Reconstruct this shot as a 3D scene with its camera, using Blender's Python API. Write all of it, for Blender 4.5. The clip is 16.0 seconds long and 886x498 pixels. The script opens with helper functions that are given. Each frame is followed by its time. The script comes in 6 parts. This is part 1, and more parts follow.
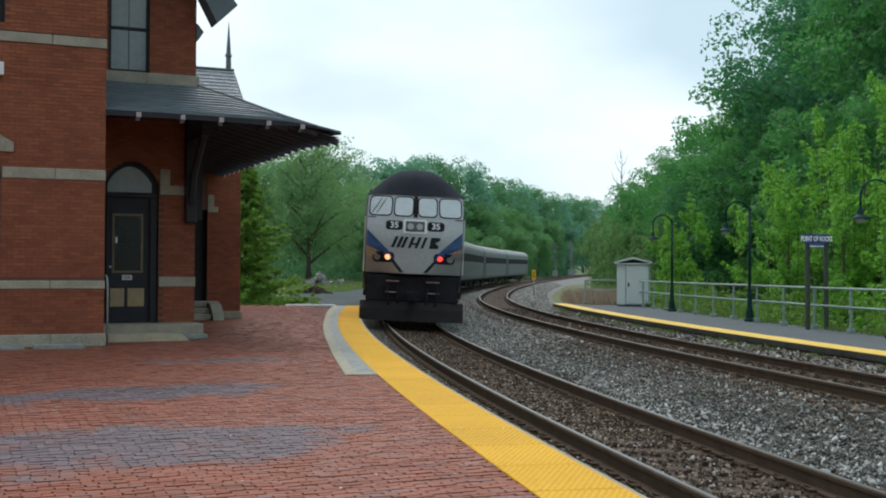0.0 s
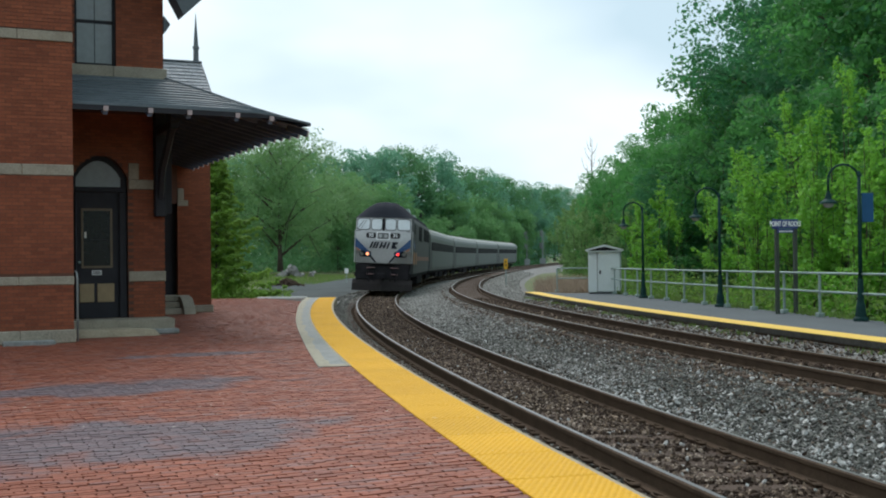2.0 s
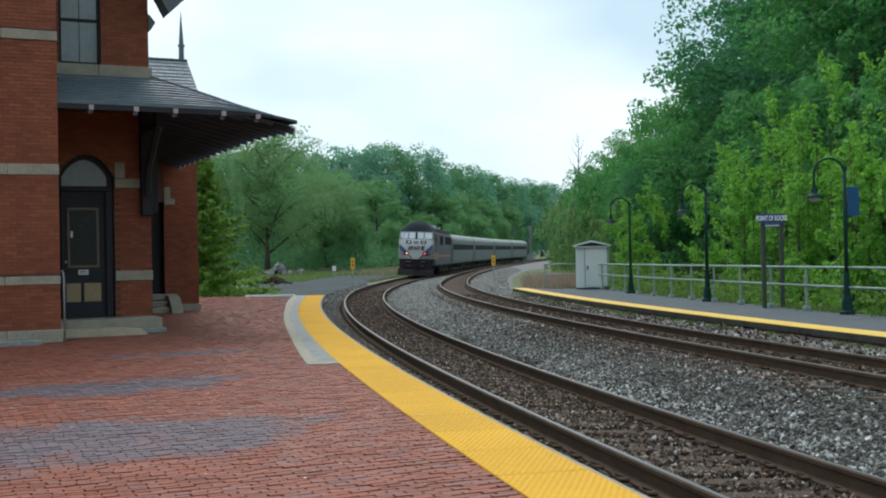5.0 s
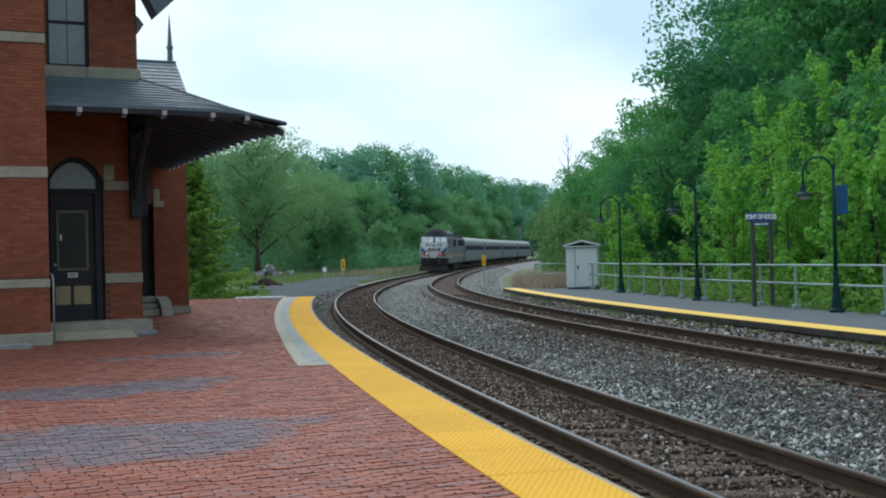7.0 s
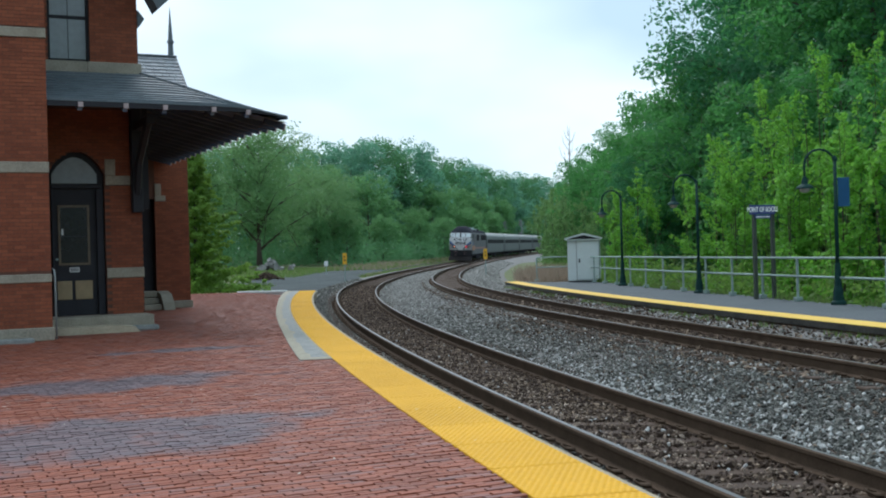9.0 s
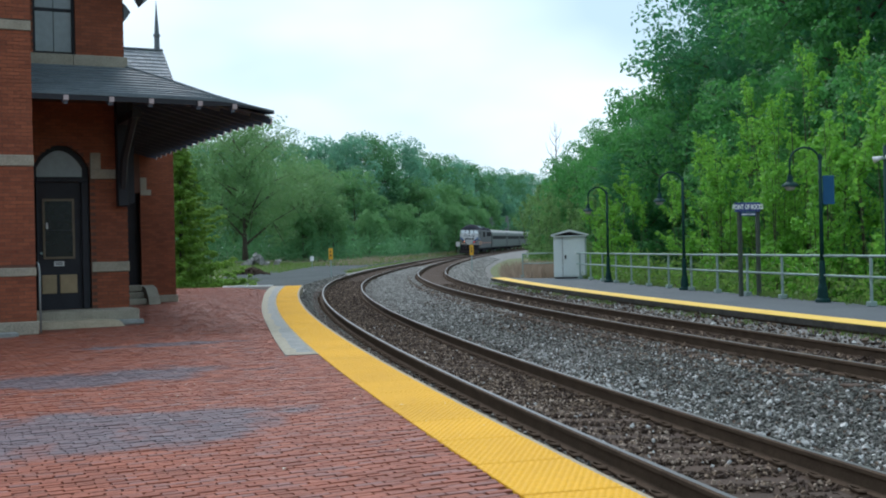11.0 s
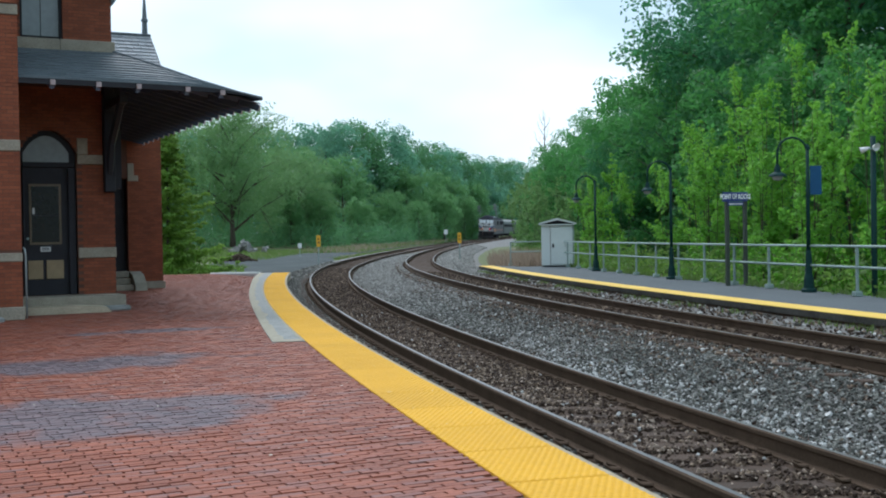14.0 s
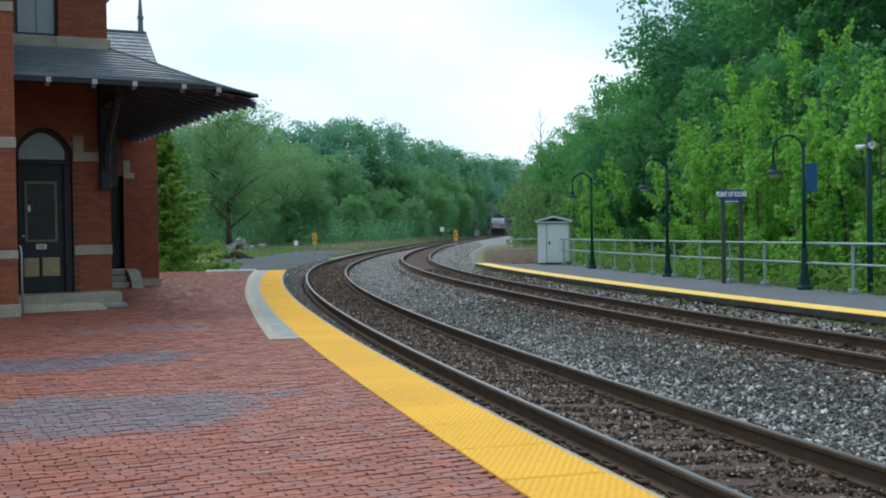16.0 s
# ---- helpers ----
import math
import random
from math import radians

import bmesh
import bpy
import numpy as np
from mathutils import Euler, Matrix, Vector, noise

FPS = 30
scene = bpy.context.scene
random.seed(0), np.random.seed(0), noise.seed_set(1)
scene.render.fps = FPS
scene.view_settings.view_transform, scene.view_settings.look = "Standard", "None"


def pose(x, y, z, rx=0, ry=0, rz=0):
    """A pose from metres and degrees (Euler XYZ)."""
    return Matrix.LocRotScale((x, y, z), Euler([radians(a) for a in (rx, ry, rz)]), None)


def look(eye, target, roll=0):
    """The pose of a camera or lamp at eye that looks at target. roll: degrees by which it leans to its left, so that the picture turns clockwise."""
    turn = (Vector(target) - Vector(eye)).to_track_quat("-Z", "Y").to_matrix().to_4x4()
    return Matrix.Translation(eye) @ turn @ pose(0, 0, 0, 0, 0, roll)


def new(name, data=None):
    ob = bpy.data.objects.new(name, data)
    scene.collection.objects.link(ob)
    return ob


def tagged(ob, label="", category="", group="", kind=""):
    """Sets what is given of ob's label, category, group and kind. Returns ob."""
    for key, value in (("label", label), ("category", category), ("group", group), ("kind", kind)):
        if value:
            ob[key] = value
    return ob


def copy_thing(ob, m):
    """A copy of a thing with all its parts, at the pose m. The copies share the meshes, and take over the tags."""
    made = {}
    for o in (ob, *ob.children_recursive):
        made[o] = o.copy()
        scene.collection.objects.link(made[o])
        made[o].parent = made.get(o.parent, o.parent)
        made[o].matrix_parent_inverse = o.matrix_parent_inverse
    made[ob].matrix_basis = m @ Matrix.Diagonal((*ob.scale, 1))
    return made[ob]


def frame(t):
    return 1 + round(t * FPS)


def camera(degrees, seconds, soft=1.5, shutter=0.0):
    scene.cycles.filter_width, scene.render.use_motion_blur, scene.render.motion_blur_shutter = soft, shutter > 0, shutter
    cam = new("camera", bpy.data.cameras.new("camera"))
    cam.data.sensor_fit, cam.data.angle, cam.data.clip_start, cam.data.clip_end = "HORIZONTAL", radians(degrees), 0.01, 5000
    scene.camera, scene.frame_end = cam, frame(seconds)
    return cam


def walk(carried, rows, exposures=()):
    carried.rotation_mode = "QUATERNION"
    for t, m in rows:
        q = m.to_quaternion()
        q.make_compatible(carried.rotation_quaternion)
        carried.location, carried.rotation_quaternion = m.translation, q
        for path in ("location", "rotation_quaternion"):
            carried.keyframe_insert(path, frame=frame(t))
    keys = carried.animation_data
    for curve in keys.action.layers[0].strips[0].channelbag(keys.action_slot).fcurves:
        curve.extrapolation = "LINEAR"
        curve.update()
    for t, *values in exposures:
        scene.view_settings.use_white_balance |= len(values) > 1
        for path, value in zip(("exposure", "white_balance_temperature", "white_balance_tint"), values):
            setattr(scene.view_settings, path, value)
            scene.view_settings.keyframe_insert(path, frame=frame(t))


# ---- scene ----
# Metres. The camera stands on the brick platform (z = 0) and looks along +y.
EYE = (0.0, 0.0, 1.372)
cam = camera(42.8, 16.0, soft=2.0)
PATH = [
    (0, pose(EYE[0], EYE[1], EYE[2], 91.092, -0.228, 2.541)),
    (0.5, pose(EYE[0], EYE[1], EYE[2], 90.957, 0.203, 2.313)),
    (1, pose(EYE[0], EYE[1], EYE[2], 90.886, 0.423, 1.999)),
    (1.5, pose(EYE[0], EYE[1], EYE[2], 90.694, 0.530, 1.532)),
    (2, pose(EYE[0], EYE[1], EYE[2], 90.589, 0.636, 1.123)),
    (2.5, pose(EYE[0], EYE[1], EYE[2], 90.449, 0.739, 0.903)),
    (3, pose(EYE[0], EYE[1], EYE[2], 90.408, 0.751, 1.030)),
    (3.5, pose(EYE[0], EYE[1], EYE[2], 90.341, 0.772, 0.852)),
    (4, pose(EYE[0], EYE[1], EYE[2], 90.364, 0.869, 0.792)),
    (6.5, pose(EYE[0], EYE[1], EYE[2], 90.443, 1.376, 0.048)),
    (7, pose(EYE[0], EYE[1], EYE[2], 90.430, 1.438, 0.011)),
    (7.5, pose(EYE[0], EYE[1], EYE[2], 90.380, 1.591, 0.009)),
    (8, pose(EYE[0], EYE[1], EYE[2], 90.359, 1.582, 0.027)),
    (8.5, pose(EYE[0], EYE[1], EYE[2], 90.197, 1.690, 0.071)),
    (9, pose(EYE[0], EYE[1], EYE[2], 90.112, 1.607, 0.087)),
    (11.5, pose(EYE[0], EYE[1], EYE[2], 89.675, 1.228, -0.756)),
    (12, pose(EYE[0], EYE[1], EYE[2], 89.361, 1.140, -0.855)),
    (12.5, pose(EYE[0], EYE[1], EYE[2], 89.166, 1.106, -1.071)),
    (13, pose(EYE[0], EYE[1], EYE[2], 89.184, 1.024, -1.129)),
    (13.5, pose(EYE[0], EYE[1], EYE[2], 89.211, 0.936, -1.252)),
    (14, pose(EYE[0], EYE[1], EYE[2], 89.249, 0.967, -1.223)),
    (14.5, pose(EYE[0], EYE[1], EYE[2], 89.280, 0.883, -1.216)),
    (15, pose(EYE[0], EYE[1], EYE[2], 89.122, 0.907, -1.253)),
    (15.5, pose(EYE[0], EYE[1], EYE[2], 89.070, 0.931, -1.275)),
    (16, pose(EYE[0], EYE[1], EYE[2], 89.117, 0.958, -1.413)),
]
walk(cam, PATH, [(0, 0.07, 6420, 10.5), (4, 0.08, 6420, 11), (6.5, 0.1, 5960, 10.5), (8.5, 0.1, 5960, 10.5), (10.5, 0.14, 5930, 11.5), (13, 0.2, 5930, 12.0), (16, 0.21, 5930, 12.0)])

# ---- world and sun: bright overcast ----
world = bpy.data.worlds.new("overcast")
scene.world = world
world.use_nodes = True
wt = world.node_tree
wt.nodes.clear()
w_out = wt.nodes.new("ShaderNodeOutputWorld")
w_bg = wt.nodes.new("ShaderNodeBackground")
w_sky = wt.nodes.new("ShaderNodeTexSky")
w_sky.sky_type = "NISHITA"
w_sky.sun_disc = False
w_sky.sun_elevation = radians(52)
w_sky.sun_rotation = radians(-8)
w_tc = wt.nodes.new("ShaderNodeTexCoord")
w_map = wt.nodes.new("ShaderNodeMapping")
w_map.inputs["Scale"].default_value = (1.0, 1.0, 2.2)
w_map.inputs["Location"].default_value = (0.35, 0.1, 0.0)
w_no = wt.nodes.new("ShaderNodeTexNoise")
w_no.inputs["Scale"].default_value = 2.3
w_no.inputs["Detail"].default_value = 4.0
w_no.inputs["Roughness"].default_value = 0.45
w_ramp = wt.nodes.new("ShaderNodeValToRGB")
w_ramp.color_ramp.elements[0].position = 0.38
w_ramp.color_ramp.elements[0].color = (6.2, 8.0, 8.85, 1)
w_ramp.color_ramp.elements[1].position = 0.57
w_ramp.color_ramp.elements[1].color = (9.9, 11.2, 11.6, 1)
w_mix = wt.nodes.new("ShaderNodeMix")
w_mix.data_type = "RGBA"
w_mix.inputs["Factor"].default_value = 0.88
wt.links.new(w_tc.outputs["Generated"], w_map.inputs["Vector"])
wt.links.new(w_map.outputs["Vector"], w_no.inputs["Vector"])
# the cloud thins out towards the west
w_xyz = wt.nodes.new("ShaderNodeSeparateXYZ")
w_add = wt.nodes.new("ShaderNodeMath")
w_add.operation = "MULTIPLY_ADD"
w_add.inputs[1].default_value = -0.32
wt.links.new(w_tc.outputs["Generated"], w_xyz.inputs[0])
wt.links.new(w_xyz.outputs["X"], w_add.inputs[0])
wt.links.new(w_no.outputs["Fac"], w_add.inputs[2])
wt.links.new(w_add.outputs[0], w_ramp.inputs["Fac"])
wt.links.new(w_sky.outputs["Color"], w_mix.inputs[6])
wt.links.new(w_ramp.outputs["Color"], w_mix.inputs[7])
wt.links.new(w_mix.outputs[2], w_bg.inputs["Color"])
w_bg.inputs["Strength"].default_value = 0.1
wt.links.new(w_bg.outputs["Background"], w_out.inputs["Surface"])

sun_data = bpy.data.lights.new("sun", "SUN")
sun_data.energy = 1.75
sun_data.angle = radians(25)
sun_data.color = (1.0, 0.96, 0.91)
sun = new("sun", sun_data)
sun.matrix_world = look((-8, 40, 60), (0, 0, 0))


# ---- materials ----
def material(name, color, rough=0.8, metal=0.0, var=0.25, scale=6.0, fine=60.0, bump=0.0, bump_scale=80.0, color2=None, power=1.0,
             island=0.0, per_object=0.0, fixed=False, emit=None, strength=0.0, spec=0.5):
    """A surface with mottling at two scales, a fine relief, and an optional spread of tone from piece to piece."""
    m = bpy.data.materials.new(name)
    m.use_nodes = True
    t = m.node_tree
    b = t.nodes["Principled BSDF"]
    b.inputs["Roughness"].default_value = rough
    b.inputs["Metallic"].default_value = metal
    b.inputs["Specular IOR Level"].default_value = spec
    geo = t.nodes.new("ShaderNodeTexCoord")
    n1 = t.nodes.new("ShaderNodeTexNoise")
    n1.inputs["Scale"].default_value = scale
    n1.inputs["Detail"].default_value = 5
    n2 = t.nodes.new("ShaderNodeTexNoise")
    n2.inputs["Scale"].default_value = fine
    n2.inputs["Detail"].default_value = 3
    where = geo.outputs["Object"]
    if fixed:  # pieces that never move share one pattern that runs on from piece to piece
        where = t.nodes.new("ShaderNodeNewGeometry").outputs["Position"]
    for n in (n1, n2):
        t.links.new(where, n.inputs["Vector"])
    add = t.nodes.new("ShaderNodeMath")
    add.operation = "ADD"
    t.links.new(n1.outputs["Fac"], add.inputs[0])
    t.links.new(n2.outputs["Fac"], add.inputs[1])
    last = add.outputs[0]
    half = 1.0
    if island or per_object:
        info = t.nodes.new("ShaderNodeNewGeometry" if island else "ShaderNodeObjectInfo")
        mul = t.nodes.new("ShaderNodeMath")
        mul.operation = "MULTIPLY_ADD"
        mul.inputs[1].default_value = island or per_object
        t.links.new(info.outputs["Random Per Island" if island else "Random"], mul.inputs[0])
        t.links.new(last, mul.inputs[2])
        last = mul.outputs[0]
        half += (island or per_object) / 2
    mr = t.nodes.new("ShaderNodeMapRange")
    mr.inputs["From Min"].default_value = half - 0.45 - (island or per_object) / 2
    mr.inputs["From Max"].default_value = half + 0.45 + (island or per_object) / 2
    t.links.new(last, mr.inputs["Value"])
    mix = t.nodes.new("ShaderNodeMix")
    mix.data_type = "RGBA"
    c2 = color2 or tuple(min(1, c * (1 + var)) for c in color)
    c1 = color if color2 else tuple(c * (1 - var) for c in color)
    mix.inputs[6].default_value = (*c1, 1)
    mix.inputs[7].default_value = (*c2, 1)
    tone = mr.outputs["Result"]
    if power != 1.0:
        pw = t.nodes.new("ShaderNodeMath")
        pw.operation = "POWER"
        pw.inputs[1].default_value = power
        t.links.new(tone, pw.inputs[0])
        tone = pw.outputs[0]
    t.links.new(tone, mix.inputs["Factor"])
    t.links.new(mix.outputs[2], b.inputs["Base Color"])
    if bump:
        bp = t.nodes.new("ShaderNodeBump")
        bp.inputs["Strength"].default_value = bump
        bp.inputs["Distance"].default_value = 0.01
        n3 = t.nodes.new("ShaderNodeTexNoise")
        n3.inputs["Scale"].default_value = bump_scale
        n3.inputs["Detail"].default_value = 4
        t.links.new(where, n3.inputs["Vector"])
        t.links.new(n3.outputs["Fac"], bp.inputs["Height"])
        t.links.new(bp.outputs["Normal"], b.inputs["Normal"])
    if emit:
        b.inputs["Emission Color"].default_value = (*emit, 1)
        b.inputs["Emission Strength"].default_value = strength
    return m


def paving_material(name, per_object):
    """Red paving brick with worn blue-grey areas of their own shape and a spread of tone from brick to brick."""
    m = material(name, (0.130, 0.037, 0.022), 0.6, color2=(0.385, 0.126, 0.075), scale=2.6, fine=30, bump=0.4, bump_scale=60, spec=0.2,
                 fixed=True, **({"per_object": 0.5} if per_object else {"island": 0.5}))
    t = m.node_tree
    b = t.nodes["Principled BSDF"]
    old = b.inputs["Base Color"].links[0].from_socket
    # now and then a mauve-grey brick
    info = t.nodes.new("ShaderNodeObjectInfo" if per_object else "ShaderNodeNewGeometry")
    hash1 = t.nodes.new("ShaderNodeMath")
    hash1.operation = "MULTIPLY"
    hash1.inputs[1].default_value = 37.3
    t.links.new(info.outputs["Random" if per_object else "Random Per Island"], hash1.inputs[0])
    hash2 = t.nodes.new("ShaderNodeMath")
    hash2.operation = "FRACT"
    t.links.new(hash1.outputs[0], hash2.inputs[0])
    pick = t.nodes.new("ShaderNodeMapRange")
    pick.inputs["From Min"].default_value = 0.66
    pick.inputs["From Max"].default_value = 1.0
    pick.inputs["To Max"].default_value = 0.6
    t.links.new(hash2.outputs[0], pick.inputs["Value"])
    grey = t.nodes.new("ShaderNodeMix")
    grey.data_type = "RGBA"
    grey.inputs[7].default_value = (0.20, 0.135, 0.135, 1)
    t.links.new(pick.outputs["Result"], grey.inputs["Factor"])
    t.links.new(old, grey.inputs[6])
    old = grey.outputs[2]
    geo = t.nodes.new("ShaderNodeNewGeometry")
    total = None
    wob = t.nodes.new("ShaderNodeTexNoise")
    wob.inputs["Scale"].default_value = 1.5
    wob.inputs["Detail"].default_value = 6
    t.links.new(geo.outputs["Position"], wob.inputs["Vector"])
    for cx, cy, rx, ry, rz in STAINS:
        mp = t.nodes.new("ShaderNodeMapping")
        mp.vector_type = "TEXTURE"
        mp.inputs["Location"].default_value = (cx, cy, 0)
        mp.inputs["Rotation"].default_value = (0, 0, radians(rz))
        mp.inputs["Scale"].default_value = (rx, ry, 50)
        t.links.new(geo.outputs["Position"], mp.inputs["Vector"])
        ln = t.nodes.new("ShaderNodeVectorMath")
        ln.operation = "LENGTH"
        t.links.new(mp.outputs["Vector"], ln.inputs[0])
        ad = t.nodes.new("ShaderNodeMath")
        ad.operation = "MULTIPLY_ADD"
        ad.inputs[1].default_value = 2.4
        t.links.new(wob.outputs["Fac"], ad.inputs[0])
        t.links.new(ln.outputs["Value"], ad.inputs[2])
        mr = t.nodes.new("ShaderNodeMapRange")
        mr.inputs["From Min"].default_value = 1.85
        mr.inputs["From Max"].default_value = 2.35
        mr.inputs["To Min"].default_value = 0.95
        mr.inputs["To Max"].default_value = 0.0
        t.links.new(ad.outputs[0], mr.inputs["Value"])
        if total is None:
            total = mr.outputs["Result"]
        else:
            mx = t.nodes.new("ShaderNodeMath")
            mx.operation = "MAXIMUM"
            t.links.new(total, mx.inputs[0])
            t.links.new(mr.outputs["Result"], mx.inputs[1])
            total = mx.outputs[0]
    mix = t.nodes.new("ShaderNodeMix")
    mix.data_type = "RGBA"
    t.links.new(total, mix.inputs["Factor"])
    t.links.new(old, mix.inputs[6])
    hsv = t.nodes.new("ShaderNodeMix")
    hsv.data_type = "RGBA"
    hsv.inputs["Factor"].default_value = 0.8
    hsv.inputs[7].default_value = (0.115, 0.12, 0.145, 1)
    t.links.new(old, hsv.inputs[6])
    t.links.new(hsv.outputs[2], mix.inputs[7])
    t.links.new(mix.outputs[2], b.inputs["Base Color"])
    return m


def leaf_material(name, dark, light, through_color):
    m = material(name, dark, 0.55, color2=light, scale=0.35, fine=1.2, island=0.8, spec=0.25)
    t = m.node_tree
    b = t.nodes["Principled BSDF"]
    tr = t.nodes.new("ShaderNodeBsdfTranslucent")
    tr.inputs["Color"].default_value = (*through_color, 1)
    ms = t.nodes.new("ShaderNodeMixShader")
    ms.inputs[0].default_value = 0.42
    t.links.new(b.outputs[0], ms.inputs[1])
    t.links.new(tr.outputs[0], ms.inputs[2])
    t.links.new(ms.outputs[0], t.nodes["Material Output"].inputs["Surface"])
    return m


def glass_material(name, tint, rough=0.08):
    return material(name, tint, rough, 0.0, var=0.15, scale=1.5, fine=9, spec=0.4)


# worn areas of the paving: centre, half axes, turn
STAINS = [(-2.95, 8.7, 1.95, 1.12, 24), (-3.95, 12.45, 2.0, 0.8, 32), (-4.0, 17.0, 1.1, 0.35, 24)]

M = {}
M["pave_joined"] = paving_material("paving_brick_joined", False)
M["pave_piece"] = paving_material("paving_brick_piece", True)
M["sand_joint"] = material("sand_joint", (0.054, 0.035, 0.030), 0.95, bump=0.4)
M["wall_joined"] = material("wall_brick_joined", (0.135, 0.034, 0.017), 0.85, color2=(0.38, 0.115, 0.052), scale=0.8, fine=40, island=0.45, bump=0.3)
M["wall_piece"] = material("wall_brick_piece", (0.135, 0.034, 0.017), 0.85, color2=(0.38, 0.115, 0.052), scale=0.8, fine=40, per_object=0.45, bump=0.3, fixed=True)
M["mortar"] = material("mortar", (0.13, 0.062, 0.043), 0.95, var=0.3, scale=3, bump=0.3)
M["sandstone"] = material("grey_sandstone", (0.19, 0.165, 0.13), 0.88, color2=(0.46, 0.41, 0.32), scale=2.2, fine=35, bump=0.5)
M["slate"] = material("roof_slate", (0.075, 0.094, 0.108), 0.6, color2=(0.16, 0.19, 0.21), scale=1.2, fine=14, island=0.7, bump=0.3)
M["slate_old"] = material("weathered_roof_slate", (0.25, 0.26, 0.275), 0.7, color2=(0.50, 0.50, 0.52), scale=2, fine=14, island=1.0, bump=0.3)
# Dark timbers lifted in tone: lens veil over the blacks, put into their colour.
M["dark_timber"] = material("dark_painted_timber", (0.060, 0.072, 0.102), 0.8, var=0.3, scale=3, bump=0.2, spec=0.2)
M["soffit"] = material("soffit_boards", (0.16, 0.20, 0.285), 0.9, var=0.3, scale=3, bump=0.2, spec=0.15)
M["joinery"] = material("near_black_joinery", (0.028, 0.028, 0.034), 0.6, var=0.35, scale=3, bump=0.2, spec=0.25)
M["glass"] = glass_material("window_glass", (0.010, 0.012, 0.012), 0.25)
# Pale glass: the sky's reflection is put into the base colour.
M["glass_sky"] = glass_material("sash_glass_sky_tint", (0.29, 0.32, 0.33), 0.12)
M["door_trim"] = material("tan_door_moulding", (0.16, 0.12, 0.075), 0.6, var=0.25, scale=8)
M["door_panel"] = material("tan_door_panel", (0.34, 0.25, 0.14), 0.65, var=0.2, scale=8)
M["letter_white"] = material("white_letter_paint", (0.88, 0.88, 0.88), 0.6, var=0.03)
M["card"] = material("paper_card", (0.7, 0.7, 0.68), 0.7, var=0.06)
M["ink"] = material("dark_ink", (0.03, 0.03, 0.035), 0.7)
M["white_paint"] = material("white_paint", (0.72, 0.73, 0.74), 0.5, var=0.08, scale=3, fine=20)
M["concrete"] = material("pale_concrete", (0.14, 0.155, 0.155), 0.9, color2=(0.36, 0.365, 0.345), scale=5, fine=30, bump=0.4)
M["tactile"] = material("yellow_tactile", (0.56, 0.30, 0.018), 0.65, color2=(0.80, 0.43, 0.022), scale=0.9, fine=25, bump=0.15, per_object=0.3, spec=0.2, fixed=True)
M["tactile_far"] = material("yellow_edge_paint", (0.62, 0.37, 0.03), 0.7, color2=(0.8, 0.55, 0.10), scale=1.2, fine=25)
M["asphalt"] = material("asphalt", (0.050, 0.062, 0.070), 0.9, color2=(0.098, 0.115, 0.125), scale=1.0, fine=90, bump=0.5, bump_scale=160)
M["asphalt_road"] = material("worn_asphalt", (0.040, 0.050, 0.050), 0.9, color2=(0.115, 0.128, 0.130), scale=0.35, fine=6, bump=0.5, spec=0.06)
M["soil"] = material("grassy_soil", (0.045, 0.075, 0.022), 0.95, color2=(0.16, 0.17, 0.07), scale=0.25, fine=5, bump=0.6, bump_scale=20)
M["bed"] = material("ballast_bed", (0.085, 0.080, 0.073), 0.95, color2=(0.235, 0.23, 0.22), scale=3, fine=28, bump=1.0, bump_scale=30)
M["bed_brown"] = material("fouled_ballast_bed", (0.033, 0.018, 0.010), 0.95, color2=(0.086, 0.050, 0.031), scale=3, fine=28, bump=1.0, bump_scale=30)
M["stone_grey"] = material("ballast_stone_grey", (0.036, 0.036, 0.031), 0.9, color2=(0.31, 0.31, 0.278), scale=0.9, fine=60, island=3.0, power=2.2)
# Ballast round the curve, set lighter than the near grey stones.
M["stone_far"] = material("ballast_stone_far", (0.10, 0.097, 0.088), 0.9, color2=(0.46, 0.45, 0.42), scale=0.9, fine=60, island=2.2, power=1.4)
M["stone_brown"] = material("ballast_stone_brown", (0.035, 0.019, 0.011), 0.95, color2=(0.46, 0.345, 0.245), scale=0.7, fine=60, island=3.2, power=4.8)
M["rail_side"] = material("rusty_rail", (0.080, 0.055, 0.038), 0.9, var=0.35, scale=4, fine=50, bump=0.2, spec=0.12)
M["rail_top"] = material("polished_rail_head", (0.13, 0.13, 0.13), 0.42, 0.6, var=0.12, scale=6)
M["tie"] = material("weathered_timber_tie", (0.037, 0.022, 0.014), 0.95, color2=(0.084, 0.053, 0.035), scale=3, fine=30, per_object=0.6, bump=0.6, fixed=True)
M["galv"] = material("galvanised_steel", (0.26, 0.34, 0.325), 0.55, 0.3, var=0.15, scale=5)
M["lamp_green"] = material("dark_green_metal", (0.010, 0.040, 0.038), 0.7, 0.0, var=0.25, spec=0.15)
M["post_brown"] = material("brown_sign_post", (0.048, 0.062, 0.050), 0.8, var=0.25)
M["sign_blue"] = material("blue_sign", (0.035, 0.055, 0.20), 0.5, var=0.1)
M["banner_blue"] = material("blue_banner", (0.004, 0.072, 0.185), 0.7, var=0.12)
M["shed"] = material("white_shed_panel", (0.60, 0.66, 0.66), 0.6, var=0.08, scale=2, fine=18)
M["bark"] = material("bark", (0.045, 0.036, 0.028), 0.95, color2=(0.11, 0.09, 0.07), scale=3, fine=20, bump=0.8)
M["leaf_mid"] = leaf_material("leaf_mid_green", (0.026, 0.110, 0.037), (0.085, 0.265, 0.080), (0.13, 0.42, 0.10))
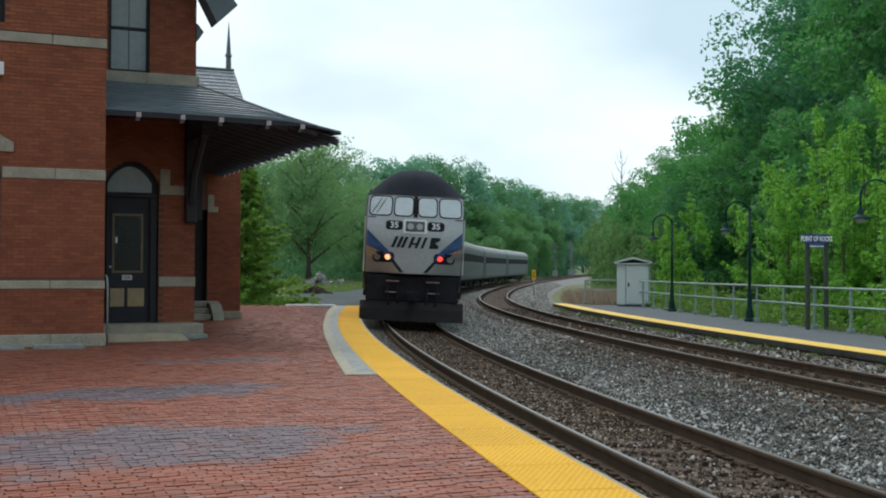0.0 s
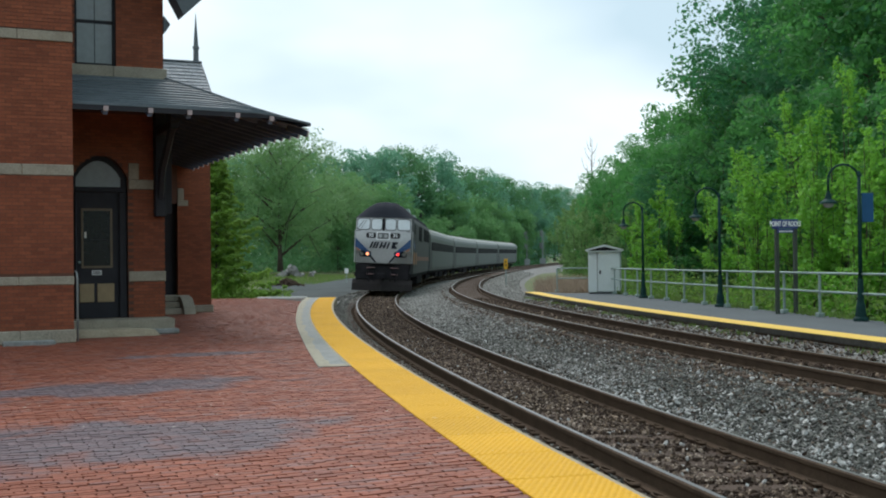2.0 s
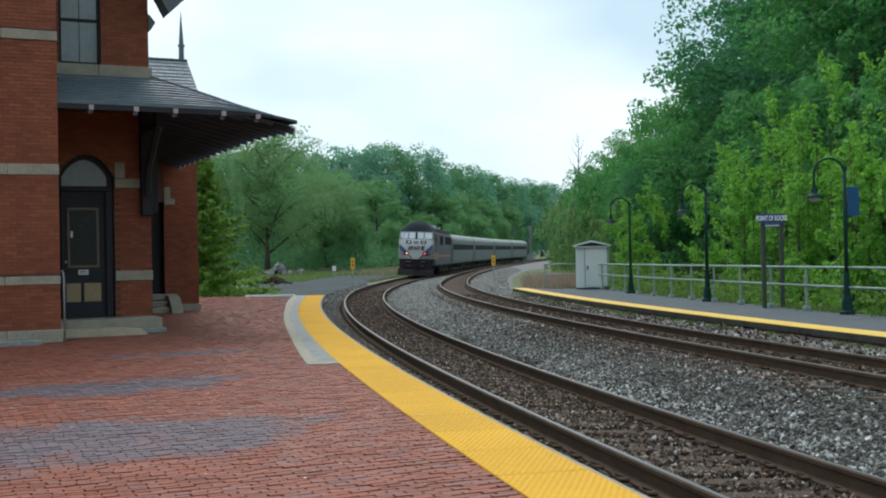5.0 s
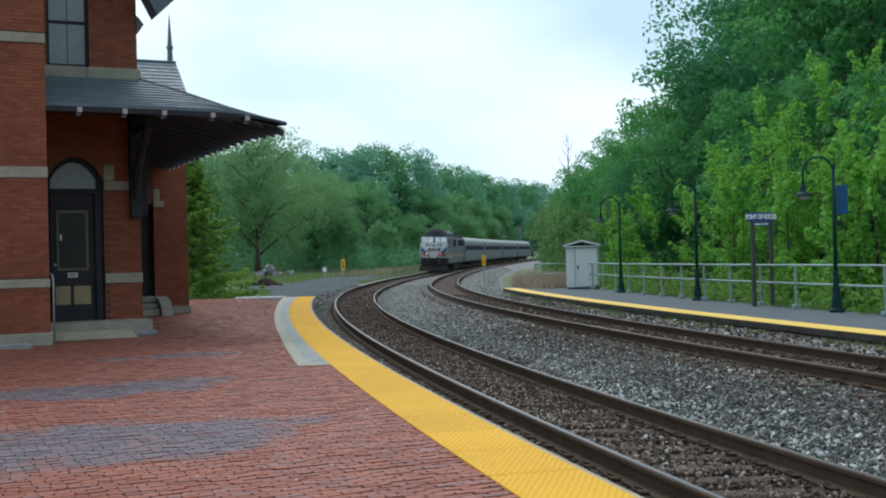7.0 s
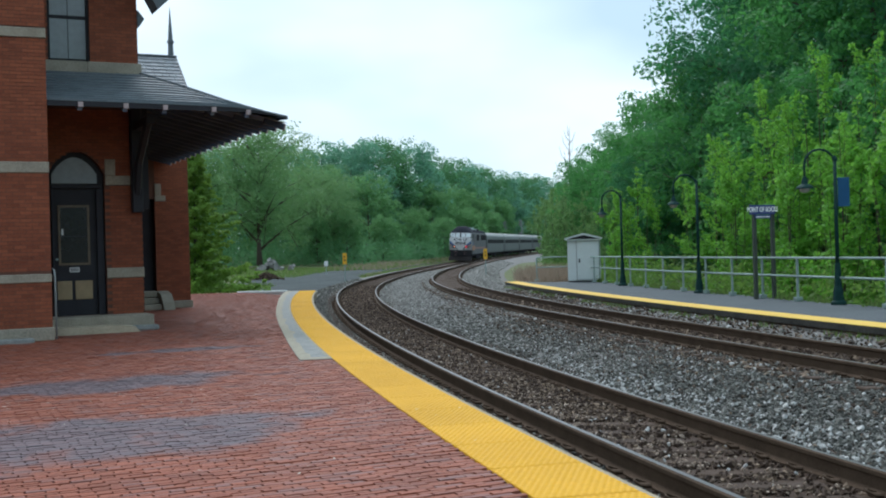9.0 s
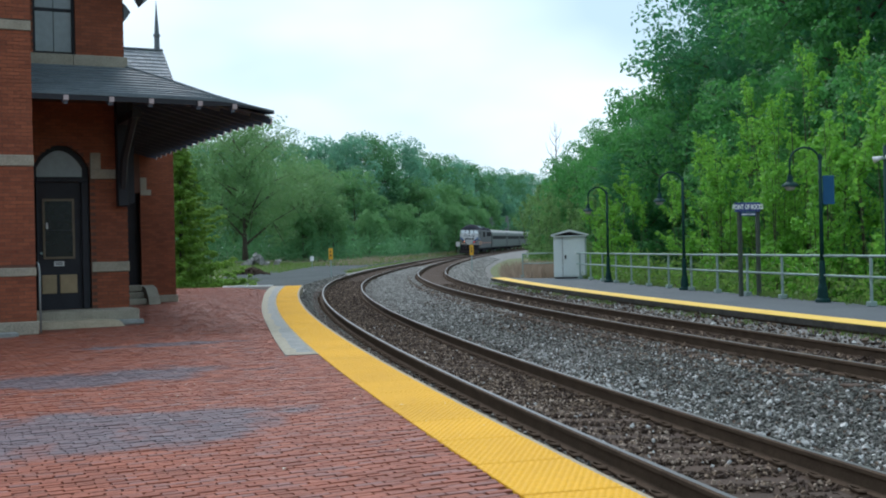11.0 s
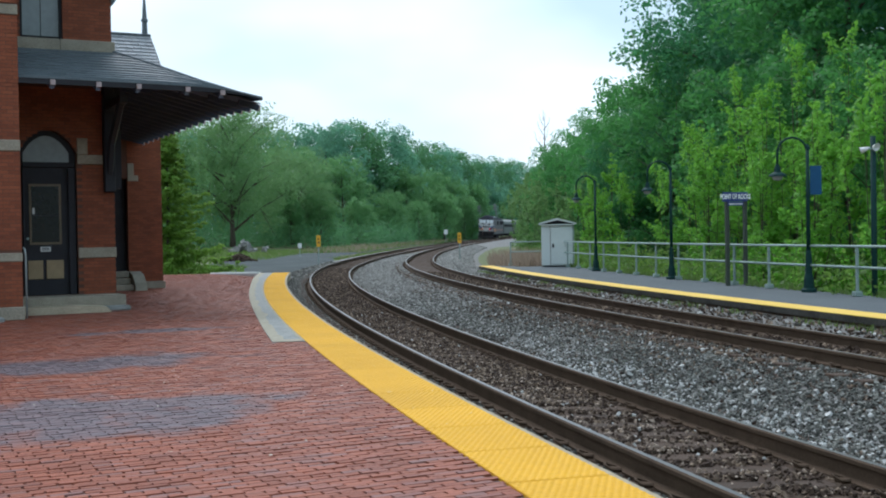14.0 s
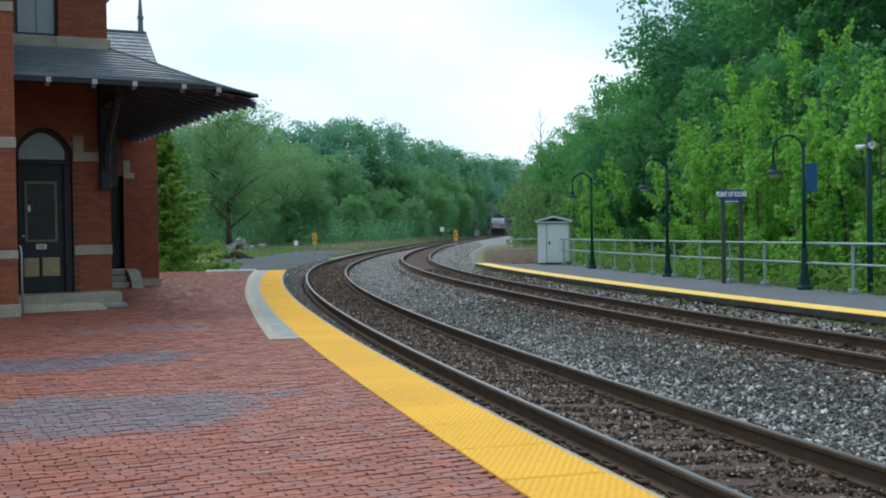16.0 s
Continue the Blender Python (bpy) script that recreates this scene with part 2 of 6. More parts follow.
M["leaf_dark"] = leaf_material("leaf_dark_green", (0.022, 0.096, 0.050), (0.068, 0.225, 0.105), (0.10, 0.36, 0.14))
# Far green made bluer and paler: distance haze, put into the leaf colour.
M["leaf_blue"] = leaf_material("leaf_far_haze_tint", (0.076, 0.184, 0.135), (0.165, 0.350, 0.245), (0.22, 0.51, 0.31))
M["leaf_light"] = leaf_material("leaf_spring_green", (0.055, 0.170, 0.026), (0.205, 0.480, 0.062), (0.30, 0.66, 0.09))
M["leaf_gold"] = leaf_material("conifer_green", (0.064, 0.152, 0.030), (0.265, 0.430, 0.070), (0.30, 0.50, 0.08))
# Paler green of the farther woods, with their haze put into the colour.
M["leaf_haze"] = leaf_material("leaf_distant_haze_tint", (0.062, 0.152, 0.068), (0.155, 0.322, 0.122), (0.22, 0.48, 0.17))
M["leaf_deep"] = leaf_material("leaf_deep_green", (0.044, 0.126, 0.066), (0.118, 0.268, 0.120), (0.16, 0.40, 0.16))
M["leaf_soft"] = leaf_material("leaf_soft_olive", (0.080, 0.160, 0.055), (0.195, 0.345, 0.125), (0.25, 0.46, 0.15))
M["leaf_weed"] = leaf_material("leaf_weed_green", (0.045, 0.098, 0.022), (0.140, 0.255, 0.055), (0.20, 0.36, 0.07))
M["grass"] = leaf_material("grass_blade", (0.06, 0.115, 0.026), (0.20, 0.29, 0.085), (0.15, 0.24, 0.06))
M["dry_grass"] = leaf_material("dry_grass", (0.21, 0.16, 0.12), (0.40, 0.325, 0.25), (0.36, 0.29, 0.22))
M["rock"] = material("grey_rock", (0.13, 0.13, 0.125), 0.9, color2=(0.30, 0.30, 0.29), scale=2, fine=12, bump=0.8, bump_scale=12)
M["yellow_marker"] = material("yellow_marker", (0.75, 0.40, 0.02), 0.5, var=0.12)
# One silver in two tones: the sides' darker look is put into this copy.
M["silver"] = material("silver_body_dark", (0.080, 0.083, 0.085), 0.65, 0.1, var=0.14, scale=1.0, fine=10)
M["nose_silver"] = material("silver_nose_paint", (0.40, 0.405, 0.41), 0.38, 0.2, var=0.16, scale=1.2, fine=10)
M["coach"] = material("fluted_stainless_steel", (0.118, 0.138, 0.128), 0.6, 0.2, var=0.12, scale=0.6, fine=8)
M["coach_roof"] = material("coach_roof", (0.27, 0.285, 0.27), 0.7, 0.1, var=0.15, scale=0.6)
M["train_dark"] = material("train_underframe", (0.026, 0.025, 0.028), 0.9, var=0.5, scale=3, spec=0.04)
M["train_roof"] = material("dark_cab_roof", (0.028, 0.031, 0.040), 0.9, var=0.3, scale=2, spec=0.08)
M["train_blue"] = material("train_blue", (0.024, 0.074, 0.20), 0.45, var=0.1)
M["train_orange"] = material("train_orange", (0.42, 0.13, 0.03), 0.45, var=0.12)
M["train_red"] = material("train_red_band", (0.20, 0.06, 0.04), 0.5, var=0.12)
# Near-white base colour stands for sky mirrored in the cab windscreens.
M["windscreen"] = material("windscreen_sky_tint", (0.58, 0.63, 0.66), 0.12, 0.0, var=0.12, scale=1.5, fine=5, spec=1.0)
M["coach_glass"] = material("tinted_coach_window", (0.012, 0.014, 0.017), 0.6, var=0.2, spec=0.04)
M["tail_red"] = material("tail_light_red", (0.5, 0.02, 0.02), 0.3, emit=(1.0, 0.06, 0.05), strength=1.5)
M["tail_warm"] = material("tail_light_warm", (0.6, 0.2, 0.1), 0.3, emit=(1.0, 0.36, 0.16), strength=1.9)
M["clear_lens"] = material("clear_lens", (0.35, 0.36, 0.36), 0.15, var=0.1)
M["signal_grey"] = material("signal_mast_grey", (0.28, 0.30, 0.30), 0.6, 0.3, var=0.15)
M["leaf_grey"] = leaf_material("leaf_pale_green", (0.086, 0.170, 0.078), (0.182, 0.335, 0.138), (0.25, 0.46, 0.17))
M["train_plow"] = material("worn_plow_steel", (0.034, 0.030, 0.030), 0.9, 0.0, var=0.3, scale=3, spec=0.08)
M["train_step"] = material("pale_step_edge", (0.33, 0.20, 0.20), 0.6, var=0.2)
M["stone_tan"] = material("ballast_stone_tan", (0.20, 0.145, 0.105), 0.9, color2=(0.50, 0.41, 0.33), scale=2, fine=60, island=1.2)
M["stone_white"] = material("ballast_stone_white", (0.34, 0.34, 0.33), 0.8, color2=(0.62, 0.62, 0.60), scale=2, fine=60, island=1.0)
M["edge_stone"] = material("tan_edge_concrete", (0.24, 0.205, 0.15), 0.9, color2=(0.42, 0.36, 0.25), scale=2.5, fine=22, bump=0.4)
# Grimy concrete edge; the shadow gap below the platform lip darkens its colour.
M["edge_dark"] = material("grimy_shaded_platform_edge", (0.030, 0.030, 0.028), 0.9, color2=(0.105, 0.10, 0.09), scale=1.6, fine=20, bump=0.5, spec=0.1)
M["step_tan"] = material("worn_tan_step", (0.36, 0.30, 0.21), 0.9, color2=(0.60, 0.52, 0.38), scale=3, fine=22, bump=0.4)
M["tan_border"] = material("worn_tan_border", (0.20, 0.185, 0.145), 0.9, color2=(0.44, 0.40, 0.30), scale=4, fine=22, bump=0.4)
M["petal"] = material("pale_petal", (0.5, 0.46, 0.36), 0.8, color2=(0.7, 0.68, 0.6), island=0.6)
M["slate_piece"] = material("roof_slate_piece", (0.075, 0.094, 0.108), 0.6, color2=(0.16, 0.19, 0.21), scale=1.2, fine=14, per_object=0.5, bump=0.3, fixed=True)


# ---- mesh helpers ----
class Build:
    """Collects vertices and faces of one mesh."""

    def __init__(self):
        self.v, self.f, self.mi = [], [], []

    def poly(self, pts, mi=0):
        n = len(self.v)
        self.v += [tuple(p) for p in pts]
        self.f.append(tuple(range(n, n + len(pts))))
        self.mi.append(mi)
        return self

    def box(self, x0, y0, z0, x1, y1, z1, mi=0, bevel=0.0):
        b = bevel
        if not b:
            n = len(self.v)
            self.v += [(x0, y0, z0), (x1, y0, z0), (x1, y1, z0), (x0, y1, z0), (x0, y0, z1), (x1, y0, z1), (x1, y1, z1), (x0, y1, z1)]
            fs = [(0, 3, 2, 1), (4, 5, 6, 7), (0, 1, 5, 4), (1, 2, 6, 5), (2, 3, 7, 6), (3, 0, 4, 7)]
            self.f += [tuple(n + i for i in q) for q in fs]
            self.mi += [mi] * 6
            return self
        rings = [(b, z0), (0, z0 + b), (0, z1 - b), (b, z1)]
        n = len(self.v)
        for d, z in rings:
            self.v += [(x0 + d + b, y0 + d, z), (x1 - d - b, y0 + d, z), (x1 - d, y0 + d + b, z), (x1 - d, y1 - d - b, z),
                       (x1 - d - b, y1 - d, z), (x0 + d + b, y1 - d, z), (x0 + d, y1 - d - b, z), (x0 + d, y0 + d + b, z)]
        for k in range(3):
            for i in range(8):
                j = (i + 1) % 8
                self.f.append((n + 8 * k + i, n + 8 * k + j, n + 8 * k + 8 + j, n + 8 * k + 8 + i))
                self.mi.append(mi)
        self.f += [tuple(n + i for i in range(7, -1, -1)), tuple(n + 24 + i for i in range(8))]
        self.mi += [mi, mi]
        return self

    def tube(self, pts, radii, sides=8, mi=0, caps=True):
        """A tapered tube along points."""
        n0 = len(self.v)
        pts = [Vector(p) for p in pts]
        side = None
        for i, p in enumerate(pts):
            d = (pts[min(i + 1, len(pts) - 1)] - pts[max(i - 1, 0)]).normalized()
            if side is None:
                side = d.cross(Vector((0, 0, 1)))
                if side.length < 0.01:
                    side = d.cross(Vector((0, 1, 0)))
            side = (side - d * side.dot(d)).normalized()
            up = d.cross(side)
            for k in range(sides):
                a = 2 * math.pi * k / sides
                self.v.append(tuple(p + (side * math.cos(a) + up * math.sin(a)) * radii[i]))
        for i in range(len(pts) - 1):
            for k in range(sides):
                a, b = n0 + i * sides + k, n0 + i * sides + (k + 1) % sides
                self.f.append((a, a + sides, b + sides, b))
                self.mi.append(mi)
        if caps:
            self.f += [tuple(n0 + k for k in range(sides)), tuple(n0 + (len(pts) - 1) * sides + k for k in range(sides - 1, -1, -1))]
            self.mi += [mi, mi]
        return self

    def strip(self, rows, mi=0, closed=False):
        """Skins rows of equal length."""
        n0, w = len(self.v), len(rows[0])
        for r in rows:
            self.v += [tuple(p) for p in r]
        for i in range(len(rows) - 1):
            for k in range(w if closed else w - 1):
                a, b = n0 + i * w + k, n0 + i * w + (k + 1) % w
                self.f.append((a, b, b + w, a + w))
                self.mi.append(mi)
        return self

    def solid(self, ring, y0, y1, mi=0):
        """A prism: ring of (x, z) from y0 to y1."""
        n, w = len(self.v), len(ring)
        self.v += [(x, y0, z) for x, z in ring] + [(x, y1, z) for x, z in ring]
        self.f += [tuple(range(n, n + w)), tuple(range(n + 2 * w - 1, n + w - 1, -1))]
        self.f += [(n + (i + 1) % w, n + i, n + w + i, n + w + (i + 1) % w) for i in range(w)]
        self.mi += [mi] * (w + 2)
        return self

    def mesh(self, name, mats, smooth=False):
        me = bpy.data.meshes.new(name)
        me.from_pydata(self.v, [], self.f)
        for m in mats if isinstance(mats, (list, tuple)) else [mats]:
            me.materials.append(m)
        me.polygons.foreach_set("material_index", self.mi)
        if smooth:
            me.polygons.foreach_set("use_smooth", [True] * len(self.f))
        me.update()
        return me


def part(name, b, mats, parent=None, label="", smooth=False, at=None):
    """Links a Build (or a ready mesh) as one object, under a thing if one is given."""
    ob = new(name, b.mesh(name, mats, smooth) if isinstance(b, Build) else b)
    if parent:
        ob.parent = parent
    if at is not None:
        ob.matrix_basis = at
    return tagged(ob, label)


def thing(name, m, label, category, group="", kind=""):
    ob = new(name)
    ob.matrix_basis = m
    ob.empty_display_size = 0.3
    return tagged(ob, label, category, group, kind)


def arrays(name, verts, faces, mats, mat_index=None):
    """One mesh from arrays of vertices (n, 3) and faces (m, k)."""
    me = bpy.data.meshes.new(name)
    k = faces.shape[1]
    me.vertices.add(len(verts))
    me.vertices.foreach_set("co", np.asarray(verts, np.float32).ravel())
    me.loops.add(faces.size)
    me.loops.foreach_set("vertex_index", faces.astype(np.int32).ravel())
    me.polygons.add(len(faces))
    me.polygons.foreach_set("loop_start", np.arange(0, faces.size, k, dtype=np.int32))
    for m in mats if isinstance(mats, (list, tuple)) else [mats]:
        me.materials.append(m)
    if mat_index is not None:
        me.polygons.foreach_set("material_index", mat_index.astype(np.int32))
    me.polygons.foreach_set("use_smooth", np.zeros(len(faces), bool))
    me.update(calc_edges=True)
    me.validate()
    return me


# ---- the line of the railway ----
# s: metres along the centre of the near track (0 where it runs along +y); l: metres to the left of that centre.
RC = 230.42
GAUGE = 0.7525


def bend(s):
    a, b = 1 / RC, 0.00185
    if s < 0:
        return a
    if s < 5.5:
        return a + (b - a) * s / 5.5
    return max(0.0, b - 1.04e-5 * s)


STEP = 0.5
LINE = {0: (-4.16, 62.02, 0.0)}
for way in (1, -1):
    lx, ly, lh = LINE[0]
    for i in range(1, 760 if way > 0 else 161):
        k = bend((i - 0.5) * STEP * way)
        lh += k * STEP * way / 2
        lx += math.sin(lh) * STEP * way
        ly += math.cos(lh) * STEP * way
        lh += k * STEP * way / 2
        LINE[i * way] = (lx, ly, lh)


def rise(s):
    return 0.0 if s < 35 else (0.0045 * (s - 35) ** 2 / 40 if s < 55 else 0.0045 * (s - 45))


def spot(s, l, z=0.0):
    i = s / STEP
    a = int(math.floor(i))
    u = i - a
    p, q = LINE[a], LINE[a + 1]
    x, y, h = (p[k] * (1 - u) + q[k] * u for k in range(3))
    return Vector((x - math.cos(h) * l, y + math.sin(h) * l, z + rise(s)))


def heading(s):
    i = s / STEP
    a = int(math.floor(i))
    u = i - a
    return LINE[a][2] * (1 - u) + LINE[a + 1][2] * u


def off(o):
    """From metres outside the near track's outer rail to l."""
    return o + GAUGE


def along(s, l, z, extra=0.0):
    return Matrix.Translation(spot(s, l, z)) @ pose(0, 0, 0, 0, 0, -math.degrees(heading(s)) + extra)


def ribbon(name, prof, s0, s1, step, mats, mi=None):
    """Sweeps a profile of (l, z) along the line."""
    b = Build()
    n = max(1, round((s1 - s0) / step))
    b.strip([[spot(s0 + (s1 - s0) * i / n, l, z) for l, z in prof] for i in range(n + 1)])
    if mi:
        b.mi = [mi[i % (len(prof) - 1)] for i in range(len(b.f))]
    return b


# ---- station frame ----
A = Vector((-6.93, 19.88, 0))
TURN = 26.0
STATION = Matrix.Translation(A) @ pose(0, 0, 0, 0, 0, TURN)
WX, WY = math.cos(radians(TURN)), math.sin(radians(TURN))


# ---- ground ----
def ground_z(x, y):
    d = math.hypot(x, y)
    z = -0.62 + 0.0045 * max(0, min(y, 300) - 107)
    if y > 30 and x < -5:
        z += 0.25 * min(1, (y - 30) / 15) * min(1, (-5 - x) / 3)
    if y > 60 and x < -12:
        z += 0.003 * (min(y, 200) - 60) * min(1, (-12 - x) / 8)
    if x > 12:
        z -= 0.5 * min(1, (x - 12) / 4)
    if d > 320:
        z += (d - 320) * 0.004
    return z


def build_ground():
    b = Build()
    edges = [-3000, -1500, -700, -400, -250, -160, -110, -80, -60, -45, -32, -24, -18, -14, -11, -9, -7, -5, -2, 2, 6, 10, 14, 18, 24, 32, 45, 60, 80,
             110, 160, 250, 400, 700, 1500, 3000]
    ys = [-3000, -1200, -500, -200, -100, -60, -30, -10, 5, 15, 25, 32, 38, 44, 50, 57, 65, 75, 85, 95, 110, 125, 140, 160, 180, 200, 225, 250, 300, 400, 700, 1500, 3000]
    b.strip([[(x, y, ground_z(x, y)) for x in edges] for y in ys])
    tagged(part("ground", b, M["soil"], smooth=True), "grassy ground sheet with bare soil beside the railway", "ground", kind="structure")


build_ground()

# ballast bed under both tracks
BED = [(6.0, -1.1), (3.0, -0.62), (off(0.80), -0.26), (off(0.3), -0.366), (off(0.0), -0.366), (off(-1.505), -0.447), (off(-2.2), -0.43), (off(-3.2), -0.262), (off(-3.9), -0.205),
       (off(-4.19), -0.205), (off(-5.7), -0.265), (off(-6.15), -0.26), (off(-6.8), -0.095), (off(-8.2), -0.45), (off(-10.5), -1.2)]
bed = part("ballast_bed", ribbon("bed", BED, -75, 330, 2.5, None, mi=[1, 1, 1, 0, 0, 0, 1, 0, 0, 0, 1, 1, 1, 1]), [M["bed_brown"], M["bed"]], smooth=True)
tagged(bed, "grey and brown crushed stone railway bed", "ballast", kind="structure")


def bed_z(l):
    for (l0, z0), (l1, z1) in zip(BED, BED[1:]):
        if l1 <= l <= l0:
            return z0 + (z1 - z0) * (l - l0) / (l1 - l0)
    return -1.2


def rocks(rng, centres, sizes, coarse=False):
    """Angular stones, 12 faces each (8 if coarse), as one mesh's arrays."""
    ico = np.array([(-1, -1, -1), (1, -1, -1), (1, 1, -1), (-1, 1, -1), (-1, -1, 1), (1, -1, 1), (1, 1, 1), (-1, 1, 1)], float) * 0.72
    tri = np.array([(0, 2, 1), (0, 3, 2), (4, 5, 6), (4, 6, 7), (0, 1, 5), (0, 5, 4), (1, 2, 6), (1, 6, 5), (2, 3, 7), (2, 7, 6), (3, 0, 4), (3, 4, 7)])
    if coarse:
        ico = np.array([(1, 0, 0), (0, 1, 0), (-1, 0, 0), (0, -1, 0), (0, 0, 0.9), (0, 0, -0.9)], float)
        tri = np.array([(0, 1, 4), (1, 2, 4), (2, 3, 4), (3, 0, 4), (1, 0, 5), (2, 1, 5), (3, 2, 5), (0, 3, 5)])
    n, c_n = len(centres), len(ico)
    v = ico[None] * (1 + rng.uniform(-0.42, 0.42, (n, c_n, 3)))
    v = v * (sizes[:, None] * rng.uniform(0.55, 1.15, (n, 3)) * np.array([1.12, 1.0, 0.72]))[:, None, :]
    a = rng.uniform(0, 2 * np.pi, n)
    c, s = np.cos(a)[:, None], np.sin(a)[:, None]
    x, y = v[..., 0] * c - v[..., 1] * s, v[..., 0] * s + v[..., 1] * c
    tilt = rng.uniform(-1.2, 1.2, n)[:, None]
    z, x = v[..., 2] * np.cos(tilt) - x * np.sin(tilt), x * np.cos(tilt) + v[..., 2] * np.sin(tilt)
    v = np.stack([x, y, z], -1) + centres[:, None, :]
    f = (tri[None] + c_n * np.arange(n)[:, None, None]).reshape(-1, 3)
    return v.reshape(-1, 3), f


def ballast_stones(name, spans, mat, label, seed, heap=0.012, bare=-999.0):
    """spans: (s0, s1, l0, l1, count, size). Before s = bare the tops of the ties lie open."""
    rng = np.random.default_rng(seed)
    cs, sz, near = [], [], []
    for s0, s1, l0, l1, count, size in spans:
        for _ in range(count):
            s, l = rng.uniform(s0, s1), rng.uniform(l0, l1)
            if s < bare + 3 * noise.noise((l * 1.5, s * 0.4, 2.0)) and abs((s + 74.30) % 0.52 - 0.26) < 0.135 and rng.uniform() < 0.86:
                continue
            p = spot(s, l, bed_z(l))
            e = size * rng.choice([0.6, 0.8, 1.0, 1.25, 1.6], p=[0.28, 0.28, 0.22, 0.15, 0.07])
            cs.append((p.x, p.y, p.z + e * 0.15 + rng.uniform(0, 0.012) + heap * max(0, noise.noise((p.x * 2.2, p.y * 2.2, 3.0)) + 0.25)))
            sz.append(e)
            near.append(-58 < s < -47)
    cs, sz, near = np.array(cs), np.array(sz), np.array(near)
    v, f = rocks(rng, cs[near], sz[near])
    v2, f2 = rocks(rng, cs[~near], sz[~near], True)
    v, f = np.concatenate([v, v2]), np.concatenate([f, f2 + len(v)])
    tagged(part(name, arrays(name, v, f, mat), None), label, "ballast", kind="stuff")


ballast_stones("ballast_stones", [(-57, -46, off(-4.0), off(-1.75), 20000, 0.019), (-46, -30, off(-4.0), off(-1.75), 15000, 0.023),
                                  (-50, -20, off(-6.75), off(-5.9), 2200, 0.034), (-75, -57, off(-4.0), off(-1.75), 3000, 0.045), (-75, -56, off(0.1), off(0.78), 900, 0.04), (-56, -15, off(0.1), off(0.78), 7000, 0.025),
                                  (-15, 10, off(0.1), off(2.2), 2500, 0.05)],
               M["stone_grey"], "loose grey and white crushed stone ballast between the tracks", 3)
ballast_stones("dusty_ballast_stones", [(-37, -5, off(-4.0), off(-1.65), 12000, 0.034), (-5, 40, off(-4.0), off(-1.65), 7000, 0.05), (-20, 15, off(-8.0), off(-5.9), 7000, 0.045), (10, 75, off(-8.3), off(-5.9), 6000, 0.07)],
               M["stone_far"], "paler grey ballast stones round the curve", 5)
ballast_stones("fouled_ballast_stones", [(-75, -57, off(-1.45), off(-0.06), 2500, 0.04), (-57, -44, off(-1.45), off(-0.06), 11500, 0.020), (-44, -25, off(-1.45), off(-0.06), 13000, 0.024), (-25, 0, off(-1.45), off(-0.06), 6000, 0.035),
                                         (-50, -15, off(-5.65), off(-4.25), 6000, 0.04), (-50, -20, off(-6.75), off(-5.9), 3600, 0.034), (-57, -42, off(-4.0), off(-2.9), 3000, 0.019), (-57, -42, off(-2.9), off(-1.8), 1000, 0.019), (-42, -28, off(-4.0), off(-2.8), 1800, 0.026), (-56, -20, off(-1.8), off(-1.55), 1200, 0.03), (-50, -15, off(-4.15), off(-3.5), 3200, 0.030)],
               M["stone_brown"], "brown rust-stained ballast stones lying between the rails", 4, 0.024, -50.3)

ballast_stones("tan_ballast_chips", [(-58, -47, off(-1.40), off(-0.10), 520, 0.014), (-54, -44, off(-1.1), off(-0.35), 350, 0.016), (-47, -36, off(-1.35), off(-0.15), 260, 0.016)],
               M["stone_tan"], "scattered tan stone chips lying between the rails", 8, 0.05)
ballast_stones("pale_ballast_stones", [(-58, -46, off(-4.0), off(-1.75), 900, 0.021), (-57, -44, off(-2.5), off(-1.75), 1100, 0.020), (-46, -25, off(-4.0), off(-1.75), 700, 0.024), (-58, -35, off(-1.45), off(-0.06), 150, 0.020),
                                       (-50, -20, off(-6.75), off(-5.9), 160, 0.04)], M["stone_white"], "scattered white stones lying on the grey ballast", 7, 0.05)

# rails and ties
RAIL = [(-0.075, 0.0), (-0.075, 0.012), (-0.012, 0.03), (-0.012, 0.12), (-0.037, 0.132), (-0.037, 0.160), (-0.022, 0.1705), (0.022, 0.1705), (0.037, 0.160), (0.037, 0.132), (0.012, 0.12),
        (0.012, 0.03), (0.075, 0.012), (0.075, 0.0)]


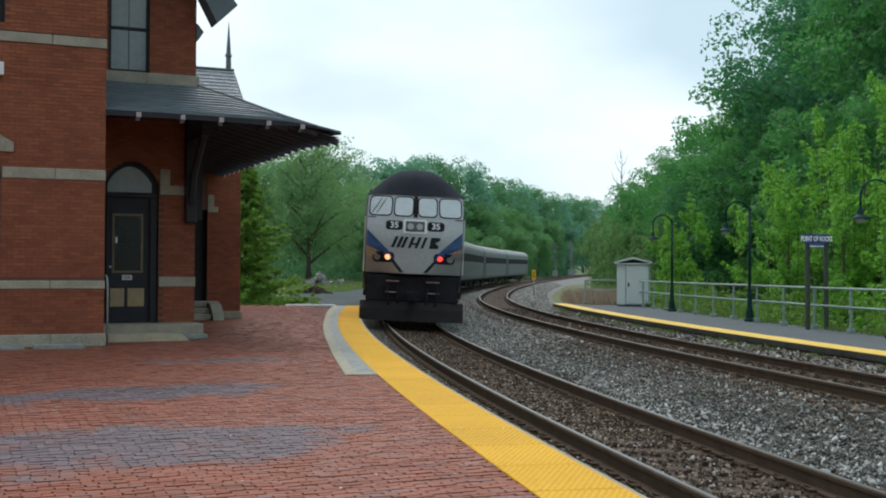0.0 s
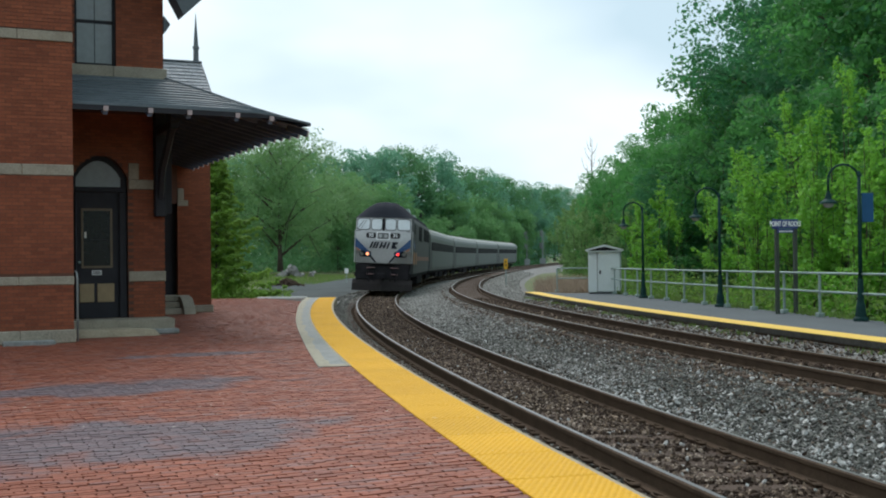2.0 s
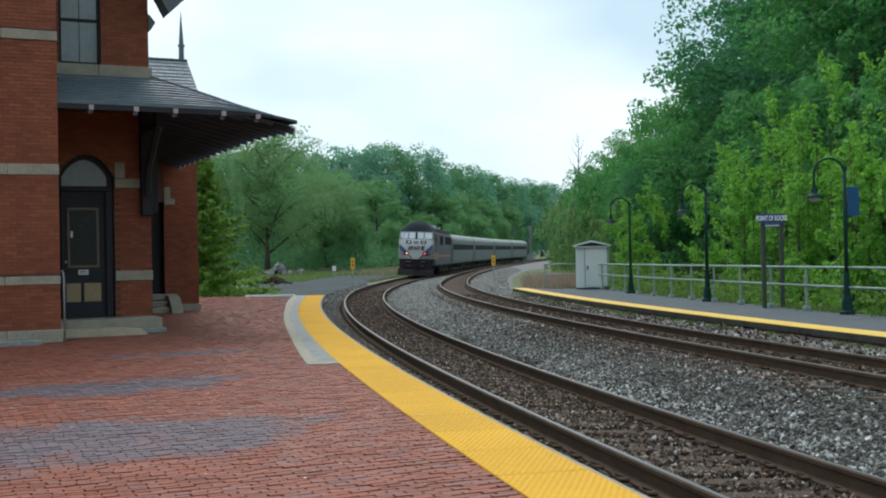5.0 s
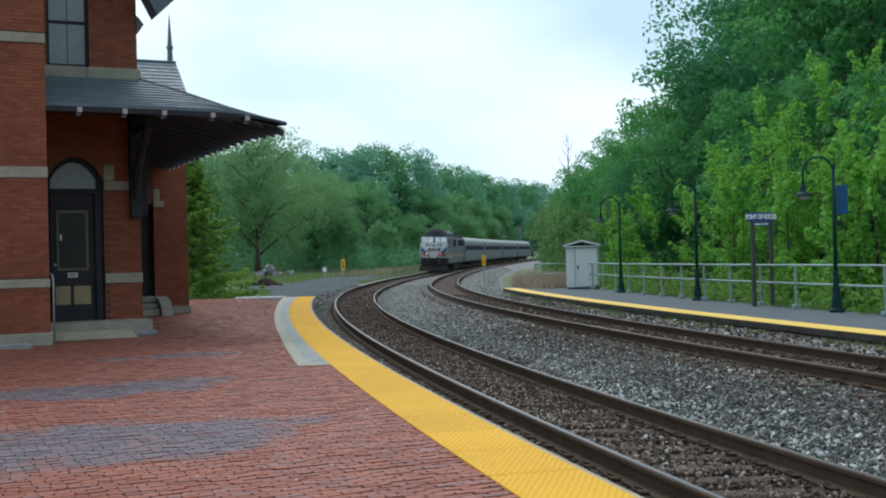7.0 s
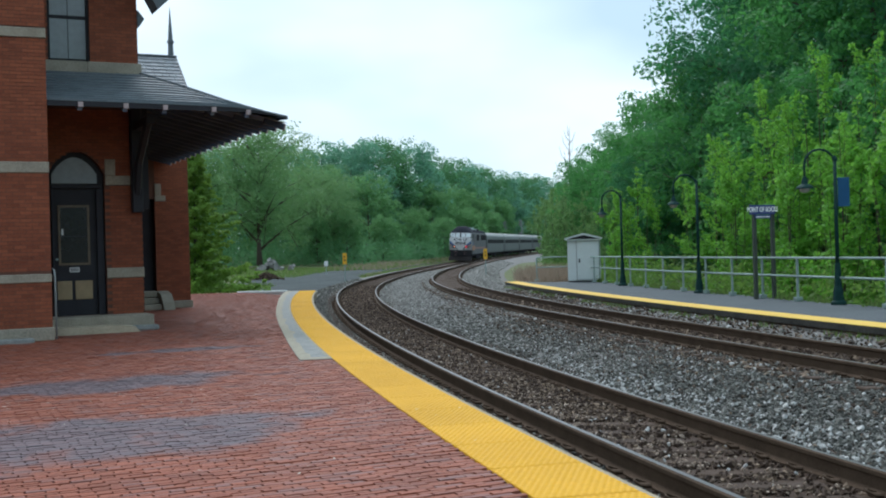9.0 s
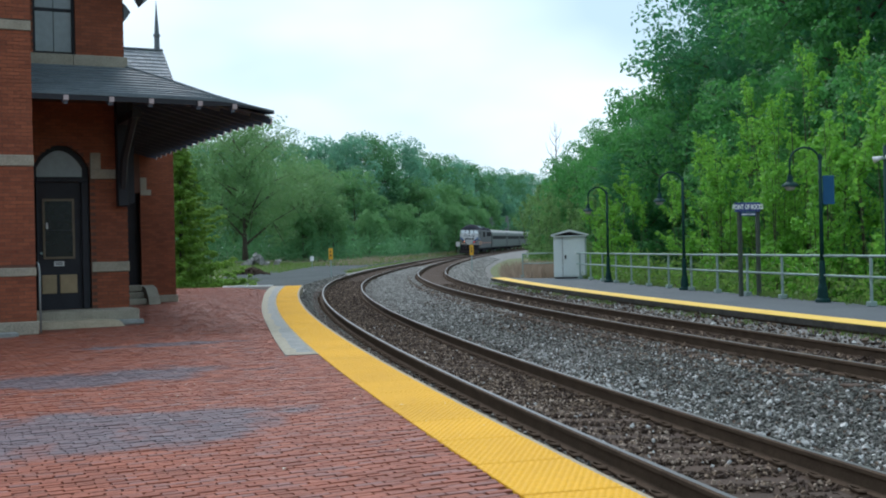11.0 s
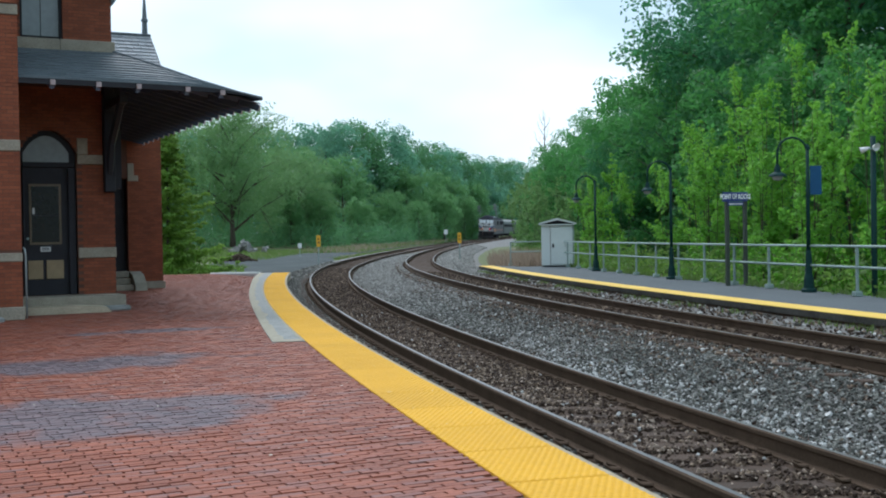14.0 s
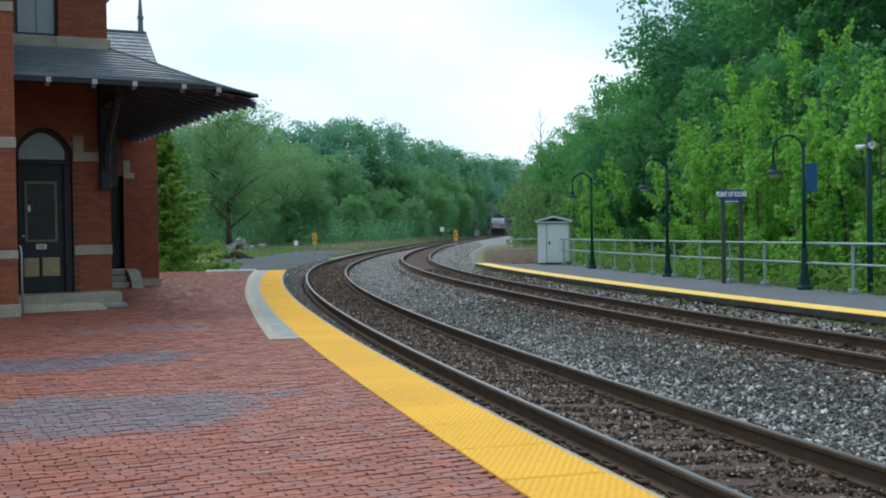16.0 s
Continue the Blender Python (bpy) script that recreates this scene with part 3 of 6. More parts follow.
def railway_track(label, l_outer, z_outer, z_inner):
    t = thing("railway_track", Matrix.Identity(4), label, "railway track", "double track line")
    for l, z in ((l_outer, z_outer), (l_outer - 1.505, z_inner)):
        b = ribbon("rail", [(l - x, z - 0.171 + h) for x, h in RAIL], -75, 330, 1.5, None, mi=[0] * 6 + [1] + [0] * 6)
        part("rail", b, [M["rail_side"], M["rail_top"]], t, "rusty steel rail with a polished running surface")
    lc = l_outer - GAUGE
    zc = (z_outer + z_inner) / 2 - 0.171 - 0.092
    lean = math.degrees(math.atan2(z_outer - z_inner, 1.505))
    me = Build().box(-1.3, -0.11, -0.09, 1.3, 0.11, 0.085, bevel=0.012).mesh("tie", M["tie"])
    plate = Build()
    s = -74.04
    rng = random.Random(5)
    n = 0
    while s < 60:
        if n < 257:
            part("tie", me, None, t, at=along(s, lc + rng.uniform(-0.04, 0.04), zc, rng.uniform(-1.2, 1.2)) @ pose(0, 0, 0, 0, lean, 0))
        for l, z in ((l_outer, z_outer), (l_outer - 1.505, z_inner)):
            m = along(s, l, z - 0.171)
            for x0, x1, y0, y1, h in ((-0.17, 0.17, -0.09, 0.09, 0.004), (-0.135, -0.07, -0.05, 0.05, 0.035), (0.07, 0.135, -0.05, 0.05, 0.035)):
                k = len(plate.v)
                plate.box(x0, y0, -0.012, x1, y1, h)
                plate.v[k:] = [tuple(m @ Vector(p)) for p in plate.v[k:]]
            if -62 < s < -22:
                for sx in (-1, 1):
                    loop = [(0.075, -0.05, 0.02), (0.15, -0.055, 0.03), (0.185, -0.02, 0.055), (0.17, 0.03, 0.06), (0.12, 0.045, 0.045), (0.085, 0.015, 0.035)]
                    plate.tube([m @ Vector((sx * x, y, h)) for x, y, h in loop], [0.011] * 6, 4)
        s += 0.52
        n += 1
    tagged(part("rail_fastening", plate, M["rail_side"], t, "rusty tie plates and spikes"), kind="stuff")
    return t


railway_track("curved near track with rusty rails on dark timber ties", off(0), -0.177, -0.258)
railway_track("curved far track with rusty rails on dark timber ties", off(-4.19), -0.024, -0.081)

# ---- brick platform ----
P_END = -18.4
P_START = -75.0
EDGE = 0.824
YI = EDGE + 0.61


def platform_base():
    b = Build()
    prof = [(off(EDGE - 0.05), -0.62), (off(EDGE - 0.05), -0.004), (off(EDGE + 0.06), -0.004), (off(YI), -0.012)]
    n = 60
    b.strip([[spot(P_START + (P_END - P_START) * i / n, l, z) for l, z in prof] + [
        Vector((-40, min(44, -25 + 69 * i / n), -0.012))] for i in range(n + 1)], 0)
    b.mi = [1 if i % 4 < 2 else (1 if i % 4 == 2 else 0) for i in range(len(b.f))]
    end = [spot(P_END, off(EDGE - 0.05), -0.004), spot(P_END, off(YI), -0.012), Vector((-40, 44, -0.012))]
    b.poly([end[0], end[1], end[2], Vector((-40, 44, -0.6)), Vector((end[1].x, end[1].y, -0.6)), Vector((end[0].x, end[0].y, -0.6))], 1)
    return tagged(part("pavement", b, [M["sand_joint"], M["edge_stone"]]), "red brick station platform with a concrete edge", "platform", kind="structure")


pavement = platform_base()

e0, e1 = spot(P_END, off(YI + 0.5)), Vector((-12, 43.6, 0))
way_k = (e1 - e0).normalized()
turn_k = math.degrees(math.atan2(way_k.y, way_k.x))
for k in range(2):
    kb = part("kerb", Build().box(0.004, -0.10, -0.25, 0.95, 0.10, 0.045, bevel=0.012), M["card"], None, at=Matrix.Translation(e0 + way_k * (0.96 * k)) @ pose(0, 0, 0, 0, 0, turn_k))
    tagged(kb, "pale concrete kerb at the end of the brick platform", "kerb", kind="structure")

# tactile strip, tile by tile
def tactile_tile():
    b = Build().box(-0.303, -0.4500, -0.03, 0.303, 0.4500, 0.004, bevel=0.004)
    for i in range(13):
        for j in range(19):
            x, y = -0.2845 + i * 0.04575 + 0.0229 * (j % 2), -0.4235 + j * 0.04705
            n = len(b.v)
            for r, z in ((0.0165, 0.004), (0.0105, 0.0078)):
                b.v += [(x + r * math.cos(k * math.pi / 3), y + r * math.sin(k * math.pi / 3), z) for k in range(6)]
            b.f += [(n + k, n + (k + 1) % 6, n + 6 + (k + 1) % 6, n + 6 + k) for k in range(6)] + [tuple(n + 6 + k for k in range(6))]
            b.mi += [0] * 7
    return b.mesh("tactile_tile", M["tactile"])


strip = thing("tactile_strip", Matrix.Identity(4), "yellow truncated-dome warning strip along the brick platform edge", "tactile strip")
tile_mesh = tactile_tile()
s = P_START + 5
while s < P_END - 0.4:
    part("tactile_tile", tile_mesh, None, strip, at=along(s, off(EDGE + 0.305), 0.004))
    s += 0.9144 * (1 - EDGE / RC) - 0.0005

# pale concrete strip beside it
def strip_width(u):
    return 0.37 + 0.06 * max(0, 1 - 5 * u) + 0.17 * max(0, (u - 0.6) / 0.4)


b = Build()
rows_c = []
for i in range(25):
    u = i / 24
    s = -47.12 + (P_END + 47.12) * u
    rows_c.append([spot(s, off(YI + strip_width(u)), 0.007), spot(s, off(YI + 0.002), 0.007)])
b.strip(rows_c)
for i in range(24):
    b.poly([rows_c[i][0], rows_c[i + 1][0], rows_c[i + 1][0] - Vector((0, 0, 0.03)), rows_c[i][0] - Vector((0, 0, 0.03))])
b.poly([rows_c[0][1], rows_c[0][0], rows_c[0][0] - Vector((0, 0, 0.03)), rows_c[0][1] - Vector((0, 0, 0.03))])
band = part("concrete_strip", b, M["concrete"])
tan = Build()
for k0, k1, wear in ((0.60, 0.995, 0.22), (0.01, 0.10, 0.08)):
    rows_t = []
    for i in range(121):
        s_ = -47.12 + (P_END + 47.12) * i / 120
        edge = wear * noise.noise((s_ * 1.7, k0 * 9, 0.0)) + 0.5 * wear * noise.noise((s_ * 6.0, k0 * 5, 4.0))
        a, c = (k0 + edge, k1) if k0 > 0.5 else (k0, max(0.03, k1 + edge))
        rows_t.append([spot(s_, off(YI + strip_width(i / 120) * k), 0.011) for k in (c, a)])
    tan.strip(rows_t)
tan.strip([[spot(s_, off(YI + strip_width(0) * k), 0.0115) for k in (0.72, 0.10)] for s_ in (-47.10, -46.84)])
part("worn_border", tan, M["tan_border"], band, "tan worn borders of the concrete band")
tagged(band, "pale worn concrete band beside the yellow tactile strip", "concrete band", kind="structure")

# ---- far platform ----
FZ = 0.05
FB = FZ - 0.06  # the paving falls towards the back
F0, F1 = -72.0, -16.5
FE = -6.80
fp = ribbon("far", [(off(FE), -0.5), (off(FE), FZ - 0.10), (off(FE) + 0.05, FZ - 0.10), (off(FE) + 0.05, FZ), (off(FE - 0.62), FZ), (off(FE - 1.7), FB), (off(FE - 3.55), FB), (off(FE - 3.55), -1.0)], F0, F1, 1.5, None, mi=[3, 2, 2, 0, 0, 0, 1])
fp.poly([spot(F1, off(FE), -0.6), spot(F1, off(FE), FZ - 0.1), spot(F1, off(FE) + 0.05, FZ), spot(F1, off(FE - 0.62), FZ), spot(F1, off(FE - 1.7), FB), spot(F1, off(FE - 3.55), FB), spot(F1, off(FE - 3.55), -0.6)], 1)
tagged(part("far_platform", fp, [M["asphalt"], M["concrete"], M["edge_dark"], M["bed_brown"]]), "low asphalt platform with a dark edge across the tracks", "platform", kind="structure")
def edge_line():
    b = Build()
    rows = []
    for i in range(221):
        s_ = F0 + (F1 - F0) * i / 220
        w = 0.50 + 0.035 * noise.noise((s_ * 0.8, 1.0, 0.0)) + 0.03 * noise.noise((s_ * 3.1, 5.0, 0.0))
        c = 0.045 + 0.03 * noise.noise((s_ * 2.2, 9.0, 0.0))
        rows.append([spot(s_, off(FE) + min(0.049, c), FZ + 0.003), spot(s_, off(FE) + min(0.049, c), FZ + 0.012), spot(s_, off(FE) - w, FZ + 0.012), spot(s_, off(FE) - w, FZ + 0.003)])
    return b.strip(rows)


yl = edge_line()
tagged(part("platform_edge_line", yl, M["tactile_far"]), "yellow warning band along the far platform edge", "edge line", kind="structure")


def railing():
    t = thing("railing", Matrix.Identity(4), "galvanised two-rail steel railing along the back of the far platform", "railing")
    l = off(-10.05)
    for z in (1.0, 0.58):
        n = 40
        part("rail", Build().tube([spot(F0 + (F1 - F0 + 2.0) * i / n, l, FB + z) for i in range(n + 1)], [0.026] * (n + 1), 8), M["galv"], t, smooth=True)
    post = Build().box(-0.026, -0.026, 0, 0.026, 0.026, 1.0, bevel=0.006).box(-0.08, -0.08, 0, 0.08, 0.08, 0.1, bevel=0.01).mesh("post", M["galv"])
    s = F1 + 1.96
    while s > F0 + 4:
        part("post", post, None, t, at=along(s, l, FB))
        s -= 1.93
    # return across the platform end
    e0, e1 = F1 + 1.98, F1 + 1.98
    for z in (1.0, 0.58):
        part("rail", Build().tube([spot(e0, l, FB + z), spot(e1, off(-8.35), FB + z)], [0.026] * 2, 8), M["galv"], t, smooth=True)
    part("post", post, None, t, at=along(e1, off(-8.35), FB))


railing()


def platform_lamp(m, banner):
    t = thing("platform_lamp", m, "dark green gooseneck platform lamp post" + (" carrying a blue banner" if banner else ""), "lamp post", "platform lamps")
    b = Build()
    b.tube([(0, 0, 0), (0, 0, 0.06), (0, 0, 0.1), (0, 0, 0.32), (0, 0, 0.4), (0, 0, 0.85), (0, 0, 0.9)], [0.16, 0.16, 0.115, 0.1, 0.075, 0.06, 0.05], 12)
    part("base", b, M["lamp_green"], t, smooth=False)
    part("pole", Build().tube([(0, 0, 0.85), (0, 0, 3.12)], [0.046, 0.036], 10), M["lamp_green"], t, smooth=True)
    part("finial", Build().tube([(0, 0, 3.08), (0, 0, 3.12), (0, 0, 3.2)], [0.055, 0.055, 0.012], 8), M["lamp_green"], t)
    arc = [(-0.33 + 0.33 * math.cos(a), 0, 3.0 + 0.33 * math.sin(a)) for a in [math.pi * i / 12 for i in range(13)]] + [(-0.66, 0, 2.72)]
    part("gooseneck", Build().tube(arc, [0.024] * len(arc), 8), M["lamp_green"], t, smooth=True)
    part("shade", Build().tube([(-0.66, 0, 2.76), (-0.66, 0, 2.68), (-0.66, 0, 2.6), (-0.66, 0, 2.54), (-0.66, 0, 2.5)], [0.035, 0.06, 0.075, 0.17, 0.19], 14), M["lamp_green"], t)
    part("lens", Build().tube([(-0.66, 0, 2.5), (-0.66, 0, 2.44), (-0.66, 0, 2.41)], [0.12, 0.1, 0.04], 12), M["clear_lens"], t, "pale glass lens", smooth=True)
    if banner:
        part("banner", Build().box(0.05, -0.012, 2.1, 0.30, 0.012, 2.72, bevel=0.004), M["banner_blue"], t, "plain blue banner")
        for z in (2.14, 2.68):
            part("banner_arm", Build().tube([(0, 0, z), (0.34, 0, z)], [0.012, 0.012], 6), M["lamp_green"], t)
    return t


for lx, ly, ban in ((6.19, 39.5, False), (7.12, 31.76, False), (8.38, 24.16, True)):
    platform_lamp(pose(lx, ly, FB, 0, 0, 2), ban)


def text_mesh(words, size, mat, bold=0.0):
    cu = bpy.data.curves.new("text", "FONT")
    cu.body, cu.size, cu.align_x, cu.align_y, cu.extrude, cu.offset = words, size, "CENTER", "CENTER", 0.002, bold
    ob = bpy.data.objects.new("text", cu)
    me = bpy.data.meshes.new_from_object(ob)
    me.materials.clear()
    me.materials.append(mat)
    bpy.data.objects.remove(ob)
    return me


def station_sign(m):
    t = thing("station_sign", m, "blue station name board with white letters on two brown posts", "sign")
    for x in (-0.22, 0.27):
        part("post", Build().box(x - 0.045, 0.01, 0, x + 0.045, 0.10, 2.2, bevel=0.008), M["post_brown"], t)
    part("board", Build().box(-0.375, -0.02, 2.06, 0.315, 0.01, 2.29, bevel=0.006), M["sign_blue"], t)
    part("lower_board", Build().box(-0.23, -0.02, 1.96, 0.19, 0.008, 2.05, bevel=0.004), M["sign_blue"], t)
    part("lettering", text_mesh("POINT OF ROCKS", 0.165, M["letter_white"], 0.005), None, t, "white letters reading POINT OF ROCKS", at=pose(-0.03, -0.024, 2.175, 90, 0, 0) @ Matrix.Diagonal((0.62, 1, 1, 1)))
    b = Build()
    for x0, x1 in ((-0.20, -0.04), (-0.02, 0.03), (0.05, 0.16)):
        b.box(x0, -0.026, 1.985, x1, -0.021, 2.015)
    part("small_lettering", b, M["white_paint"], t)


station_sign(Matrix.Translation((8.05 * 0.966, 28.5 * 0.966, FB)) @ pose(0, 0, 0, 0, 0, 14))


def utility_shed(m):
    t = thing("utility_shed", m, "white metal utility shed with a low gabled roof", "shed")
    part("body", Build().box(-0.64, -0.60, 0.05, 0.64, 0.60, 1.70, bevel=0.02), M["shed"], t)
    part("plinth", Build().box(-0.61, -0.57, 0, 0.61, 0.57, 0.06), M["joinery"], t)
    part("roof", Build().solid([(-0.74, 1.70), (-0.74, 1.755), (0, 1.95), (0.74, 1.755), (0.74, 1.70), (0, 1.875)], -0.76, 0.70), M["shed"], t, "white low gabled roof")
    # The shade under the gable is put in as a near-black sheet.
    part("gable", Build().solid([(-0.64, 1.71), (0, 1.86), (0.64, 1.71)], -0.55, -0.51), M["joinery"], t, "near-black sheet standing for the shade in the open gable")
    part("eave_trim", Build().box(-0.70, -0.74, 1.665, 0.70, -0.61, 1.705, bevel=0.008), M["shed"], t)
    d = part("door", Build().box(-0.26, -0.628, 0.1, 0.58, -0.602, 1.63, bevel=0.006), M["shed"], t)
    part("handle", Build().box(-0.20, -0.66, 0.78, -0.14, -0.628, 0.93), M["ink"], d, "dark handle")
    part("door_gap", Build().box(-0.295, -0.632, 0.08, -0.272, -0.602, 1.65), M["signal_grey"], t, "grey strip beside the door")
    part("corner_trim", Build().box(0.605, -0.62, 0.06, 0.645, -0.602, 1.66), M["galv"], t)


utility_shed(Matrix.Translation((5.62, 45.6, FB)) @ pose(0, 0, 0, 0, 0, -9))


def speaker_pole(m):
    t = thing("speaker_pole", m, "dark pole with two white horn loudspeakers beyond the railing", "speaker pole")
    part("pole", Build().tube([(0, 0, -0.8), (0, 0, 3.55)], [0.062, 0.058], 10), M["lamp_green"], t, smooth=True)
    b = Build().tube([(-0.06, 0, 3.3), (-0.14, 0.02, 3.28), (-0.25, 0.04, 3.25)], [0.03, 0.045, 0.075], 12)
    part("horn_speaker", b, M["white_paint"], t, "white horn loudspeaker", smooth=True)
    b = Build().tube([(0.0, -0.06, 3.32), (0.02, -0.14, 3.31), (0.03, -0.21, 3.3), (0.03, -0.16, 3.3)], [0.03, 0.055, 0.088, 0.04], 14)
    part("horn_speaker", b, M["white_paint"], t, "white horn loudspeaker", smooth=False)
    part("bracket", Build().box(-0.1, -0.08, 3.26, 0.08, 0.0, 3.3), M["galv"], t)


speaker_pole(Matrix.Translation((9.62, 23.7, FB - 0.25)) @ pose(0, 0, 0, 0, 0, -10))


# ---- station building: walls in the station frame (x along the front, y to the back) ----
station = thing("station_building", STATION, "Victorian red brick railway station with grey stone bands and slate roofs", "station building")


def arch_ring(x0, x1, z0, spring, peak, n=10, full=0.75):
    """The outline of a pointed-arch opening, from the lower left, clockwise."""
    pts = [(x0, z0), (x0, spring)]
    c = (x0 + x1) / 2
    for i in range(1, n):
        u = i / n
        pts.append((x0 + (x1 - x0) * u, spring + (peak - spring) * math.sin(math.pi * u) ** full))
    return pts + [(x1, spring), (x1, z0)]


def wall_with_openings(x0, x1, z0, z1, y0, y1, rings):
    """A wall slab from y0 (front) to y1 with openings that go through it."""
    bm = bmesh.new()
    def loop(pts):
        vs = [bm.verts.new((x, y0, z)) for x, z in pts]
        return [bm.edges.new((vs[i], vs[(i + 1) % len(vs)])) for i in range(len(vs))]
    es = loop([(x0, z0), (x1, z0), (x1, z1), (x0, z1)])
    for r in rings:
        es += loop(r)
    bmesh.ops.triangle_fill(bm, use_beauty=True, use_dissolve=False, edges=es)
    ext = bmesh.ops.extrude_face_region(bm, geom=bm.faces[:])
    bmesh.ops.translate(bm, verts=[g for g in ext["geom"] if isinstance(g, bmesh.types.BMVert)], vec=(0, y1 - y0, 0))
    bmesh.ops.recalc_face_normals(bm, faces=bm.faces[:])
    me = bpy.data.meshes.new("wall")
    bm.to_mesh(me)
    bm.free()
    me.materials.append(M["mortar"])
    return me


def in_ring(x, z, ring):
    inside = False
    for (xa, za), (xb, zb) in zip(ring, ring[1:] + ring[:1]):
        if (za > z) != (zb > z) and x < (xb - xa) * (z - za) / (zb - za) + xa:
            inside = not inside
    return inside


BL, BH, J = 0.205, 0.057, 0.009
BRICK = Build().box(-0.5, 0, -0.5, 0.5, 1, 0.5).mesh("brick", M["wall_piece"])


def lay_bricks(wall, x0, x1, z0, z1, y, bands, rings, pieces, seed):
    """Running-bond bricks on the front of a wall, 4 mm proud; the first ones as parts, the rest joined."""
    rng = random.Random(seed)
    joined = Build()
    row = 0
    z = z0
    made = 0
    while z + BH < z1:
        if any(b0 - 0.02 < z + BH / 2 < b1 + 0.02 for b0, b1 in bands):
            z += BH + J
            row += 1
            continue
        x = x0 - (BL / 2 if row % 2 else 0)
        while x < x1:
            a, c = max(x, x0), min(x + BL - J, x1)
            x += BL
            if c - a < 0.03:
                continue
            hits = [any(in_ring(u, z + BH / 2, r) for r in rings) for u in (a, (a + c) / 2, c)]
            if hits[1]:
                continue
            # cut the brick back to the opening beside it
            while hits[0] and a < c and any(in_ring(a, z + BH / 2, r) for r in rings):
                a += 0.01
            while hits[2] and c > a and any(in_ring(c, z + BH / 2, r) for r in rings):
                c -= 0.01
            if c - a < 0.02:
                continue
            out = 0.004 + rng.uniform(0, 0.005)
            tilt = rng.uniform(-0.0015, 0.0015)
            if made < pieces and 0.7 < z < 4.2:
                m = Matrix.Translation(((a + c) / 2, y - out, z + BH / 2 + tilt)) @ Matrix.Diagonal((c - a, out, BH, 1))
                part("brick", BRICK, None, wall, at=m)
                made += 1
            else:
                joined.box(a, y - out, z + tilt, c, y + 0.001, z + BH + tilt)
        z += BH + J
        row += 1
    tagged(part("brickwork", joined, M["wall_joined"], wall), kind="stuff")


def stone(name, x0, x1, y0, y1, z0, z1, label="weathered grey stone band", bevel=0.012):
    """A course of separate stones end to end."""
    n = max(1, round((x1 - x0) / 0.95))
    for i in range(n):
        a, c = x0 + (x1 - x0) * i / n, x0 + (x1 - x0) * (i + 1) / n
        part(name, Build().box(a + 0.002, y0, z0, c - 0.002, y1, z1, bevel=bevel), M["sandstone"], station, label)


# projecting wing with the front at y = 0
wing_win = arch_ring(-2.75, -1.74, 1.25, 3.05, 3.55)
wing_win_up = [(-2.75, 5.62), (-2.75, 7.2), (-1.70, 7.2), (-1.70, 5.62)]
wing = part("wall", wall_with_openings(-6.5, 0, 0, 9.5, 0, 0.4, [wing_win, wing_win_up]), None, station)
part("wall", Build().box(-0.4, 0.402, 0, -0.002, 2.34, 9.5), M["mortar"], station)
stone("stone_base", -6.5, 0.03, -0.05, -0.002, 0.0, 0.23, "rough grey stone plinth")
stone("stone_band", -6.5, 0.012, -0.025, -0.002, 1.02, 1.17)
stone("stone_band", -1.72, 0.012, -0.022, -0.002, 2.945, 3.14)
stone("stone_band", -6.5, 0.012, -0.03, -0.002, 5.31, 5.49)
part("hood_stone", Build().solid([(-2.4, 3.62), (-2.24, 3.95), (-1.54, 3.56), (-1.54, 3.40), (-1.74, 3.40)], -0.05, -0.002), M["sandstone"], station, "pointed grey stone window hood")
win = part("window", Build().solid(wing_win, 0.16, 0.2), M["joinery"], station, "tall dark arched window")
part("pane", Build().box(-2.66, 0.145, 1.35, -1.84, 0.158, 3.0), M["glass"], win)
win = part("window", Build().box(-2.75, 0.16, 5.62, -1.70, 0.2, 7.2), M["joinery"], station)
part("pane", Build().box(-2.66, 0.145, 5.7, -1.80, 0.158, 7.1), M["glass_sky"], win)
part("white_box", Build().box(-1.95, -0.09, 4.71, -1.71, -0.008, 4.94, bevel=0.01), M["white_paint"], station, "small white electrical box on the brick")
part("downpipe", Build().tube([(0.06, -0.02, 0.02), (0.06, -0.02, 1.1), (0.05, 0.0, 1.22), (0.03, 0.06, 1.26)], [0.017] * 4, 8), M["signal_grey"], station, "thin grey downpipe", smooth=True)
for x0, x1, h in ((-3.4, -2.2, 0.05), (-1.9, -1.35, 0.05), (-1.2, -0.35, 0.07)):
    part("kerb_stone", Build().box(x0, -0.42, -0.02, x1, -0.12, h, bevel=0.015), M["concrete"], station, "low broken concrete slab at the wall foot")

# recessed entrance front at y = 2.35, with the upper storey above the canopy
DY = 2.35
door_ring = arch_ring(0.26, 1.33, 0.30, 3.10, 3.55, full=0.75)
up_win = [(0.33, 5.34), (0.33, 7.45), (1.12, 7.45), (1.12, 5.34)]
front = part("wall", wall_with_openings(-0.4, 2.06, 0, 9.5, DY, DY + 0.4, [door_ring, up_win]), None, station)
part("wall", Build().box(1.68, DY + 0.402, 0, 2.058, 10.78, 9.5), M["mortar"], station)
stone("stone_band", 1.335, 2.075, DY - 0.03, DY - 0.002, 1.02, 1.225)
stone("impost", 1.345, 1.93, DY - 0.03, DY - 0.002, 2.88, 3.07, "grey stone arch impost")
part("impost", Build().box(1.345, DY - 0.031, 3.072, 1.55, DY - 0.002, 3.4, bevel=0.01), M["sandstone"], station)
stone("stone_sill", 0.0, 2.12, DY - 0.07, DY - 0.002, 5.10, 5.335, "dark weathered stone sill band")
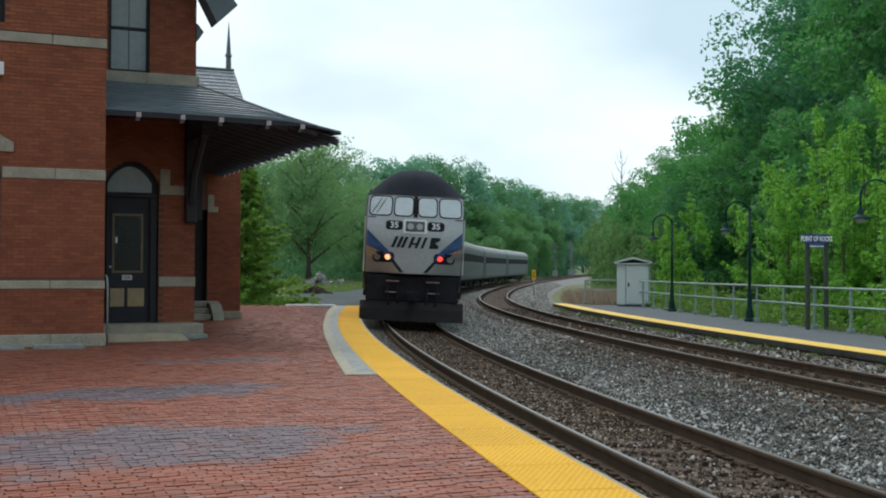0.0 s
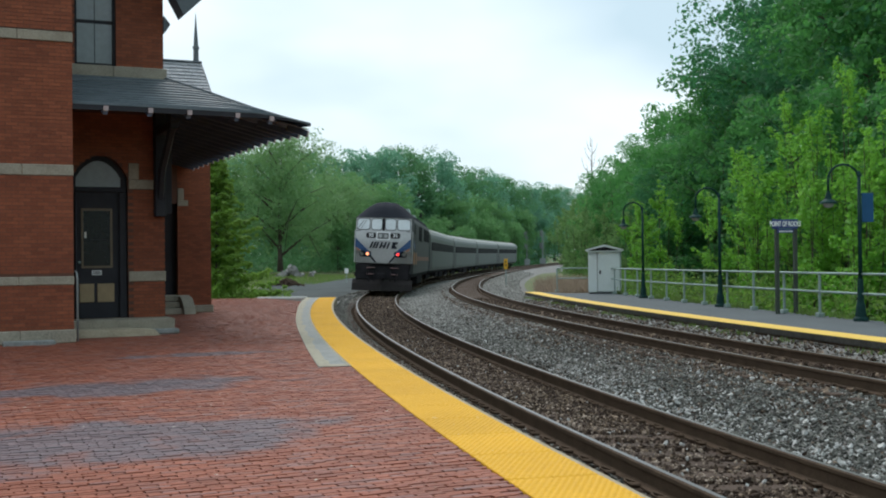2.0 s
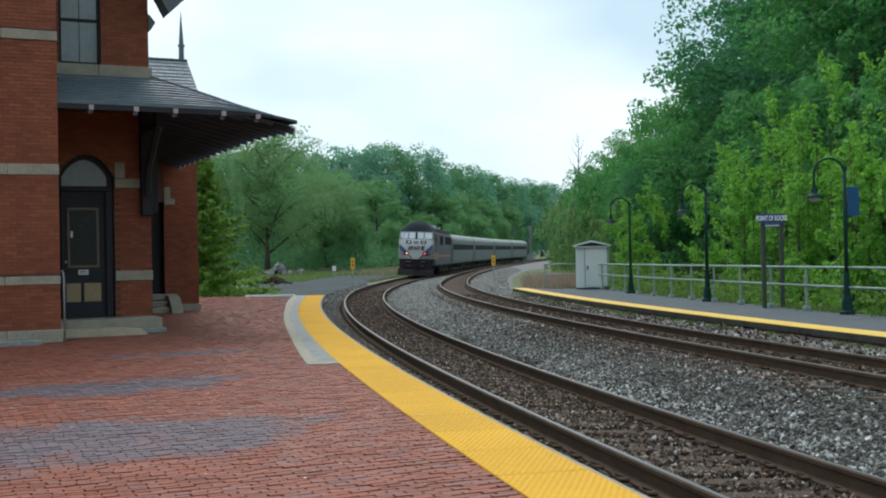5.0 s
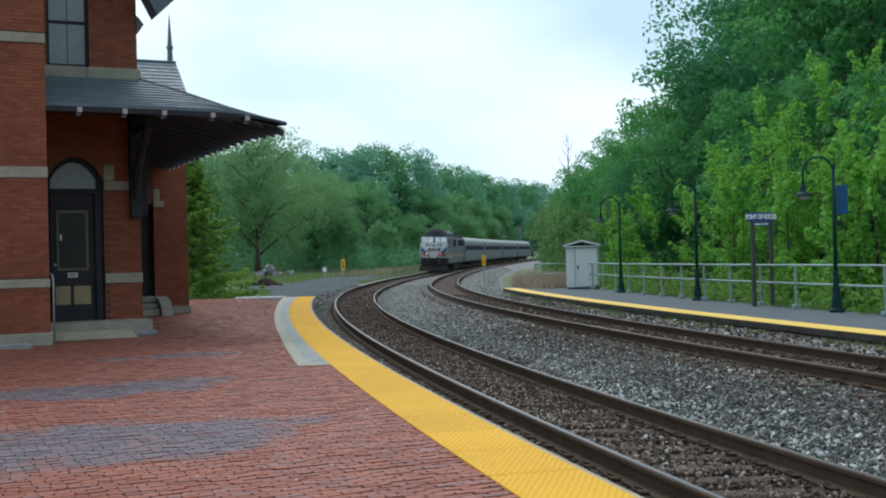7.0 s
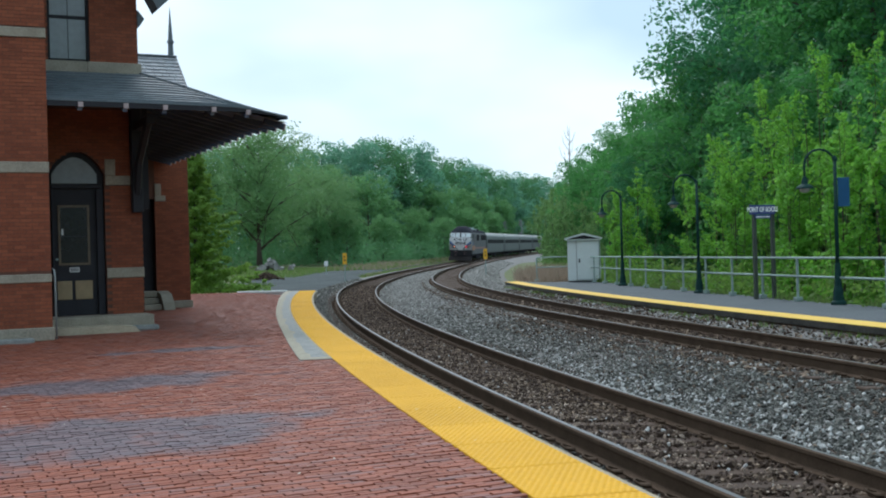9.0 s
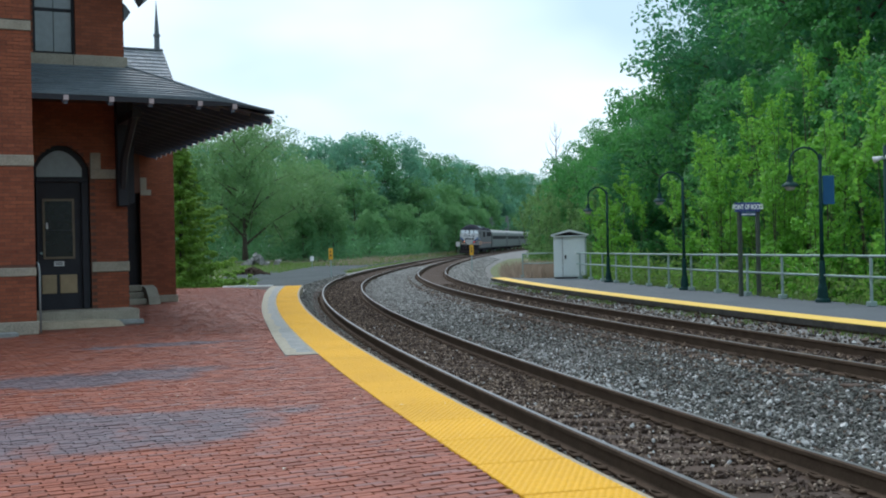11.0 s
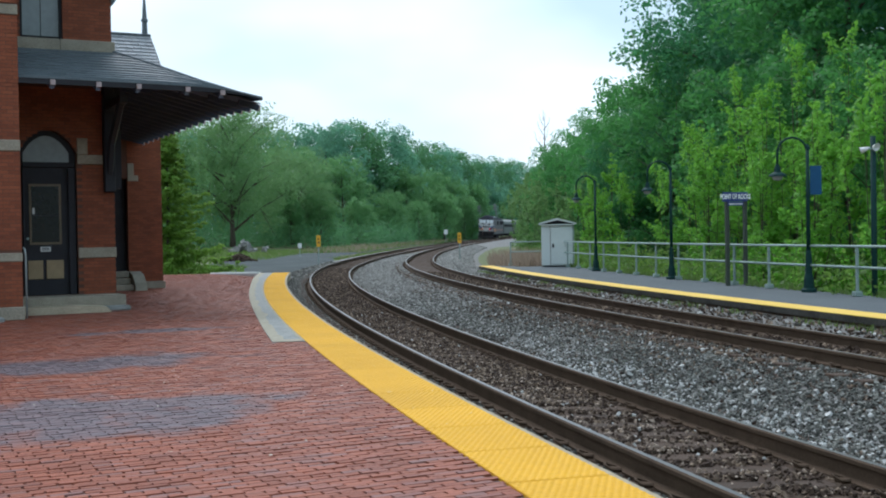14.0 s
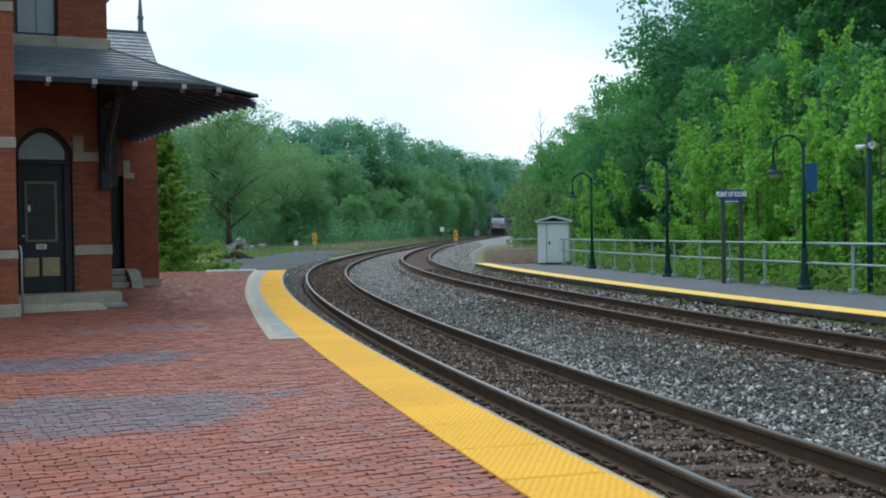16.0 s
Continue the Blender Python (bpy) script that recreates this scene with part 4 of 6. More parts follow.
part("threshold", Build().box(0.02, DY - 0.75, 0, 2.1, DY - 0.003, 0.30, bevel=0.02), M["sandstone"], station, "worn grey stone threshold step")
b = Build().solid([(0.03, 0), (0.03, 0.14), (1.2, 0.14), (1.62, 0.11), (1.72, 0)], DY - 1.3, DY - 0.752)
part("step", b, M["step_tan"], station, "low pale worn concrete step")
part("step", Build().box(1.45, DY - 0.95, 0, 2.15, DY - 0.753, 0.1, bevel=0.02), M["concrete"], station)

door = part("door", Build().solid(arch_ring(0.2, 1.39, 0.302, 3.1, 3.62, full=0.6), DY + 0.12, DY + 0.17), M["joinery"], station, "dark green-black panelled door under an arched fanlight")
part("fanlight", Build().solid(arch_ring(0.34, 1.20, 2.92, 3.10, 3.44, full=0.8), DY + 0.095, DY + 0.118), M["glass_sky"], door, "greyish arched fanlight glass")
part("transom", Build().box(0.33, DY + 0.06, 2.82, 1.30, DY + 0.118, 2.90, bevel=0.008), M["joinery"], door)
part("jamb", Build().box(1.17, DY + 0.05, 0.302, 1.31, DY + 0.118, 2.81, bevel=0.01), M["joinery"], door)
part("jamb", Build().box(0.312, DY + 0.05, 0.302, 0.35, DY + 0.118, 2.81, bevel=0.01), M["joinery"], door)
fr = Build()
for x0, z0, x1, z1 in ((0.44, 1.30, 1.04, 1.345), (0.44, 2.445, 1.04, 2.49), (0.44, 1.347, 0.48, 2.443), (1.0, 1.347, 1.04, 2.443)):
    fr.box(x0, DY + 0.09, z0, x1, DY + 0.118, z1)
part("glazing_bead", fr, M["door_trim"], door, "tan moulding round the door glass")
part("door_glass", Build().box(0.482, DY + 0.10, 1.347, 0.998, DY + 0.118, 2.443), M["glass"], door)
part("mid_bar", Build().box(0.482, DY + 0.092, 1.86, 0.998, DY + 0.099, 1.875), M["joinery"], door)
for x0, x1 in ((0.40, 0.68), (0.74, 1.07)):
    part("door_panel", Build().box(x0, DY + 0.095, 0.62, x1, DY + 0.118, 0.99, bevel=0.008), M["door_panel"], door, "scuffed tan lower door panel")
nt = part("notice", Build().box(0.64, DY + 0.108, 1.16, 0.83, DY + 0.118, 1.255), M["card"], door, "small white notice")
part("writing", Build().box(0.66, DY + 0.1065, 1.185, 0.81, DY + 0.1075, 1.20).box(0.66, DY + 0.1065, 1.215, 0.80, DY + 0.1075, 1.232), M["ink"], nt)
part("door_knob", Build().tube([(0.40, DY + 0.118, 1.42), (0.40, DY + 0.08, 1.42), (0.40, DY + 0.05, 1.42)], [0.015, 0.02, 0.028], 8), M["galv"], door, "small steel door knob")
part("sticker", Build().box(0.50, DY + 0.096, 1.9, 0.54, DY + 0.0985, 2.02), M["card"], door, "pale sticker")

uw = part("window", Build().box(0.332, DY + 0.14, 5.342, 1.118, DY + 0.2, 7.448), M["joinery"], station, "tall sash window with the sky's reflection put into the glass colour")
for z0, z1 in ((5.40, 6.19), (6.26, 7.39)):
    for x0, x1 in ((0.385, 0.72), (0.735, 1.065)):
        part("pane", Build().box(x0, DY + 0.122, z0, x1, DY + 0.138, z1), M["glass_sky"], uw)
part("meeting_rail", Build().box(0.335, DY + 0.10, 6.20, 1.115, DY + 0.139, 6.25), M["joinery"], uw)
part("window_frame", Build().box(1.075, DY + 0.06, 5.342, 1.117, DY + 0.139, 7.44), M["joinery"], uw)

# second wing at the back, y = 10.8
RY = 10.8
rear_door = [(3.45, 0.5), (3.45, 3.05), (4.06, 3.05), (4.06, 0.5)]
rear = part("wall", wall_with_openings(1.7, 5.0, 0, 5.6, RY, RY + 0.4, [rear_door]), None, station)
part("wall", Build().box(4.6, RY + 0.402, 0, 4.998, 17.5, 5.6), M["mortar"], station)
part("door", Build().box(3.452, RY + 0.25, 0.502, 4.058, RY + 0.3, 3.048), M["joinery"], station, "dark painted side door")
part("impost", Build().box(4.065, RY - 0.03, 2.98, 4.36, RY - 0.002, 3.14, bevel=0.01), M["sandstone"], station)
part("impost", Build().box(4.065, RY - 0.03, 3.142, 4.24, RY - 0.002, 3.47, bevel=0.01), M["sandstone"], station)
stone("stone_base", 4.07, 5.05, RY - 0.06, RY - 0.002, 0, 0.2, "rough grey stone plinth")
for i, (w, h) in enumerate(((0.9, 0.16), (0.6, 0.32), (0.35, 0.5))):
    part("step", Build().box(3.42, RY - w - 0.1, 0.0 if i == 0 else h - 0.158, 3.98, RY - (0.06 if i == 2 else w - 0.3), h, bevel=0.015), M["sandstone"], station, "small grey stone step")
side = Build()
prof = [(-0.06, 0), (-0.06, 0.47), (-0.3, 0.5), (-0.75, 0.42), (-1.05, 0.2), (-1.18, 0)]
n = len(prof)
side.v = [(4.0, RY + y, z) for y, z in prof] + [(4.3, RY + y, z) for y, z in prof]
side.f = [tuple(range(n)), tuple(range(2 * n - 1, n - 1, -1))] + [((i + 1) % n, i, n + i, n + (i + 1) % n) for i in range(n)]
side.mi = [0] * len(side.f)
part("step_cheek", side, M["sandstone"], station, "curved pale stone step cheek")

# canopy: a bell-cast slate roof round the corner, with rafter tails, fascia and soffit
EX = 4.41
WALL_X = 2.06
CAN = [(0.0, 4.24), (0.35, 4.33), (0.9, 4.52), (1.6, 4.82), (2.35, 5.14)]


def canopy():
    c = part("canopy_roof", Build().box(-0.002, DY - 0.06, 4.9, 0.3, DY - 0.01, 5.05), M["dark_timber"], station, "dark slate canopy roof with deep eaves")
    deck = Build()
    sag = lambda u: -0.05 * u * u - 0.16 * max(0.0, (u - 0.72) / 0.28) ** 2
    fall = lambda d: max(0.0, 1 - d / 2.35) ** 1.5
    dip = lambda y: sag(1) * max(0.0, 1 - y / 3.2) ** 2  # how far the eave along the track drops towards the corner
    # front slope and the slope along the track, in strips from eave to wall
    def front_row(d, z, lift=0.0):
        xe = EX - d
        return [(xe * k / 16, d, z + lift + sag(k / 16) * fall(d)) for k in range(17)]
    def side_row(d, z, lift=0.0):
        xe = EX - d
        return [(xe, d + (RY - 0.01 - d) * k / 16, z + lift + dip((RY - 0.01 - d) * k / 16) * fall(d)) for k in range(17)]
    for fn in (front_row, side_row):
        deck.strip([fn(d, z, -0.03) for d, z in CAN])
        deck.strip([fn(d, z, -0.10) for d, z in CAN][::-1], 1)
    part("roof_deck", deck, [M["slate"], M["soffit"]], c)
    # slates, course by course
    rng = random.Random(8)
    seg = []
    for (d0, z0), (d1, z1) in zip(CAN, CAN[1:]):
        k = max(1, round(math.hypot(d1 - d0, z1 - z0) / 0.19))
        seg += [(d0 + (d1 - d0) * i / k, z0 + (z1 - z0) * i / k) for i in range(k)]
    seg.append(CAN[-1])
    for r, ((d0, z0), (d1, z1)) in enumerate(zip(seg, seg[1:])):
        x = -0.13 * (r % 2)
        while x < EX - d0:
            a, e = max(0.005, x), min(x + 0.252, EX - d0)
            e1 = min(x + 0.252, EX - d1)
            a1 = min(a, e1)
            x += 0.26
            if e - a < 0.02:
                continue
            t = rng.uniform(0.0, 0.006)
            ka, ke = sag(a / (EX - d0)) * fall(d0), sag(e / (EX - d0)) * fall(d0)
            kc, kd = sag(e1 / (EX - d1)) * fall(d1), sag(a1 / (EX - d1)) * fall(d1)
            top = [(a, d0 - 0.03, z0 + 0.012 + t + ka), (e, d0 - 0.03, z0 + 0.012 + t + ke), (e1, d1, z1 - 0.002 + kc), (a1, d1, z1 - 0.002 + kd)]
            sl = Build()
            sl.poly(top).poly([top[0], (a, d0 - 0.03, z0 - 0.012 + ka), (e, d0 - 0.03, z0 - 0.012 + ke), top[1]])
            part("slate", sl, M["slate_piece"], c)
    hip = [(EX - d - 0.01, d - 0.01, z + 0.01 + sag(1) * fall(d)) for d, z in CAN]
    part("hip_capping", Build().tube(hip, [0.035] * len(hip), 6), M["slate"], c)
    fa = Build()
    for k in range(16):
        n = len(fa.v)
        fa.box(EX * k / 16, -0.02, 4.135, EX * (k + 1) / 16, 0.03, 4.232)
        for i in range(n, n + 8):
            x, y, z = fa.v[i]
            thin = max(0.0, (x / EX - 0.7) / 0.3) * 0.085 if z < 4.15 else 0.0
            fa.v[i] = (x, y, z + sag(x / EX) + thin)
    for k in range(16):
        n = len(fa.v)
        fa.box(EX - 0.03, 0.031 + (RY - 0.05) * k / 16, 4.12, EX + 0.012, 0.031 + (RY - 0.05) * (k + 1) / 16, 4.225)
        for i in range(n, n + 8):
            x, y, z = fa.v[i]
            fa.v[i] = (x, y, z + dip(y) + (0.09 * max(0.0, 1 - y / 2.5) if z < 4.15 else 0.0))
    part("fascia", fa, M["joinery"], c)
    # rafter tails with pale sawn ends
    cap = Build().box(-0.042, -0.062, -0.045, 0.042, -0.023, 0.045).mesh("rafter_end", M["trim_pink"])
    for x in (0.57, 1.36, 2.07, 2.97, 3.63):
        zz = 4.172 + sag(x / EX)
        part("rafter", Build().box(-0.04, 0.034, -0.10, 0.04, max(0.2, min(2.3, (EX - x) * 0.85)), 0.0), M["soffit"], c, at=pose(x, 0, zz - 0.02, 20, 0, 0))
        part("rafter_end", cap, None, c, "pale rafter end", at=Matrix.Translation((x, 0, zz - 0.005)))
    tail = Build().box(0.087, -0.055, -0.118, 0.112, 0.055, 0.004).mesh("rafter_end", M["trim_pink"])
    y = 0.4
    while y < RY - 0.3:
        reach = min(2.2, y * 0.8)
        zr = 4.095 + dip(y) + 0.06 * max(0.0, 1 - y / 1.3)
        part("rafter", Build().box(-reach, -0.05, -0.11, 0.085, 0.05, 0.0), M["dark_timber"], c, at=pose(EX - 0.02, y, zr, 0, 14, 0))
        part("rafter_end", tail, None, c, "pale rafter end", at=pose(EX - 0.02, y, zr, 0, 14, 0))
        y += 0.56
    # big bracket against the wall corner; canopy shade is put in as near-black colour
    br = Build()
    br.box(WALL_X + 0.002, DY + 0.05, 2.4, WALL_X + 0.16, DY + 0.25, 4.5)
    part("bracket", br, M["joinery"], c)
    br = Build()
    br.box(WALL_X - 0.22, DY - 0.20, 2.32, WALL_X + 0.0, DY - 0.003, 4.55, bevel=0.02)
    br.box(WALL_X - 0.18, DY - 1.6, 3.95, WALL_X - 0.02, DY - 0.2, 4.1)
    br.tube([(WALL_X - 0.11, DY - 0.1, 2.6), (WALL_X - 0.11, DY - 0.4, 3.3), (WALL_X - 0.11, DY - 1.4, 4.0)], [0.08, 0.08, 0.08], 6)
    part("bracket", br, M["joinery"], c)
    return c


M["trim_pink"] = material("pale_rafter_end", (0.42, 0.34, 0.34), 0.8, var=0.12)
canopy()

# upper roof edge over the entrance front: a broken gable eave against the sky
ge = part("gable_eave", Build().solid([(1.55, 7.35), (2.05, 7.0), (2.38, 6.37), (2.80, 6.77), (2.62, 7.0), (2.45, 7.5), (1.9, 8.2)], DY - 0.5, DY + 0.05), M["slate"], station, "dark timber gable eave end")
part("cornice", Build().solid([(2.062, 6.05), (2.062, 6.42), (2.12, 6.36), (2.2, 6.25), (2.12, 6.12)], DY - 0.06, DY + 1.5), M["slate"], station, "small dark cornice return")
part("roof", Build().solid([(-6.9, 9.4), (2.5, 9.4), (2.5, 9.55), (-2.2, 13.0), (-6.9, 9.55)], -0.5, 11.5), M["slate"], station, "steep slate main roof")

# roof of the second wing: slate slope with a finial spire
rr = Build()
RZ0, RZ1 = 5.55, 7.29
RYE, RYR = RY - 0.6, RY + 1.5
rows_r = 19
rng = random.Random(12)
for i in range(rows_r):
    u0, u1 = i / rows_r, (i + 1) / rows_r
    z0, z1 = (RZ0 + (RZ1 - RZ0) * (u - 0.10 * math.sin(math.pi * u)) for u in (u0, u1))
    y0, y1 = RYE + (RYR - RYE) * u0, RYE + (RYR - RYE) * u1
    xr = lambda u: 5.42 - 0.3 * u - 0.09 * math.sin(math.pi * u)
    x = 1.7 - 0.14 * (i % 2)
    while x < xr(u0):
        e = min(x + 0.192, xr(u0))
        t = rng.uniform(0.0, 0.008)
        rr.poly([(x, y0 - 0.02, z0 + 0.02 + t), (e, y0 - 0.02, z0 + 0.02 + t), (min(e, xr(u1)), y1, z1), (min(x, xr(u1)), y1, z1)])
        rr.poly([(x, y0 - 0.02, z0 - 0.01), (e, y0 - 0.02, z0 - 0.01), (e, y0 - 0.02, z0 + 0.02 + t), (x, y0 - 0.02, z0 + 0.02 + t)])
        x += 0.2
rr.poly([(5.42, RYE, RZ0), (5.42, RYR + 2.1, RZ0), (5.12, RYR, RZ1), (5.18, RYR - 1.05, RZ0 + 0.40 * (RZ1 - RZ0))])
rr.poly([(1.7, RYR, RZ1), (5.12, RYR, RZ1), (5.42, RYR + 2.1, RZ0), (1.7, RYR + 2.1, RZ0)])
rear_roof = part("wing_roof", rr, M["slate_old"], station, "weathered pale grey slate roof of the rear wing")
part("ridge", Build().box(1.7, RY + 1.42, RZ1 - 0.02, 5.12, RY + 1.55, RZ1 + 0.04, bevel=0.015), M["slate"], rear_roof)
sp = Build().tube([(4.96, RY + 1.5, RZ1 + z) for z in (0, 0.38, 0.40, 0.47, 0.49, 0.62, 1.45)], [0.085, 0.075, 0.10, 0.10, 0.07, 0.065, 0.006], 6)
part("finial", sp, M["slate"], rear_roof, "slender dark roof finial")

# ---- trees ----
def leaf_cards(rng, centres, spread, per, size, flat=0.6, shell=False):
    """Leaf quads round clump centres, as arrays. shell: the leaves sit on the outside of each clump and face outwards."""
    n = len(centres) * per
    r = np.repeat(spread, per)[:, None]
    d = rng.normal(0, 1, (n, 3))
    if shell:
        d[:, 2] += 0.35
        d /= np.linalg.norm(d, axis=1)[:, None]
        lump = np.repeat(rng.uniform(0.75, 1.25, (len(centres), 3)), per, 0)
        c = np.repeat(centres, per, 0) + d * lump * r * rng.uniform(0.62, 1.12, (n, 1)) * np.array([1, 1, flat])
        nrm = d + rng.normal(0, 0.55, (n, 3)) + np.array([0, 0, 0.35])
    else:
        c = np.repeat(centres, per, 0) + d * r * np.array([1, 1, flat])
        nrm = rng.normal(0, 1, (n, 3)) + np.array([0, 0, 0.7])
    nrm /= np.linalg.norm(nrm, axis=1)[:, None]
    a = rng.normal(0, 1, (n, 3))
    a -= nrm * (a * nrm).sum(1)[:, None]
    a /= np.linalg.norm(a, axis=1)[:, None]
    b = np.cross(nrm, a)
    e = size * rng.uniform(0.6, 1.35, n)[:, None]
    v = np.stack([c - a * e, c + b * e * 0.55 - nrm * e * 0.12, c + a * e, c - b * e * 0.55 - nrm * e * 0.12], 1).reshape(-1, 3)
    return v, np.arange(4 * n).reshape(-1, 4)


def tree(name, seed, height, radius, low, leaf_mat, clumps, per, size, label, limbs=9, shape=1.0, trunk_r=None, lean=0.0, puff=0.14, steep=1.0, flat=0.75):
    """A deciduous tree: trunk and limbs as tapered tubes, and a crown of leaf clumps with gaps. low: where the crown begins."""
    rng = np.random.default_rng(seed)
    t = thing(name, Matrix.Identity(4), label, "tree" if height > 3 else "shrub")
    tr = trunk_r or height * 0.016
    wood = Build()
    top = np.array([lean, 0, height * 0.9])
    trunk = [(lean * u * u + 0.15 * math.sin(3 * u + seed), 0.12 * math.sin(4 * u + 2 * seed), height * 0.9 * u) for u in np.linspace(0, 1, 8)]
    wood.tube(trunk, [tr * (1.3 if i == 0 else 1 - 0.85 * i / 7) for i in range(8)], 7)
    ends = []
    for k in range(limbs):
        u = low * 0.7 / height + (0.92 - low * 0.7 / height) * (k + rng.uniform(0, 0.8)) / limbs
        base = np.array(trunk[int(u * 7)])
        base[2] = height * 0.9 * u
        az = k * 2.4 + rng.uniform(-0.4, 0.4)
        reach = radius * (0.95 - 0.5 * max(0, (u - 0.45))) * rng.uniform(0.65, 1.0)
        dz = reach * rng.uniform(0.35, 0.85) * steep
        tip = base + np.array([math.cos(az) * reach, math.sin(az) * reach, dz])
        mid = (base + tip) / 2 + np.array([0, 0, reach * 0.06])
        r0 = tr * (1 - 0.8 * u) * 0.6
        wood.tube([base, mid, tip], [r0, r0 * 0.6, 0.012], 5)
        for _ in range(2):
            q = mid + (rng.normal(0, 1, 3) * reach * 0.3)
            wood.tube([mid, (mid + q) / 2 + np.array([0, 0, 0.1]), q], [r0 * 0.5, r0 * 0.3, 0.008], 4)
            ends.append(q)
        ends += [tip, mid]
    part("trunk", wood, M["bark"], t, smooth=True)
    # clump centres: lobes round limb ends, kept to an uneven crown envelope
    lobes = [(np.array(e), radius * rng.uniform(0.25, 0.42)) for e in ends]
    cs = []
    while len(cs) < clumps:
        if rng.uniform() < 0.5:
            e, r = lobes[rng.integers(len(lobes))]
            p = e + rng.normal(0, 1, 3) * r * 0.6
        else:
            d = rng.normal(0, 1, 3)
            d /= np.linalg.norm(d)
            r = rng.uniform(0.55, 1.0) ** 0.6
            bump = 1 + 0.22 * math.sin(3.1 * d[0] + seed) + 0.2 * math.sin(4.7 * d[1] + 2 * seed) + 0.15 * math.sin(6 * d[2] + seed)
            p = np.array([d[0] * radius * r * bump, d[1] * radius * r * bump, low + (height - low) * (0.5 + 0.5 * d[2] * r * min(1.05, bump))])
        if p[2] < low * 0.8 or p[2] > height:
            continue
        h = (p[2] - low) / (height - low)
        lim = radius * (1.15 - 0.75 * max(0, h - 0.35) ** shape)
        if math.hypot(p[0] - lean * h, p[1]) > lim:
            continue
        cs.append(p)
    cs = np.array(cs)
    spread = radius * puff * rng.uniform(0.7, 1.3, len(cs))
    v, f = leaf_cards(rng, cs, spread, per, size, flat, True)
    part("crown", arrays("crown", v, f, leaf_mat), None, t)
    return t


def conifer(name, seed, height, radius, label):
    rng = np.random.default_rng(seed)
    t = thing(name, Matrix.Identity(4), label, "tree")
    part("trunk", Build().tube([(0, 0, 0), (0, 0, height * 0.95)], [0.14, 0.02], 7), M["bark"], t)
    cs, sp = [], []
    # boughs at uneven heights, each a spray of clumps that droops and turns up at its tip
    for k in range(120):
        u = ((k + rng.uniform(0, 1)) / 120) ** 1.15
        az = k * 2.4 + rng.uniform(-0.5, 0.5)
        reach = radius * (1 - u) ** 0.95 * rng.uniform(0.55, 1.18)
        h = 0.25 + height * u * 0.97
        for q in np.linspace(0.2, 1, 9):
            r = reach * q
            cs.append((math.cos(az) * r + rng.normal(0, 0.07), math.sin(az) * r + rng.normal(0, 0.07), h + 0.22 * r * q * q - 0.20 * r + rng.normal(0, 0.05)))
            sp.append(rng.uniform(0.16, 0.30) * (1.25 - 0.6 * q) * (0.6 + 0.5 * (1 - u)))
    v, f = leaf_cards(rng, np.array(cs), np.array(sp), 40, 0.08, 0.55, True)
    part("crown", arrays("crown", v, f, M["leaf_gold"]), None, t)
    return t


def sapling(name, seed, height, radius, leaf_mat, shoots, label):
    """A slender young tree: a thin stem, boughs that turn up into leafy shoots, and gaps between the shoots."""
    rng = np.random.default_rng(seed)
    t = thing(name, Matrix.Identity(4), label, "tree")
    wood = Build()
    wood.tube([(0, 0, 0), (0.06, 0.03, height * 0.5), (0, 0, height * 0.97)], [0.035, 0.022, 0.006], 6)
    cs, spread = [], []
    leaders = []
    for k in range(5):
        az, out = k * 2.51 + rng.uniform(-0.4, 0.4), radius * (0.1 if k == 0 else rng.uniform(0.45, 0.95))
        h = height * (1.0 if k == 0 else rng.uniform(0.55, 0.92))
        tip = np.array([math.cos(az) * out, math.sin(az) * out, h])
        low_ = np.array([0, 0, 0.1])
        mid_ = np.array([tip[0] * 0.75, tip[1] * 0.75, h * 0.42])
        leaders.append((low_, mid_, tip))
        wood.tube([low_, mid_, tip], [0.018, 0.013, 0.003], 5)
    for k in range(shoots + 5):
        lo, mi_, tp = leaders[k % 5]
        q0 = rng.uniform(0.02, 0.95) if k >= 5 else 0.7
        a = (1 - q0) ** 2 * lo + 2 * q0 * (1 - q0) * mi_ + q0 * q0 * tp
        az = rng.uniform(0, 6.283)
        reach = radius * rng.uniform(0.3, 0.85) * (1.15 - 0.7 * q0)
        up_ = rng.uniform(0.3, 1.0)
        m_ = a + np.array([math.cos(az) * reach * 0.7, math.sin(az) * reach * 0.7, up_ * 0.3])
        e = a + np.array([math.cos(az) * reach, math.sin(az) * reach, up_])
        if k < 5:
            m_, e = (a + tp) / 2, tp
        wood.tube([a, m_, e], [0.013, 0.009, 0.003], 4)
        for q in np.linspace(0.25, 1, 9):
            p = (1 - q) ** 2 * a + 2 * q * (1 - q) * m_ + q * q * e
            cs.append(p + rng.normal(0, 0.04, 3))
            spread.append(0.22 * (1.05 - q) ** 0.5 + 0.05)
    part("trunk", wood, M["bark"], t, smooth=True)
    v, f = leaf_cards(rng, np.array(cs), np.array(spread), 9, 0.080, 0.8, True)
    part("crown", arrays("crown", v, f, leaf_mat), None, t)
    return t


def plant(proto, spots, group):
    """Puts a tree at the first place and copies of it at the others. Each: x, y, z, turn, scale."""
    tagged(proto, group=group)
    for x, y, z, r, k in spots[1:]:
        o = copy_thing(proto, pose(x, y, z, 0, 0, r))
        o.scale = (k, k, k)
    x, y, z, r, k = spots[0]
    proto.matrix_basis = pose(x, y, z, 0, 0, r)
    proto.scale = (k, k, k)


# ---- woods ----
rng = np.random.default_rng(21)

